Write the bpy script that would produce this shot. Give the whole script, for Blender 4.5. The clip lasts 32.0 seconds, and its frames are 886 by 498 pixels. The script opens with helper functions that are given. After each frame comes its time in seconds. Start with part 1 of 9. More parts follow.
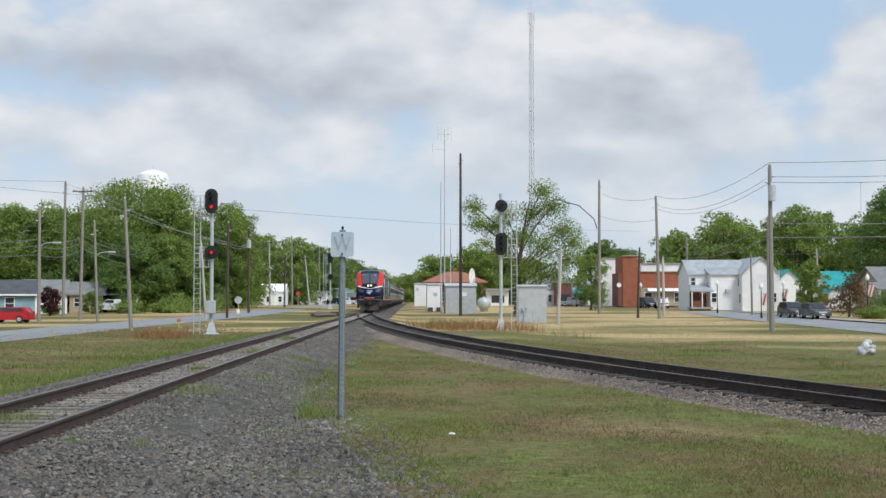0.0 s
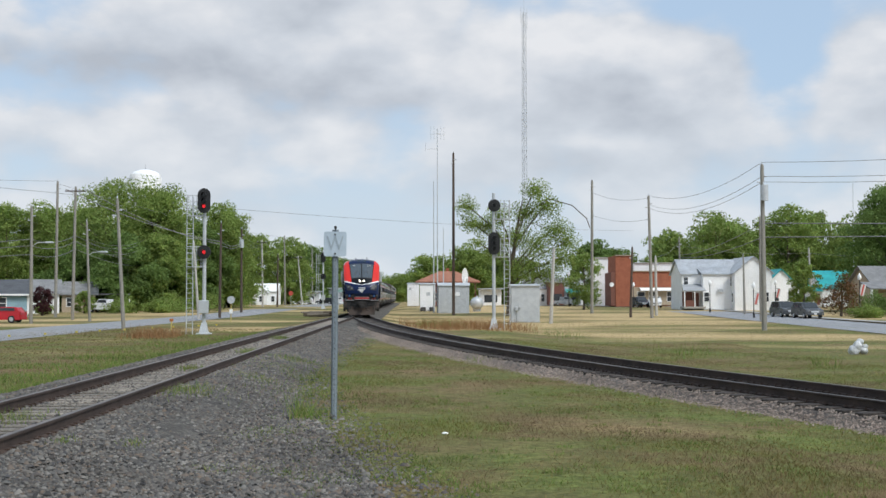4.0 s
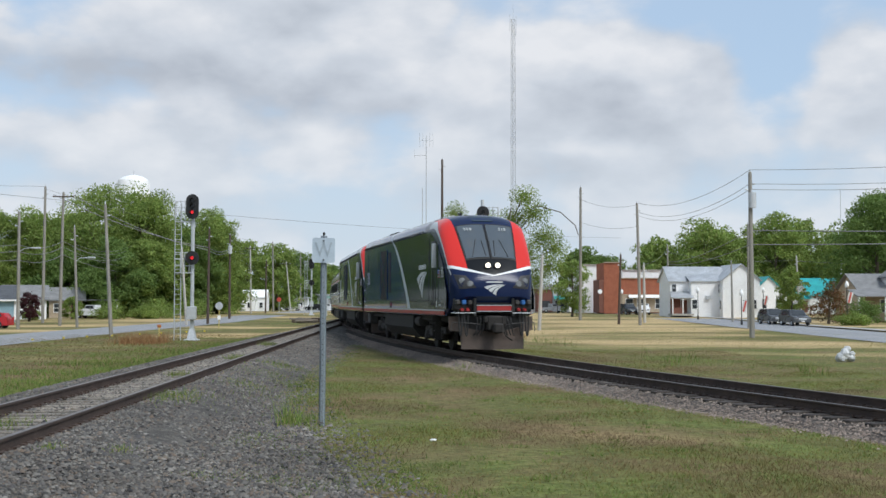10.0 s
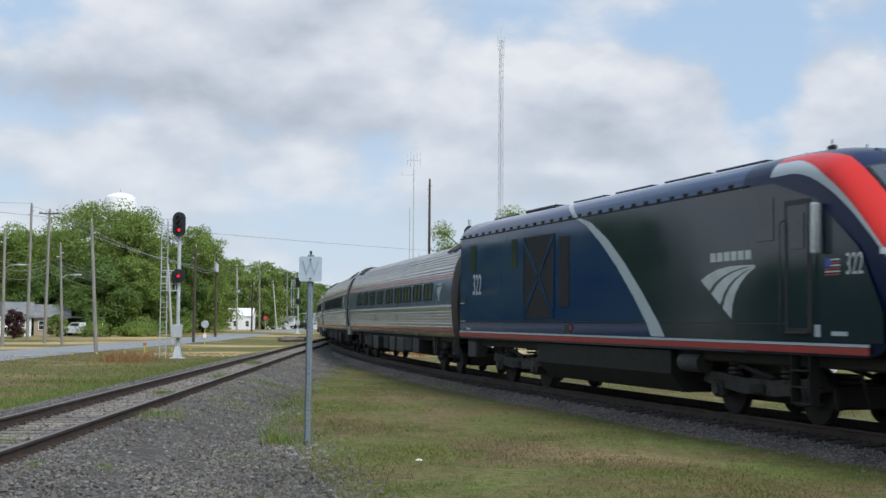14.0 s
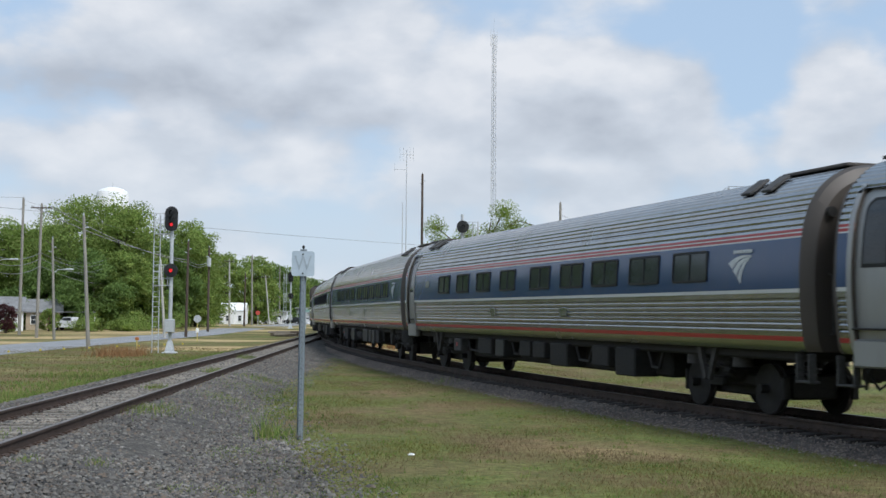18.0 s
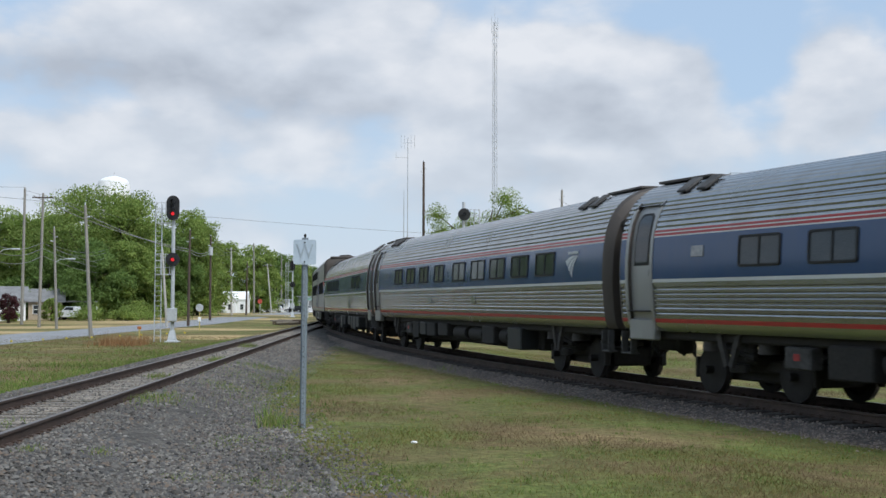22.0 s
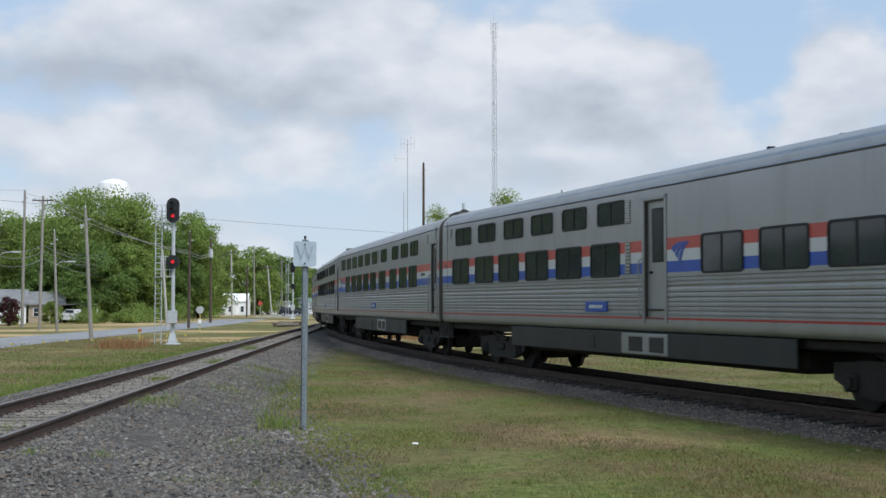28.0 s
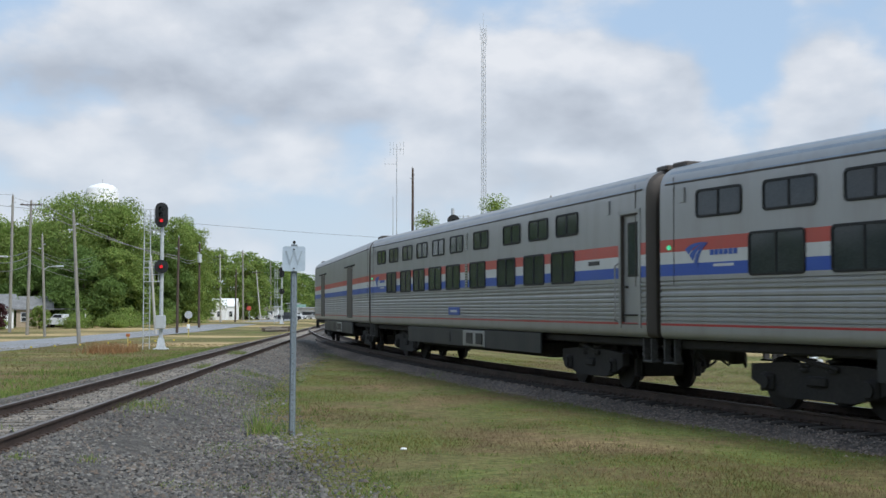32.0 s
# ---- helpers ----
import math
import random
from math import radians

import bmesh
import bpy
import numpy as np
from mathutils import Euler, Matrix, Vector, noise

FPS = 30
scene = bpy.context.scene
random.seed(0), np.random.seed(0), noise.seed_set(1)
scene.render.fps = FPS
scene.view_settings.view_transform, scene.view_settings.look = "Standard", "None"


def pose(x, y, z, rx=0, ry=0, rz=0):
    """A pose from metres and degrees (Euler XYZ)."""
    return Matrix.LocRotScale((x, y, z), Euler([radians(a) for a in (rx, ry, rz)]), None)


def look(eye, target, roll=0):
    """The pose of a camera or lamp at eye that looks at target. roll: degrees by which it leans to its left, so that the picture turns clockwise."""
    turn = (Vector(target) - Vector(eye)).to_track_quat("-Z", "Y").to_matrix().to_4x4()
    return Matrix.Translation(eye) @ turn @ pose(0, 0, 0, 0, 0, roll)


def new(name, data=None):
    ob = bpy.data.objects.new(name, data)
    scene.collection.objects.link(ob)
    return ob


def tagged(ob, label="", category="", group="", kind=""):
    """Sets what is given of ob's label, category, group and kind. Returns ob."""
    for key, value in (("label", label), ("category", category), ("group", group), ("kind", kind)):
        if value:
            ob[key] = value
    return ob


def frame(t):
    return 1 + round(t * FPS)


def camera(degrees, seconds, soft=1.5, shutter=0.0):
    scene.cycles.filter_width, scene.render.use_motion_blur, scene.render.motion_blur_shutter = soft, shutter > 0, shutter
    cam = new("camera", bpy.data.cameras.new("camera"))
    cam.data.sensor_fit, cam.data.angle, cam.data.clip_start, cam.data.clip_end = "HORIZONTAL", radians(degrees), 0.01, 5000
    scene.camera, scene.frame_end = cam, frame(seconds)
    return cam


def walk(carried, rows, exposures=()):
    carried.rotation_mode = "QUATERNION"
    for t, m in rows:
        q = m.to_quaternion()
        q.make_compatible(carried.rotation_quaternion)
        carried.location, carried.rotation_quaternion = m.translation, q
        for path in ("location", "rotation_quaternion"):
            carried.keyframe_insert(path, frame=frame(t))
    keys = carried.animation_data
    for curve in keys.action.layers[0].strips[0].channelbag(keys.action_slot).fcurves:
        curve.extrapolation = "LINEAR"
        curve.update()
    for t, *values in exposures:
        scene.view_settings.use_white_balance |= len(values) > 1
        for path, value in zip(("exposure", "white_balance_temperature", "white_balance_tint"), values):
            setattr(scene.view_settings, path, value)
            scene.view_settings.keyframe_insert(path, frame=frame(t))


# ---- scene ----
CAM_EYE = (0.0, 0.0, 1.592)
# seconds, yaw to the right, pitch up, roll, in degrees
AIM_A = [(0, 1.291, 2.277, -0.011), (0.5, 1.328, 2.251, -0.092), (1, 1.399, 2.183, -0.140), (1.5, 1.477, 2.144, -0.146), (2, 1.522, 2.161, -0.100), (2.5, 1.567, 2.223, -0.114), (3, 1.592, 2.221, -0.004), (3.5, 1.592, 2.208, -0.027), (5.5, 1.792, 2.534, -0.061), (6, 1.848, 2.524, -0.052), (6.5, 1.821, 2.476, -0.071), (7, 1.840, 2.441, -0.098), (7.5, 1.889, 2.409, -0.177), (8, 1.984, 2.345, -0.130), (8.5, 2.024, 2.320, -0.064), (9, 2.064, 2.377, -0.011), (9.5, 2.140, 2.437, 0.059), (10, 2.145, 2.563, 0.081), (10.5, 2.061, 2.806, 0.188), (11, 2.279, 3.106, 0.181)]
AIM_B = [(11.5, 2.532, 3.242, 0.131), (12, 2.425, 3.404, 0.087), (12.5, 2.572, 3.354, 0.268), (13, 3.165, 3.347, 0.332), (13.5, 3.004, 3.429, 0.363), (14, 2.741, 3.469, 0.426), (14.5, 2.745, 3.520, 0.453), (16.5, 2.866, 3.316, 0.564), (17, 2.951, 3.299, 0.562), (17.5, 3.003, 3.253, 0.436), (18, 3.079, 3.226, 0.445), (18.5, 3.087, 3.182, 0.308), (19, 3.010, 3.066, 0.300), (19.5, 3.085, 2.953, 0.242), (20, 3.018, 2.890, 0.233), (20.5, 3.017, 2.841, 0.198), (21, 2.900, 2.755, 0.044), (21.5, 2.848, 2.622, 0.098), (22, 3.006, 2.663, 0.175), (22.5, 3.030, 2.785, 0.140)]
AIM_C = [(23, 2.960, 2.817, 0.067), (23.5, 2.963, 2.885, 0.053), (24, 3.065, 2.878, 0.049), (24.5, 3.084, 2.832, 0.041), (25, 2.955, 2.784, -0.033), (25.5, 3.028, 2.809, -0.073), (27.5, 2.998, 2.680, 0.001), (28, 3.000, 2.720, -0.060), (28.5, 2.912, 2.892, -0.076), (29, 3.290, 2.934, -0.077), (29.5, 3.368, 2.821, -0.218), (30, 3.107, 2.822, -0.204), (30.5, 3.132, 2.848, -0.307), (31, 3.069, 2.933, -0.240), (31.5, 3.232, 2.927, 0.028), (32, 3.504, 2.958, 0.004)]


def aim(yaw, pitch, roll):
    return pose(*CAM_EYE, 90 + pitch, 0, -yaw) @ pose(0, 0, 0, 0, 0, roll)


cam = camera(39.28, 32.0, soft=1.5, shutter=0.2)
walk(cam, [(t, aim(a, b, c)) for t, a, b, c in AIM_A + AIM_B + AIM_C], [(0, 0, 6400, 10), (9, 0, 6350, 10), (13, 0, 6220, 10), (32, 0, 6200, 10)])

# ---- world and sun ----
SUN_EL, SUN_AZ = 50.0, 141.0      # elevation; azimuth clockwise from +y


def make_world():
    w = bpy.data.worlds.new("sky")
    scene.world = w
    w.use_nodes = True
    nt = w.node_tree
    nt.nodes.clear()
    N, L = nt.nodes.new, nt.links.new

    def math1(op, a, b=None, clamp=False):
        n = N("ShaderNodeMath")
        n.operation, n.use_clamp = op, clamp
        for i, v in enumerate((a, b)):
            if v is None:
                continue
            if isinstance(v, (int, float)):
                n.inputs[i].default_value = v
            else:
                L(v, n.inputs[i])
        return n.outputs[0]

    sky = N("ShaderNodeTexSky")
    sky.sky_type, sky.sun_disc = "NISHITA", False
    sky.sun_elevation, sky.sun_rotation = radians(SUN_EL), radians(SUN_AZ)
    sky.air_density, sky.dust_density = 1.0, 1.6
    tc = N("ShaderNodeTexCoord")
    sep = N("ShaderNodeSeparateXYZ")
    L(tc.outputs["Generated"], sep.inputs[0])
    # clouds are laid on the dome itself, a little flattened, so that they billow upwards
    def deck(dz):
        mp = N("ShaderNodeMapping")
        mp.inputs["Location"].default_value, mp.inputs["Scale"].default_value = (0, 0, dz * 1.75), (1.0, 1.0, 1.75)
        L(tc.outputs["Generated"], mp.inputs[0])
        return mp.outputs[0]

    def fbm(scale, detail, rough, off, vec):
        mp = N("ShaderNodeMapping")
        mp.inputs["Location"].default_value = off
        L(vec, mp.inputs[0])
        n = N("ShaderNodeTexNoise")
        n.inputs["Scale"].default_value, n.inputs["Detail"].default_value = scale, detail
        n.inputs["Roughness"].default_value, n.inputs["Distortion"].default_value = rough, 0.1
        L(mp.outputs[0], n.inputs["Vector"])
        return n.outputs["Fac"]

    def billow(scale, off, vec):
        """Round cauliflower heads."""
        wob = N("ShaderNodeTexNoise")
        wob.inputs["Scale"].default_value, wob.inputs["Detail"].default_value = scale * 1.6, 5
        L(vec, wob.inputs["Vector"])
        mx = N("ShaderNodeMixRGB")
        mx.blend_type = "ADD"
        mx.inputs[0].default_value = 0.9 / scale
        L(vec, mx.inputs[1]), L(wob.outputs["Color"], mx.inputs[2])
        v = N("ShaderNodeTexVoronoi")
        v.feature = "SMOOTH_F1"
        v.inputs["Scale"].default_value, v.inputs["Smoothness"].default_value = scale, 0.5
        L(mx.outputs[0], v.inputs["Vector"])
        return math1("SUBTRACT", 1.0, v.outputs["Distance"])

    def mass(dz):
        d = deck(dz)
        a = math1("MULTIPLY", fbm(5.5, 9, 0.55, (4.3, 1.2, 0.4), d), 0.62)
        b = math1("MULTIPLY", billow(13.0, (0, 0, 0), d), 0.22)
        c = math1("MULTIPLY", billow(31.0, (0, 0, 0), d), 0.10)
        return math1("ADD", math1("ADD", a, b), c)

    def near(yaw, el, wide, tall):
        """A soft spot of the sky round a direction, in degrees."""
        c, s = math.cos(radians(el)), math.sin(radians(el))
        d = Vector((math.sin(radians(yaw)) * c, math.cos(radians(yaw)) * c, s))
        right = Vector((math.cos(radians(yaw)), -math.sin(radians(yaw)), 0))
        up = right.cross(d)
        out = []
        for axis, size in ((right, wide), (up, tall)):
            n = N("ShaderNodeVectorMath")
            n.operation = "DOT_PRODUCT"
            L(tc.outputs["Generated"], n.inputs[0])
            n.inputs[1].default_value = axis
            q = math1("DIVIDE", n.outputs["Value"], math.sin(radians(size)))
            out.append(math1("MULTIPLY", q, q))
        r2 = math1("ADD", out[0], out[1])
        return math1("MULTIPLY", math1("POWER", 2.718, math1("MULTIPLY", r2, -1.0)), math1("GREATER_THAN", sep.outputs[1], 0.0))

    body = mass(0.0)
    # the cover breaks up overhead
    high = N("ShaderNodeMapRange")
    high.inputs[1].default_value, high.inputs[2].default_value, high.inputs[4].default_value = 0.28, 0.62, -0.13
    L(sep.outputs[2], high.inputs[0])
    cover = math1("ADD", math1("ADD", body, 0.075), high.outputs[0])
    for yaw, el, wide, tall, k in SKY_GAPS:
        cover = math1("ADD", cover, math1("MULTIPLY", near(yaw, el, wide, tall), k))
    edge = N("ShaderNodeMapRange")
    edge.interpolation_type = "SMOOTHSTEP"
    edge.inputs[1].default_value, edge.inputs[2].default_value = 0.42, 0.63
    L(cover, edge.inputs[0])
    # cloud heads are bright where nothing lies above them, grey underneath
    top = math1("MULTIPLY", math1("SUBTRACT", body, mass(0.03)), -1.5)
    thick = math1("ADD", math1("ADD", top, math1("MULTIPLY", fbm(4.2, 5, 0.5, (1.7, 6.1, 2.0), deck(0.0)), 0.6)), 0.12)
    for yaw, el, wide, tall, k in SKY_GREY:
        thick = math1("ADD", thick, math1("MULTIPLY", near(yaw, el, wide, tall), k))
    ramp = N("ShaderNodeValToRGB")
    e = ramp.color_ramp.elements
    e[0].position, e[0].color = 0.18, (0.80, 0.81, 0.83, 1)
    e[1].position, e[1].color = 0.80, (0.47, 0.51, 0.57, 1)
    m = e.new(0.48)
    m.color = (0.62, 0.66, 0.715, 1)
    L(thick, ramp.inputs[0])
    blue = N("ShaderNodeVectorMath")
    blue.operation = "SCALE"
    L(sky.outputs[0], blue.inputs[0])
    blue.inputs[3].default_value = 0.115
    veil = N("ShaderNodeMixRGB")
    veil.inputs[0].default_value = 0.65
    L(blue.outputs[0], veil.inputs[1])
    veil.inputs[2].default_value = (0.55, 0.71, 0.90, 1)
    mix = N("ShaderNodeMixRGB")
    L(edge.outputs[0], mix.inputs[0])
    L(veil.outputs[0], mix.inputs[1])
    L(ramp.outputs[0], mix.inputs[2])
    # pale haze just over the horizon
    hz = N("ShaderNodeMapRange")
    hz.inputs[1].default_value, hz.inputs[2].default_value = 0.0, 0.16
    hz.inputs[3].default_value, hz.inputs[4].default_value = 0.85, 0.0
    L(sep.outputs[2], hz.inputs[0])
    mx = N("ShaderNodeMixRGB")
    L(hz.outputs[0], mx.inputs[0])
    L(mix.outputs[0], mx.inputs[1])
    mx.inputs[2].default_value = (0.66, 0.73, 0.79, 1)
    bg = N("ShaderNodeBackground")
    bg.inputs[1].default_value = 1.0
    L(mx.outputs[0], bg.inputs[0])
    out = N("ShaderNodeOutputWorld")
    L(bg.outputs[0], out.inputs[0])


# yaw, elevation, width, height in degrees, weight: openings (-) and masses (+) of the cloud cover
SKY_GAPS = [(-18.9, 9.3, 4.0, 1.1, -0.10), (14.0, 13.2, 5.5, 1.5, -0.30), (17.4, 10.8, 1.8, 3.0, -0.22), (0.3, 7.4, 1.5, 1.6, -0.12), (-15.0, 4.2, 7.0, 1.2, 0.10),
            (-19.0, 7.4, 3.0, 1.3, 0.16), (-2.0, 11.5, 13.0, 2.6, 0.22), (-10.0, 7.8, 5.0, 1.6, 0.10), (12.0, 10.0, 3.6, 2.0, 0.22), (20.2, 9.4, 2.2, 2.2, 0.22), (-3.6, 7.2, 2.4, 1.2, 0.18), (9.0, 6.6, 7.0, 1.6, 0.15)]
SKY_GREY = [(-16.0, 10.6, 5.0, 1.4, 0.16), (-17.0, 6.6, 5.0, 1.2, 0.10), (-11.0, 10.3, 7.5, 0.9, 0.26), (-1.0, 9.4, 4.0, 1.0, 0.20), (-5.0, 8.6, 4.0, 0.8, 0.08), (6.0, 8.8, 4.0, 0.9, 0.14), (10.0, 6.0, 6.0, 0.7, 0.10), (19.5, 8.0, 3.0, 0.7, 0.12),
            (3.0, 12.6, 6.0, 1.2, -0.18), (-14.0, 12.6, 6.0, 0.9, -0.08), (-18.9, 8.2, 2.2, 0.8, -0.22), (-11.8, 9.1, 1.4, 0.7, -0.25), (-3.4, 7.6, 1.5, 0.8, -0.30), (12.2, 11.2, 2.6, 1.0, -0.30), (19.6, 10.2, 1.8, 0.9, -0.25), (8.6, 7.1, 3.0, 0.35, -0.2)]
make_world()
sun = new("sun", bpy.data.lights.new("sun", "SUN"))
sun.data.energy, sun.data.angle, sun.data.color = 2.75, radians(24.0), (0.98, 0.975, 0.935)
sun.matrix_basis = look((0, 0, 60), Vector((0, 0, 60)) - Vector((math.sin(radians(SUN_AZ)) * math.cos(radians(SUN_EL)), math.cos(radians(SUN_AZ)) * math.cos(radians(SUN_EL)), math.sin(radians(SUN_EL)))))
scene.view_settings.exposure = 0.0

# ---- materials ----
def surf(name, base, alt=None, scale=3.0, rough=0.7, metal=0.0, bump=0.0, bump_scale=40.0, fine=0.25, emit=0.0, per_object=0.0, stretch=(1, 1, 1), coords="Object"):
    """A surface with stains at a large scale, grain at a small one, and fine relief."""
    m = bpy.data.materials.new(name)
    m.use_nodes = True
    nt = m.node_tree
    N, L = nt.nodes.new, nt.links.new
    b = nt.nodes["Principled BSDF"]
    b.inputs["Roughness"].default_value, b.inputs["Metallic"].default_value = rough, metal
    alt = alt or tuple(c * 0.72 for c in base)
    tc = N("ShaderNodeTexCoord")
    mp = N("ShaderNodeMapping")
    mp.inputs["Scale"].default_value = stretch
    L(tc.outputs[coords], mp.inputs[0])
    a = N("ShaderNodeTexNoise")
    a.inputs["Scale"].default_value, a.inputs["Detail"].default_value, a.inputs["Roughness"].default_value = scale, 5, 0.6
    L(mp.outputs[0], a.inputs["Vector"])
    g = N("ShaderNodeTexNoise")
    g.inputs["Scale"].default_value, g.inputs["Detail"].default_value = bump_scale, 3
    L(mp.outputs[0], g.inputs["Vector"])
    r = N("ShaderNodeMapRange")
    r.inputs[1].default_value, r.inputs[2].default_value = 0.35, 0.68
    L(a.outputs["Fac"], r.inputs[0])
    mix = N("ShaderNodeMixRGB")
    mix.inputs[1].default_value, mix.inputs[2].default_value = (*base, 1), (*alt, 1)
    L(r.outputs[0], mix.inputs[0])
    hsv = N("ShaderNodeHueSaturation")
    L(mix.outputs[0], hsv.inputs["Color"])
    v = N("ShaderNodeMapRange")
    v.inputs[1].default_value, v.inputs[2].default_value = 0.3, 0.7
    v.inputs[3].default_value, v.inputs[4].default_value = 1 - fine, 1 + fine
    L(g.outputs["Fac"], v.inputs[0])
    val = v.outputs[0]
    if per_object:
        oi = N("ShaderNodeObjectInfo")
        w = N("ShaderNodeMapRange")
        w.inputs[3].default_value, w.inputs[4].default_value = 1 - per_object, 1 + per_object
        L(oi.outputs["Random"], w.inputs[0])
        mu = N("ShaderNodeMath")
        mu.operation = "MULTIPLY"
        L(val, mu.inputs[0]), L(w.outputs[0], mu.inputs[1])
        val = mu.outputs[0]
    L(val, hsv.inputs["Value"])
    L(hsv.outputs[0], b.inputs["Base Color"])
    rr = N("ShaderNodeMapRange")
    rr.inputs[3].default_value, rr.inputs[4].default_value = max(rough - 0.1, 0.02), min(rough + 0.1, 1)
    L(a.outputs["Fac"], rr.inputs[0])
    L(rr.outputs[0], b.inputs["Roughness"])
    if bump:
        bp = N("ShaderNodeBump")
        bp.inputs["Strength"].default_value, bp.inputs["Distance"].default_value = bump, 0.02
        L(g.outputs["Fac"], bp.inputs["Height"])
        L(bp.outputs[0], b.inputs["Normal"])
    if emit:
        b.inputs["Emission Color"].default_value, b.inputs["Emission Strength"].default_value = (*base, 1), emit
    return m


def island(name, colors, rough=0.9, translucent=0.0, dry=None):
    """Many small pieces in one mesh, each with its own tone."""
    m = bpy.data.materials.new(name)
    m.use_nodes = True
    nt = m.node_tree
    N, L = nt.nodes.new, nt.links.new
    b = nt.nodes["Principled BSDF"]
    b.inputs["Roughness"].default_value = rough
    b.inputs["Specular IOR Level"].default_value = 0.25
    geo = N("ShaderNodeNewGeometry")
    ramp = N("ShaderNodeValToRGB")
    e = ramp.color_ramp.elements
    while len(e) < len(colors):
        e.new(0.5)
    for i, c in enumerate(colors):
        e[i].position, e[i].color = i / (len(colors) - 1), (*c, 1)
    L(geo.outputs["Random Per Island"], ramp.inputs[0])
    tc = N("ShaderNodeTexCoord")
    n = N("ShaderNodeTexNoise")
    n.inputs["Scale"].default_value, n.inputs["Detail"].default_value = 0.35, 4
    L(tc.outputs["Object"], n.inputs["Vector"])
    hsv = N("ShaderNodeHueSaturation")
    v = N("ShaderNodeMapRange")
    v.inputs[1].default_value, v.inputs[2].default_value = 0.3, 0.7
    v.inputs[3].default_value, v.inputs[4].default_value = 0.75, 1.25
    L(n.outputs["Fac"], v.inputs[0]), L(v.outputs[0], hsv.inputs["Value"])
    tone = ramp.outputs[0]
    if dry:
        # whole patches withered to one tone
        k = N("ShaderNodeTexNoise")
        k.inputs["Scale"].default_value, k.inputs["Detail"].default_value, k.inputs["Roughness"].default_value = dry[1], 5, 0.62
        L(tc.outputs["Object"], k.inputs["Vector"])
        q = N("ShaderNodeMapRange")
        q.inputs[1].default_value, q.inputs[2].default_value, q.inputs[4].default_value = dry[2], dry[3], 0.85
        L(k.outputs["Fac"], q.inputs[0])
        mix = N("ShaderNodeMixRGB")
        L(q.outputs[0], mix.inputs[0]), L(tone, mix.inputs[1])
        mix.inputs[2].default_value = (*dry[0], 1)
        tone = mix.outputs[0]
    L(tone, hsv.inputs["Color"])
    L(hsv.outputs[0], b.inputs["Base Color"])
    if translucent:
        out = nt.nodes["Material Output"]
        t = N("ShaderNodeBsdfTranslucent")
        L(hsv.outputs[0], t.inputs[0])
        mx = N("ShaderNodeMixShader")
        mx.inputs[0].default_value = translucent
        L(b.outputs[0], mx.inputs[1]), L(t.outputs[0], mx.inputs[2])
        L(mx.outputs[0], out.inputs[0])
    return m


def ground_mat(name, colors, big=0.05, mid=0.6, small=14.0, bump=0.6):
    """Turf or gravel: three tones laid over one another in patches, with grain."""
    m = bpy.data.materials.new(name)
    m.use_nodes = True
    nt = m.node_tree
    N, L = nt.nodes.new, nt.links.new
    b = nt.nodes["Principled BSDF"]
    b.inputs["Roughness"].default_value, b.inputs["Specular IOR Level"].default_value = 0.95, 0.15
    tc = N("ShaderNodeTexCoord")

    def noise_at(scale, detail, lo, hi):
        n = N("ShaderNodeTexNoise")
        n.inputs["Scale"].default_value, n.inputs["Detail"].default_value, n.inputs["Roughness"].default_value = scale, detail, 0.62
        L(tc.outputs["Object"], n.inputs["Vector"])
        r = N("ShaderNodeMapRange")
        r.inputs[1].default_value, r.inputs[2].default_value = lo, hi
        L(n.outputs["Fac"], r.inputs[0])
        return r.outputs[0], n.outputs["Fac"]

    f1, _ = noise_at(big, 5, 0.44, 0.60)
    f2, _ = noise_at(mid, 6, 0.38, 0.66)
    f3, raw = noise_at(small, 5, 0.30, 0.70)
    m1 = N("ShaderNodeMixRGB")
    m1.inputs[1].default_value, m1.inputs[2].default_value = (*colors[0], 1), (*colors[1], 1)
    L(f1, m1.inputs[0])
    m2 = N("ShaderNodeMixRGB")
    L(f2, m2.inputs[0]), L(m1.outputs[0], m2.inputs[1])
    m2.inputs[2].default_value = (*colors[2], 1)
    hsv = N("ShaderNodeHueSaturation")
    v = N("ShaderNodeMapRange")
    v.inputs[3].default_value, v.inputs[4].default_value = 0.6, 1.4
    L(f3, v.inputs[0]), L(v.outputs[0], hsv.inputs["Value"]), L(m2.outputs[0], hsv.inputs["Color"])
    L(hsv.outputs[0], b.inputs["Base Color"])
    bp = N("ShaderNodeBump")
    bp.inputs["Strength"].default_value, bp.inputs["Distance"].default_value = bump, 0.05
    L(raw, bp.inputs["Height"]), L(bp.outputs[0], b.inputs["Normal"])
    return m


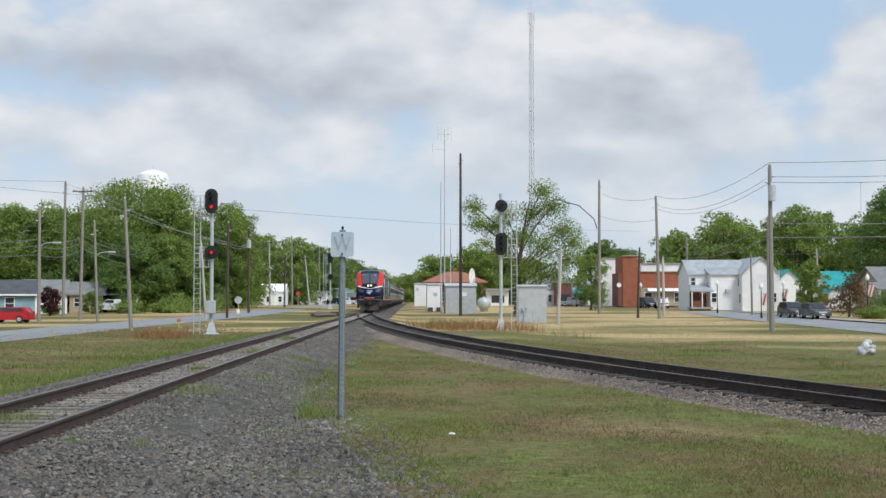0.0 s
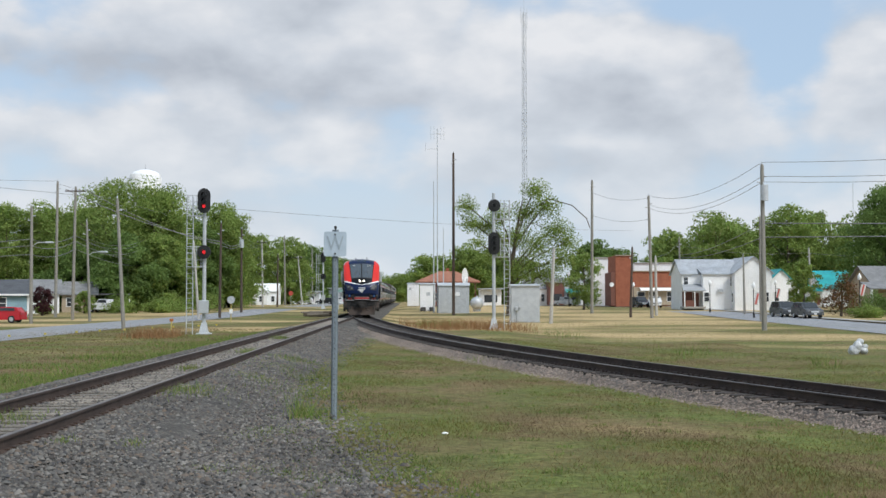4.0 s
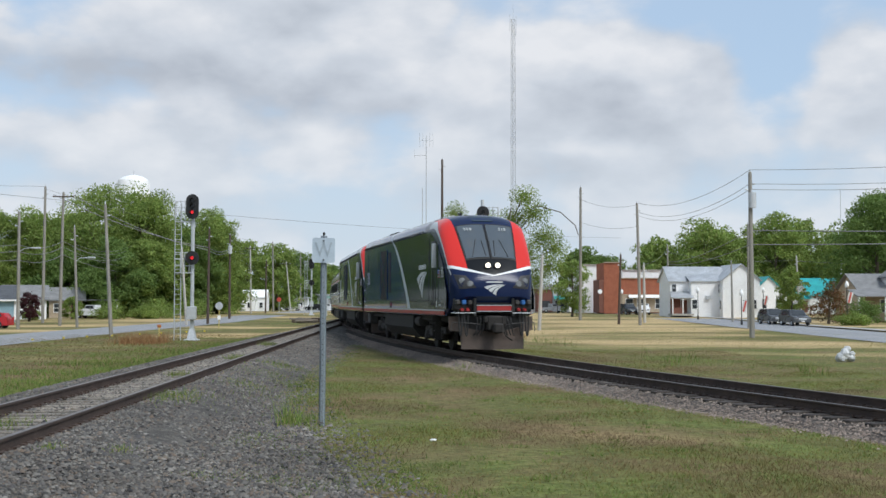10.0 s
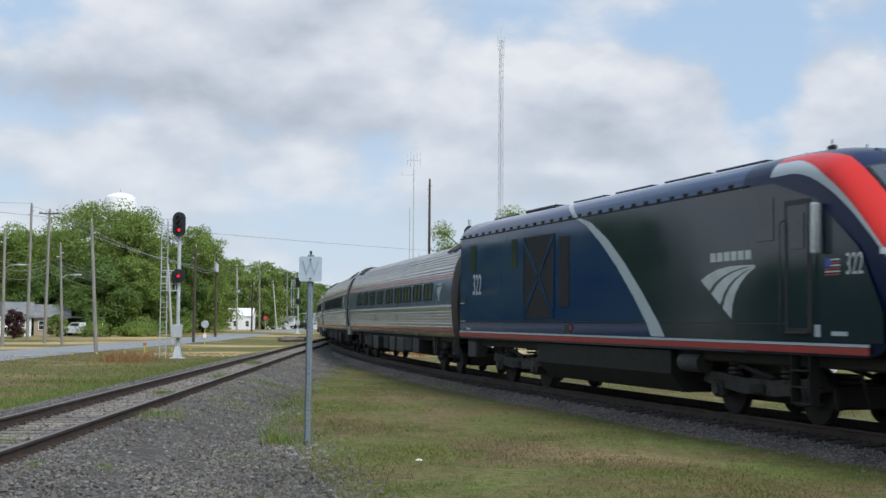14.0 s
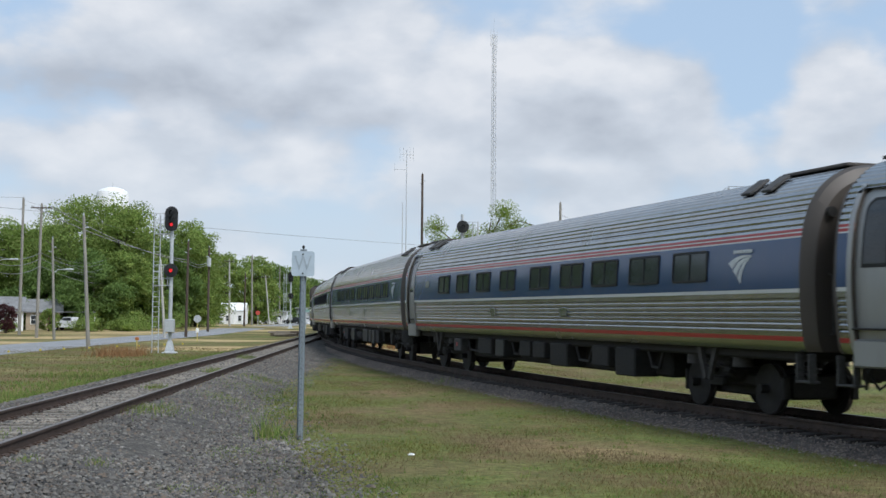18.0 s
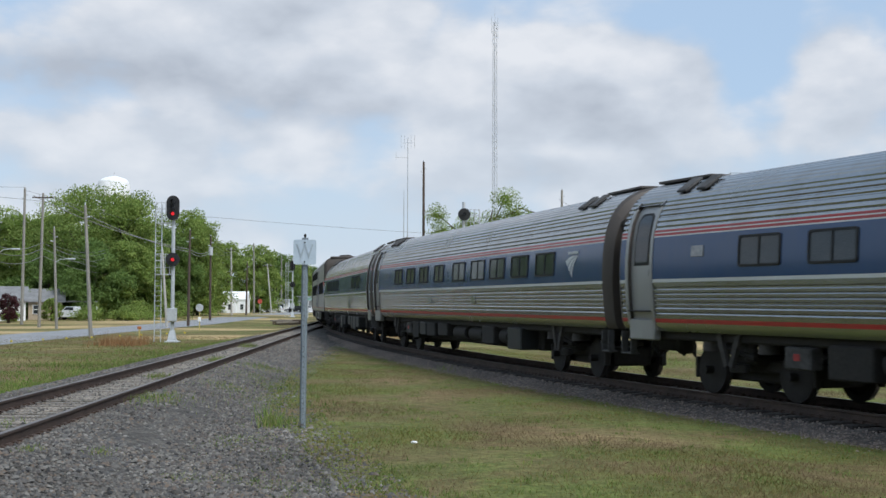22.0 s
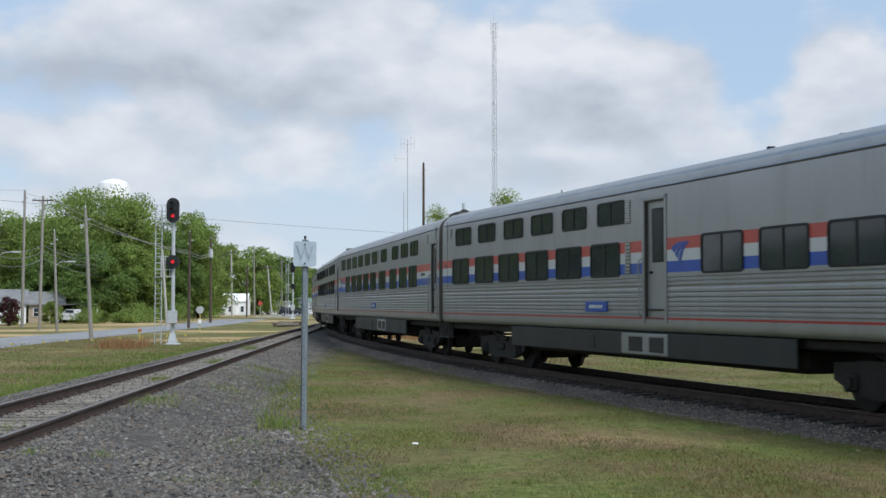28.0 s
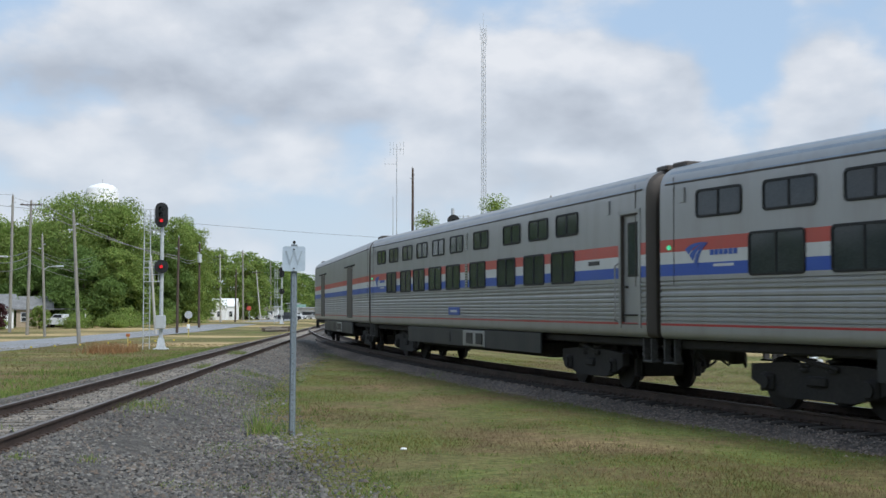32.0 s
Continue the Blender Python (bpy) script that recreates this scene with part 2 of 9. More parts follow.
def turf_mat():
    """Field grass: green where it keeps moist, straw-dry on the open lawns and paler there for sunlight, worn to brown
    earth in patches.
    """
    m = ground_mat("turf", [(0.135, 0.161, 0.044), (0.205, 0.143, 0.074), (0.125, 0.119, 0.044)], 0.28, 0.9, 16.0, 0.8)
    nt = m.node_tree
    N, L = nt.nodes.new, nt.links.new
    b = nt.nodes["Principled BSDF"]
    tc = N("ShaderNodeTexCoord")
    sp = N("ShaderNodeSeparateXYZ")
    L(tc.outputs["Object"], sp.inputs[0])

    def ramp(src, lo, hi, a, c):
        r = N("ShaderNodeMapRange")
        r.inputs[1].default_value, r.inputs[2].default_value, r.inputs[3].default_value, r.inputs[4].default_value = lo, hi, a, c
        L(src, r.inputs[0])
        return r.outputs[0]

    def add(a, c, op="ADD"):
        n = N("ShaderNodeMath")
        n.operation = op
        L(a, n.inputs[0])
        if isinstance(c, float):
            n.inputs[1].default_value = c
        else:
            L(c, n.inputs[1])
        return n.outputs[0]

    mp = N("ShaderNodeMapping")
    mp.inputs["Scale"].default_value = (0.6, 1.0, 1.0)
    L(tc.outputs["Object"], mp.inputs[0])
    n = N("ShaderNodeTexNoise")
    n.inputs["Scale"].default_value, n.inputs["Detail"].default_value = 0.075, 4
    L(mp.outputs[0], n.inputs["Vector"])
    # paler with distance: drier lawn, with sunlit distance put into the colour as well
    dry = add(add(ramp(sp.outputs[1], 28, 105, -0.17, 0.015), ramp(sp.outputs[0], -20, 18, -0.05, 0.035)), n.outputs["Fac"])
    mix = N("ShaderNodeMixRGB")
    L(ramp(dry, 0.42, 0.58, 0.0, 1.0), mix.inputs[0])
    old = b.inputs["Base Color"].links[0].from_socket
    L(old, mix.inputs[1])
    mix.inputs[2].default_value = (0.47, 0.35, 0.18, 1)
    fine = N("ShaderNodeTexNoise")
    fine.inputs["Scale"].default_value, fine.inputs["Detail"].default_value = 5.0, 6
    L(tc.outputs["Object"], fine.inputs["Vector"])
    hsv = N("ShaderNodeHueSaturation")
    L(ramp(fine.outputs["Fac"], 0.3, 0.7, 0.72, 1.28), hsv.inputs["Value"])
    L(mix.outputs[0], hsv.inputs["Color"])
    L(hsv.outputs[0], b.inputs["Base Color"])
    return m


def glow(name, color, strength):
    m = bpy.data.materials.new(name)
    m.use_nodes = True
    b = m.node_tree.nodes["Principled BSDF"]
    b.inputs["Base Color"].default_value = (*color, 1)
    b.inputs["Emission Color"].default_value, b.inputs["Emission Strength"].default_value = (*color, 1), strength
    return m


M = {
    "turf": turf_mat(),
    "gravel": ground_mat("gravel", [(0.121, 0.113, 0.102), (0.174, 0.158, 0.137), (0.074, 0.070, 0.064)], 0.3, 3.0, 26.0, 1.0),
    "gravel_brown": ground_mat("brownish_gravel", [(0.145, 0.125, 0.112), (0.19, 0.168, 0.15), (0.10, 0.09, 0.082)], 0.3, 3.0, 26.0, 1.0),
    "stones": island("ballast_stone", [(0.033, 0.032, 0.032), (0.111, 0.105, 0.097), (0.236, 0.221, 0.196), (0.067, 0.059, 0.051), (0.139, 0.134, 0.124), (0.169, 0.129, 0.097), (0.079, 0.078, 0.079), (0.193, 0.170, 0.146)]),
    "stones_brown": island("brown_ballast_stone", [(0.110, 0.087, 0.073), (0.248, 0.196, 0.160), (0.330, 0.268, 0.221), (0.149, 0.118, 0.098), (0.220, 0.191, 0.165)]),
    "asphalt": ground_mat("asphalt", [(0.29, 0.295, 0.30), (0.33, 0.33, 0.33), (0.25, 0.255, 0.265)], 0.08, 0.8, 30.0, 0.3),
    "concrete": surf("concrete", (0.42, 0.40, 0.36), (0.33, 0.31, 0.28), 1.2, 0.9, 0, 0.3),
    "blade": island("grass_blade", [(0.110, 0.190, 0.034), (0.165, 0.245, 0.052), (0.300, 0.275, 0.110), (0.095, 0.165, 0.032), (0.190, 0.240, 0.066)], 0.8, 0.3),
    "blade_short": island("mown_grass_blade", [(0.118, 0.137, 0.029), (0.186, 0.186, 0.044), (0.273, 0.191, 0.083), (0.101, 0.115, 0.024), (0.218, 0.176, 0.052), (0.125, 0.147, 0.038)], 0.85, 0.3, ((0.235, 0.165, 0.10), 0.28, 0.41, 0.55)),
    "blade_dry": island("dry_grass_blade", [(0.22, 0.235, 0.065), (0.17, 0.20, 0.045), (0.26, 0.25, 0.085)], 0.85, 0.35, ((0.44, 0.34, 0.16), 0.12, 0.44, 0.54)),
    "straw": island("straw_blade", [(0.30, 0.16, 0.07), (0.24, 0.12, 0.055), (0.36, 0.23, 0.11)], 0.9, 0.2),
    "leaf": island("leaf", [(0.152, 0.228, 0.053), (0.217, 0.316, 0.074), (0.306, 0.368, 0.093), (0.186, 0.256, 0.063)], 0.65, 0.42),
    "leaf_light": island("leaf_light", [(0.184, 0.272, 0.061), (0.246, 0.349, 0.083), (0.210, 0.284, 0.068), (0.306, 0.337, 0.113)], 0.65, 0.42),
    "leaf_dark": island("leaf_dark", [(0.116, 0.192, 0.049), (0.183, 0.266, 0.070), (0.143, 0.223, 0.060)], 0.65, 0.42),
    "leaf_red": island("leaf_red", [(0.16, 0.06, 0.03), (0.10, 0.10, 0.03), (0.22, 0.09, 0.04), (0.07, 0.05, 0.03)], 0.7, 0.25),
    "leaf_purple": island("leaf_purple", [(0.05, 0.016, 0.02), (0.08, 0.03, 0.03)], 0.7, 0.2),
    "bark": surf("bark", (0.13, 0.10, 0.075), (0.07, 0.055, 0.04), 3, 0.95, 0, 0.6, 18),
    "pole": surf("weathered_pole", (0.30, 0.285, 0.25), (0.21, 0.195, 0.17), 1.5, 0.9, 0, 0.4, 24, stretch=(6, 6, 0.5)),
    "pole_dark": surf("creosote_pole", (0.10, 0.07, 0.055), (0.06, 0.045, 0.035), 1.5, 0.9, 0, 0.4, 24, stretch=(6, 6, 0.5)),
    "pole_pale": surf("bleached_pole", (0.48, 0.46, 0.42), (0.38, 0.36, 0.33), 1.5, 0.9, 0, 0.3, 24, stretch=(6, 6, 0.5)),
    "galv": surf("galvanised_steel", (0.56, 0.58, 0.60), (0.46, 0.48, 0.50), 2.5, 0.5, 0.2, 0.05),
    "silver": surf("silver_paint", (0.56, 0.58, 0.59), (0.46, 0.48, 0.50), 1.6, 0.45, 0.25, 0.05),
    # the sky's blue reflection on the car roofs is mixed into this grey
    "roof_sky_grey": surf("sky_tinted_grey_roof", (0.27, 0.31, 0.35), (0.20, 0.23, 0.26), 0.9, 0.35, 0.5, 0.05),
    "wire": surf("wire", (0.24, 0.24, 0.24), None, 3, 0.6, 0.3),
    "black": surf("black_paint_and_shade", (0.012, 0.012, 0.013), (0.02, 0.02, 0.02), 4, 0.5),
    "lens_off": surf("dark_lens", (0.02, 0.02, 0.024), None, 4, 0.15),
    "red_lens": glow("red_signal_lens", (0.9, 0.03, 0.04), 0.9),
    "white": surf("white_siding", (0.88, 0.88, 0.88), (0.82, 0.82, 0.81), 0.8, 0.8, 0, 0.05),
    "white_paint": surf("white_paint", (0.88, 0.88, 0.88), (0.80, 0.80, 0.79), 0.6, 0.6),
    "slate_roof": surf("dark_slate_shingle", (0.10, 0.105, 0.115), (0.07, 0.073, 0.08), 1.0, 0.95, 0, 0.5, 12),
    "shingle": surf("grey_shingle", (0.24, 0.24, 0.24), (0.17, 0.17, 0.17), 1.0, 0.95, 0, 0.5, 12),
    "tin": surf("tin_roof", (0.48, 0.50, 0.52), (0.36, 0.37, 0.38), 0.7, 0.5, 0.3, 0.1, 8),
    "teal": surf("teal_roof", (0.02, 0.36, 0.36), (0.015, 0.27, 0.28), 0.9, 0.5),
    "brick_red": surf("red_brick", (0.36, 0.12, 0.065), (0.27, 0.09, 0.05), 1.2, 0.9, 0, 0.3, 14),
    "brick_dark": surf("dark_brick", (0.20, 0.085, 0.06), (0.15, 0.06, 0.045), 1.2, 0.9, 0, 0.3, 14),
    "terracotta": surf("terracotta_shingle", (0.36, 0.16, 0.10), (0.27, 0.12, 0.08), 1.2, 0.9, 0, 0.3, 10),
    "tan": surf("tan_stucco", (0.45, 0.37, 0.27), (0.37, 0.30, 0.22), 1.0, 0.9),
    "blue_wall": surf("pale_blue_siding", (0.26, 0.40, 0.47), (0.22, 0.34, 0.41), 1.0, 0.8),
    "window": surf("window_glass", (0.03, 0.035, 0.04), (0.06, 0.065, 0.07), 0.6, 0.08),
    "tie": surf("weathered_tie", (0.30, 0.265, 0.22), (0.18, 0.158, 0.13), 2.5, 0.95, 0, 0.6, 22, per_object=0.25, stretch=(6, 1, 6)),
    "rail": surf("rusty_rail", (0.072, 0.046, 0.034), (0.044, 0.030, 0.024), 2.0, 0.75, 0.1, 0.2),
    "rail_top": surf("worn_rail_head", (0.16, 0.135, 0.12), (0.10, 0.082, 0.07), 1.2, 0.42, 0.6),
    "tie_dark": surf("creosoted_tie", (0.060, 0.050, 0.043), (0.035, 0.03, 0.027), 2.5, 0.95, 0, 0.6, 22, per_object=0.25, stretch=(6, 1, 6)),
    "steel_dark": surf("grimy_underframe", (0.017, 0.016, 0.015), (0.032, 0.028, 0.025), 1.8, 0.8, 0.15, 0.15, 16),
    "steel_grey": surf("dusty_grey_steel", (0.085, 0.082, 0.08), (0.055, 0.052, 0.05), 1.6, 0.75, 0.2, 0.15, 16),
    "dusty_truck": surf("dusty_brown_truck_steel", (0.062, 0.055, 0.05), (0.032, 0.03, 0.028), 2.2, 0.8, 0.1, 0.2, 18),
    "tyre_steel": surf("grimy_wheel_steel", (0.026, 0.023, 0.021), (0.017, 0.015, 0.014), 3.0, 0.75, 0.2),
    "wheel_rim": surf("worn_wheel_tread", (0.20, 0.19, 0.18), (0.12, 0.11, 0.10), 3.0, 0.45, 0.8),
}

# ---- train materials ----
def paint(name, base, alt=None, rough=0.22, dirt=0.35, metal=0.0, streak=True, coat=0.0):
    """Vehicle paint: gloss, faint vertical streaks, road dust that gathers in blotches."""
    m = bpy.data.materials.new(name)
    m.use_nodes = True
    nt = m.node_tree
    N, L = nt.nodes.new, nt.links.new
    b = nt.nodes["Principled BSDF"]
    b.inputs["Metallic"].default_value = metal
    b.inputs["Coat Weight"].default_value, b.inputs["Coat Roughness"].default_value = coat, 0.12
    tc = N("ShaderNodeTexCoord")
    mp = N("ShaderNodeMapping")
    mp.inputs["Scale"].default_value = (1, 1, 0.16) if streak else (1, 1, 1)
    L(tc.outputs["Object"], mp.inputs[0])
    n = N("ShaderNodeTexNoise")
    n.inputs["Scale"].default_value, n.inputs["Detail"].default_value, n.inputs["Roughness"].default_value = 2.4, 7, 0.62
    L(mp.outputs[0], n.inputs["Vector"])
    big = N("ShaderNodeTexNoise")
    big.inputs["Scale"].default_value, big.inputs["Detail"].default_value = 0.5, 3
    L(tc.outputs["Object"], big.inputs["Vector"])
    r = N("ShaderNodeMapRange")
    r.inputs[1].default_value, r.inputs[2].default_value, r.inputs[4].default_value = 0.45, 0.8, dirt
    L(n.outputs["Fac"], r.inputs[0])
    mix = N("ShaderNodeMixRGB")
    L(r.outputs[0], mix.inputs[0])
    mix.inputs[1].default_value = (*base, 1)
    mix.inputs[2].default_value = (*(alt or (0.20, 0.18, 0.15)), 1)
    L(mix.outputs[0], b.inputs["Base Color"])
    rr = N("ShaderNodeMapRange")
    rr.inputs[1].default_value, rr.inputs[2].default_value = 0.3, 0.7
    rr.inputs[3].default_value, rr.inputs[4].default_value = max(rough - 0.04, 0.03), rough + 0.06
    L(big.outputs["Fac"], rr.inputs[0])
    L(rr.outputs[0], b.inputs["Roughness"])
    bp = N("ShaderNodeBump")
    bp.inputs["Strength"].default_value, bp.inputs["Distance"].default_value = 0.06, 0.02
    L(big.outputs["Fac"], bp.inputs["Height"])
    L(bp.outputs[0], b.inputs["Normal"])
    return m


def nose_paint():
    """The cab's colours: navy, red flanks, a white line and a dark mask round the windscreen, by place on the cab."""
    m = paint("cab_livery", (0.008, 0.017, 0.058), (0.035, 0.04, 0.06), 0.2, 0.12)
    nt = m.node_tree
    N, L = nt.nodes.new, nt.links.new
    b = nt.nodes["Principled BSDF"]
    b.inputs["Specular IOR Level"].default_value = 0.22
    tc = N("ShaderNodeTexCoord")
    sp = N("ShaderNodeSeparateXYZ")
    L(tc.outputs["Object"], sp.inputs[0])

    def f(op, a, c=None):
        n = N("ShaderNodeMath")
        n.operation = op
        for i, v in enumerate((a, c)):
            if v is None:
                continue
            if isinstance(v, (int, float)):
                n.inputs[i].default_value = v
            else:
                L(v, n.inputs[i])
        return n.outputs[0]

    x, y, z = sp.outputs[0], f("ABSOLUTE", sp.outputs[1]), sp.outputs[2]
    t = f("MAXIMUM", f("DIVIDE", f("SUBTRACT", x, 7.4), 2.6), 0.0)
    zb = f("SUBTRACT", 4.6, f("MULTIPLY", f("POWER", t, 1.8), 1.75))
    yin = f("ADD", 0.86, f("MULTIPLY", f("SUBTRACT", z, 2.9), 0.13))
    flank = f("GREATER_THAN", y, yin)
    red = f("MULTIPLY", f("MULTIPLY", f("GREATER_THAN", z, zb), f("GREATER_THAN", x, 6.9)), flank)
    band = f("MULTIPLY", f("MULTIPLY", f("LESS_THAN", z, zb), f("GREATER_THAN", z, f("SUBTRACT", zb, f("SUBTRACT", 0.25, f("MULTIPLY", t, 0.19))))), f("MULTIPLY", f("GREATER_THAN", x, 6.9), f("LESS_THAN", x, 10.15)))
    zl = f("ADD", 2.62, f("MULTIPLY", f("MINIMUM", y, 1.35), 0.215))
    chev = f("MULTIPLY", f("LESS_THAN", f("ABSOLUTE", f("SUBTRACT", z, zl)), f("ADD", 0.014, f("MULTIPLY", f("MINIMUM", y, 1.0), 0.036))), f("GREATER_THAN", x, 9.85))
    dark = f("MULTIPLY", f("MULTIPLY", f("GREATER_THAN", z, zl), f("LESS_THAN", y, yin)), f("MULTIPLY", f("GREATER_THAN", x, 8.4), f("LESS_THAN", z, 4.3)))
    red = f("MULTIPLY", red, f("GREATER_THAN", z, f("SUBTRACT", zl, f("MULTIPLY", f("LESS_THAN", x, 9.6), 9.0))))
    col = b.inputs["Base Color"].links[0].from_socket
    for mask, c in ((dark, (0.008, 0.009, 0.011)), (f("MULTIPLY", band, flank), (0.50, 0.54, 0.55)), (red, (0.62, 0.035, 0.028)), (chev, (0.74, 0.75, 0.76))):
        mx = N("ShaderNodeMixRGB")
        L(mask, mx.inputs[0]), L(col, mx.inputs[1])
        mx.inputs[2].default_value = (*c, 1)
        col = mx.outputs[0]
    L(col, b.inputs["Base Color"])
    return m


M.update({
    "navy": paint("navy_blue_paint", (0.014, 0.048, 0.14), (0.03, 0.055, 0.11), 0.09, 0.3),
    "slate": paint("dark_slate_paint", (0.016, 0.031, 0.044), (0.03, 0.042, 0.05), 0.10, 0.3),
    "nose": nose_paint(),
    "stripe": paint("pale_stripe_paint", (0.50, 0.56, 0.58), (0.36, 0.38, 0.38), 0.35, 0.3),
    "red_stripe": paint("red_stripe_paint", (0.40, 0.032, 0.030), (0.20, 0.045, 0.04), 0.35, 0.45),
    "steel": paint("brushed_stainless_steel", (0.38, 0.39, 0.395), (0.26, 0.24, 0.21), 0.23, 0.5, 1.0, True, 0.0),
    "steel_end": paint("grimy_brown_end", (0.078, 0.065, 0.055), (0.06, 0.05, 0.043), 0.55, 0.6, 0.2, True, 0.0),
    "steel_smooth": paint("smooth_stainless_panel", (0.375, 0.375, 0.37), (0.27, 0.25, 0.225), 0.38, 0.5, 0.6, True, 0.0),
    "blue_band": paint("mid_blue_band", (0.040, 0.078, 0.17), (0.07, 0.095, 0.15), 0.2, 0.35),
    "blue_stripe": paint("bright_blue_stripe", (0.03, 0.09, 0.42), (0.06, 0.12, 0.34), 0.35, 0.3),
    "white_stripe": paint("white_stripe_paint", (0.62, 0.62, 0.60), (0.45, 0.43, 0.40), 0.4, 0.35),
    "coral": paint("faded_red_stripe", (0.52, 0.085, 0.06), (0.34, 0.10, 0.08), 0.4, 0.35),
    "skirt": paint("dark_grey_skirt", (0.018, 0.020, 0.021), (0.05, 0.045, 0.04), 0.5, 0.5, 0.0, True, 0.0),
    "pane": surf("tinted_train_glass", (0.030, 0.037, 0.043), (0.05, 0.056, 0.062), 0.7, 0.06),
    "door_steel": paint("dull_steel_door", (0.36, 0.36, 0.35), (0.25, 0.23, 0.20), 0.4, 0.5, 0.5, True, 0.0),
    "screen": surf("raked_windscreen_glass", (0.035, 0.045, 0.05), (0.05, 0.06, 0.065), 0.7, 0.05),
    "rubber": surf("black_rubber", (0.018, 0.018, 0.018), None, 3, 0.7),
    "headlight": glow("headlight", (1.0, 0.92, 0.74), 2.6),
    "marker_green": glow("green_marker_lamp", (0.08, 0.7, 0.32), 0.6),
    "lamp_glass": surf("lamp_glass", (0.28, 0.29, 0.30), (0.18, 0.19, 0.2), 6, 0.12, 0.4),
    "hose_blue": surf("blue_connector", (0.04, 0.16, 0.45), None, 4, 0.5),
    "hose_red": surf("red_connector", (0.40, 0.03, 0.03), None, 4, 0.5),
    "pilot": surf("dusty_brown_pilot", (0.105, 0.076, 0.060), (0.06, 0.047, 0.04), 1.2, 0.8, 0.1, 0.15),
    "logo_white": surf("white_decal", (0.68, 0.70, 0.70), None, 2, 0.4, fine=0.08),
    "logo_blue": surf("blue_decal", (0.04, 0.11, 0.45), None, 2, 0.4, fine=0.08),
    "flag_red": surf("flag_red_decal", (0.45, 0.04, 0.05), None, 2, 0.4, fine=0.08),
})

M["pane"].node_tree.nodes["Principled BSDF"].inputs["IOR"].default_value = 1.47
M["screen"].node_tree.nodes["Principled BSDF"].inputs["IOR"].default_value = 2.3

# ---- mesh tools ----
class Geo:
    """Vertices and faces of one mesh, with a material slot for each face."""

    def __init__(self):
        self.v, self.f, self.m = [], [], []

    def add(self, verts, faces, slot=0):
        o = len(self.v)
        self.v += [tuple(p) for p in verts]
        self.f += [tuple(i + o for i in q) for q in faces]
        self.m += [slot] * len(faces)
        return self

    def box(self, c, s, bevel=0.0, slot=0, turn=None):
        hx, hy, hz = s[0] / 2, s[1] / 2, s[2] / 2
        b = min(bevel, hx * 0.49, hy * 0.49, hz * 0.49)
        if b <= 0:
            vs = [(x, y, z) for z in (-hz, hz) for x, y in ((-hx, -hy), (hx, -hy), (hx, hy), (-hx, hy))]
            fs = [(3, 2, 1, 0), (4, 5, 6, 7), (0, 1, 5, 4), (1, 2, 6, 5), (2, 3, 7, 6), (3, 0, 4, 7)]
        else:
            def ring(z, ins):
                x, y = hx - ins, hy - ins
                k = b if ins == 0 else b * 0.4
                return [(-x + k, -y, z), (x - k, -y, z), (x, -y + k, z), (x, y - k, z), (x - k, y, z), (-x + k, y, z), (-x, y - k, z), (-x, -y + k, z)]
            vs = ring(-hz, b) + ring(-hz + b, 0) + ring(hz - b, 0) + ring(hz, b)
            fs = [tuple(range(7, -1, -1)), tuple(range(24, 32))]
            for r in range(3):
                for i in range(8):
                    j = (i + 1) % 8
                    fs.append((r * 8 + i, r * 8 + j, r * 8 + 8 + j, r * 8 + 8 + i))
        c = Vector(c)
        vs = [(turn @ Vector(p) + c if turn else Vector(p) + c) for p in vs]
        return self.add(vs, fs, slot)

    def tube(self, a, b, r0, r1=None, n=10, slot=0, caps=True):
        a, b = Vector(a), Vector(b)
        r1 = r0 if r1 is None else r1
        d = (b - a).normalized()
        u = d.orthogonal().normalized()
        w = d.cross(u)
        vs = []
        for p, r in ((a, r0), (b, r1)):
            vs += [p + (u * math.cos(t) + w * math.sin(t)) * r for t in (2 * math.pi * i / n for i in range(n))]
        fs = [(i, (i + 1) % n, n + (i + 1) % n, n + i) for i in range(n)]
        if caps:
            fs += [tuple(range(n - 1, -1, -1)), tuple(range(n, 2 * n))]
        return self.add(vs, fs, slot)

    def pipe(self, pts, r, n=6, slot=0):
        """One round bar bent along its points."""
        p = [Vector(q) for q in pts]
        d = [(p[min(i + 1, len(p) - 1)] - p[max(i - 1, 0)]).normalized() for i in range(len(p))]
        u = d[0].orthogonal().normalized()
        rings = []
        for q, t in zip(p, d):
            u = (u - t * u.dot(t)).normalized()
            w = t.cross(u)
            rings.append([q + (u * math.cos(a) + w * math.sin(a)) * r for a in (2 * math.pi * i / n for i in range(n))])
        return self.loft(rings, slot=slot)

    def loft(self, rings, closed=True, caps=True, slot=0):
        n = len(rings[0])
        vs = [p for r in rings for p in r]
        fs = []
        for k in range(len(rings) - 1):
            for i in range(n if closed else n - 1):
                j = (i + 1) % n
                fs.append((k * n + i, k * n + j, k * n + n + j, k * n + n + i))
        if caps and closed:
            fs += [tuple(range(n - 1, -1, -1)), tuple(range((len(rings) - 1) * n, len(rings) * n))]
        return self.add(vs, fs, slot)

    def prism(self, poly, direction, slot=0):
        """A flat outline, pushed along a direction."""
        d = Vector(direction)
        n = len(poly)
        vs = [Vector(p) for p in poly] + [Vector(p) + d for p in poly]
        fs = [tuple(range(n - 1, -1, -1)), tuple(range(n, 2 * n))] + [(i, (i + 1) % n, n + (i + 1) % n, n + i) for i in range(n)]
        return self.add(vs, fs, slot)

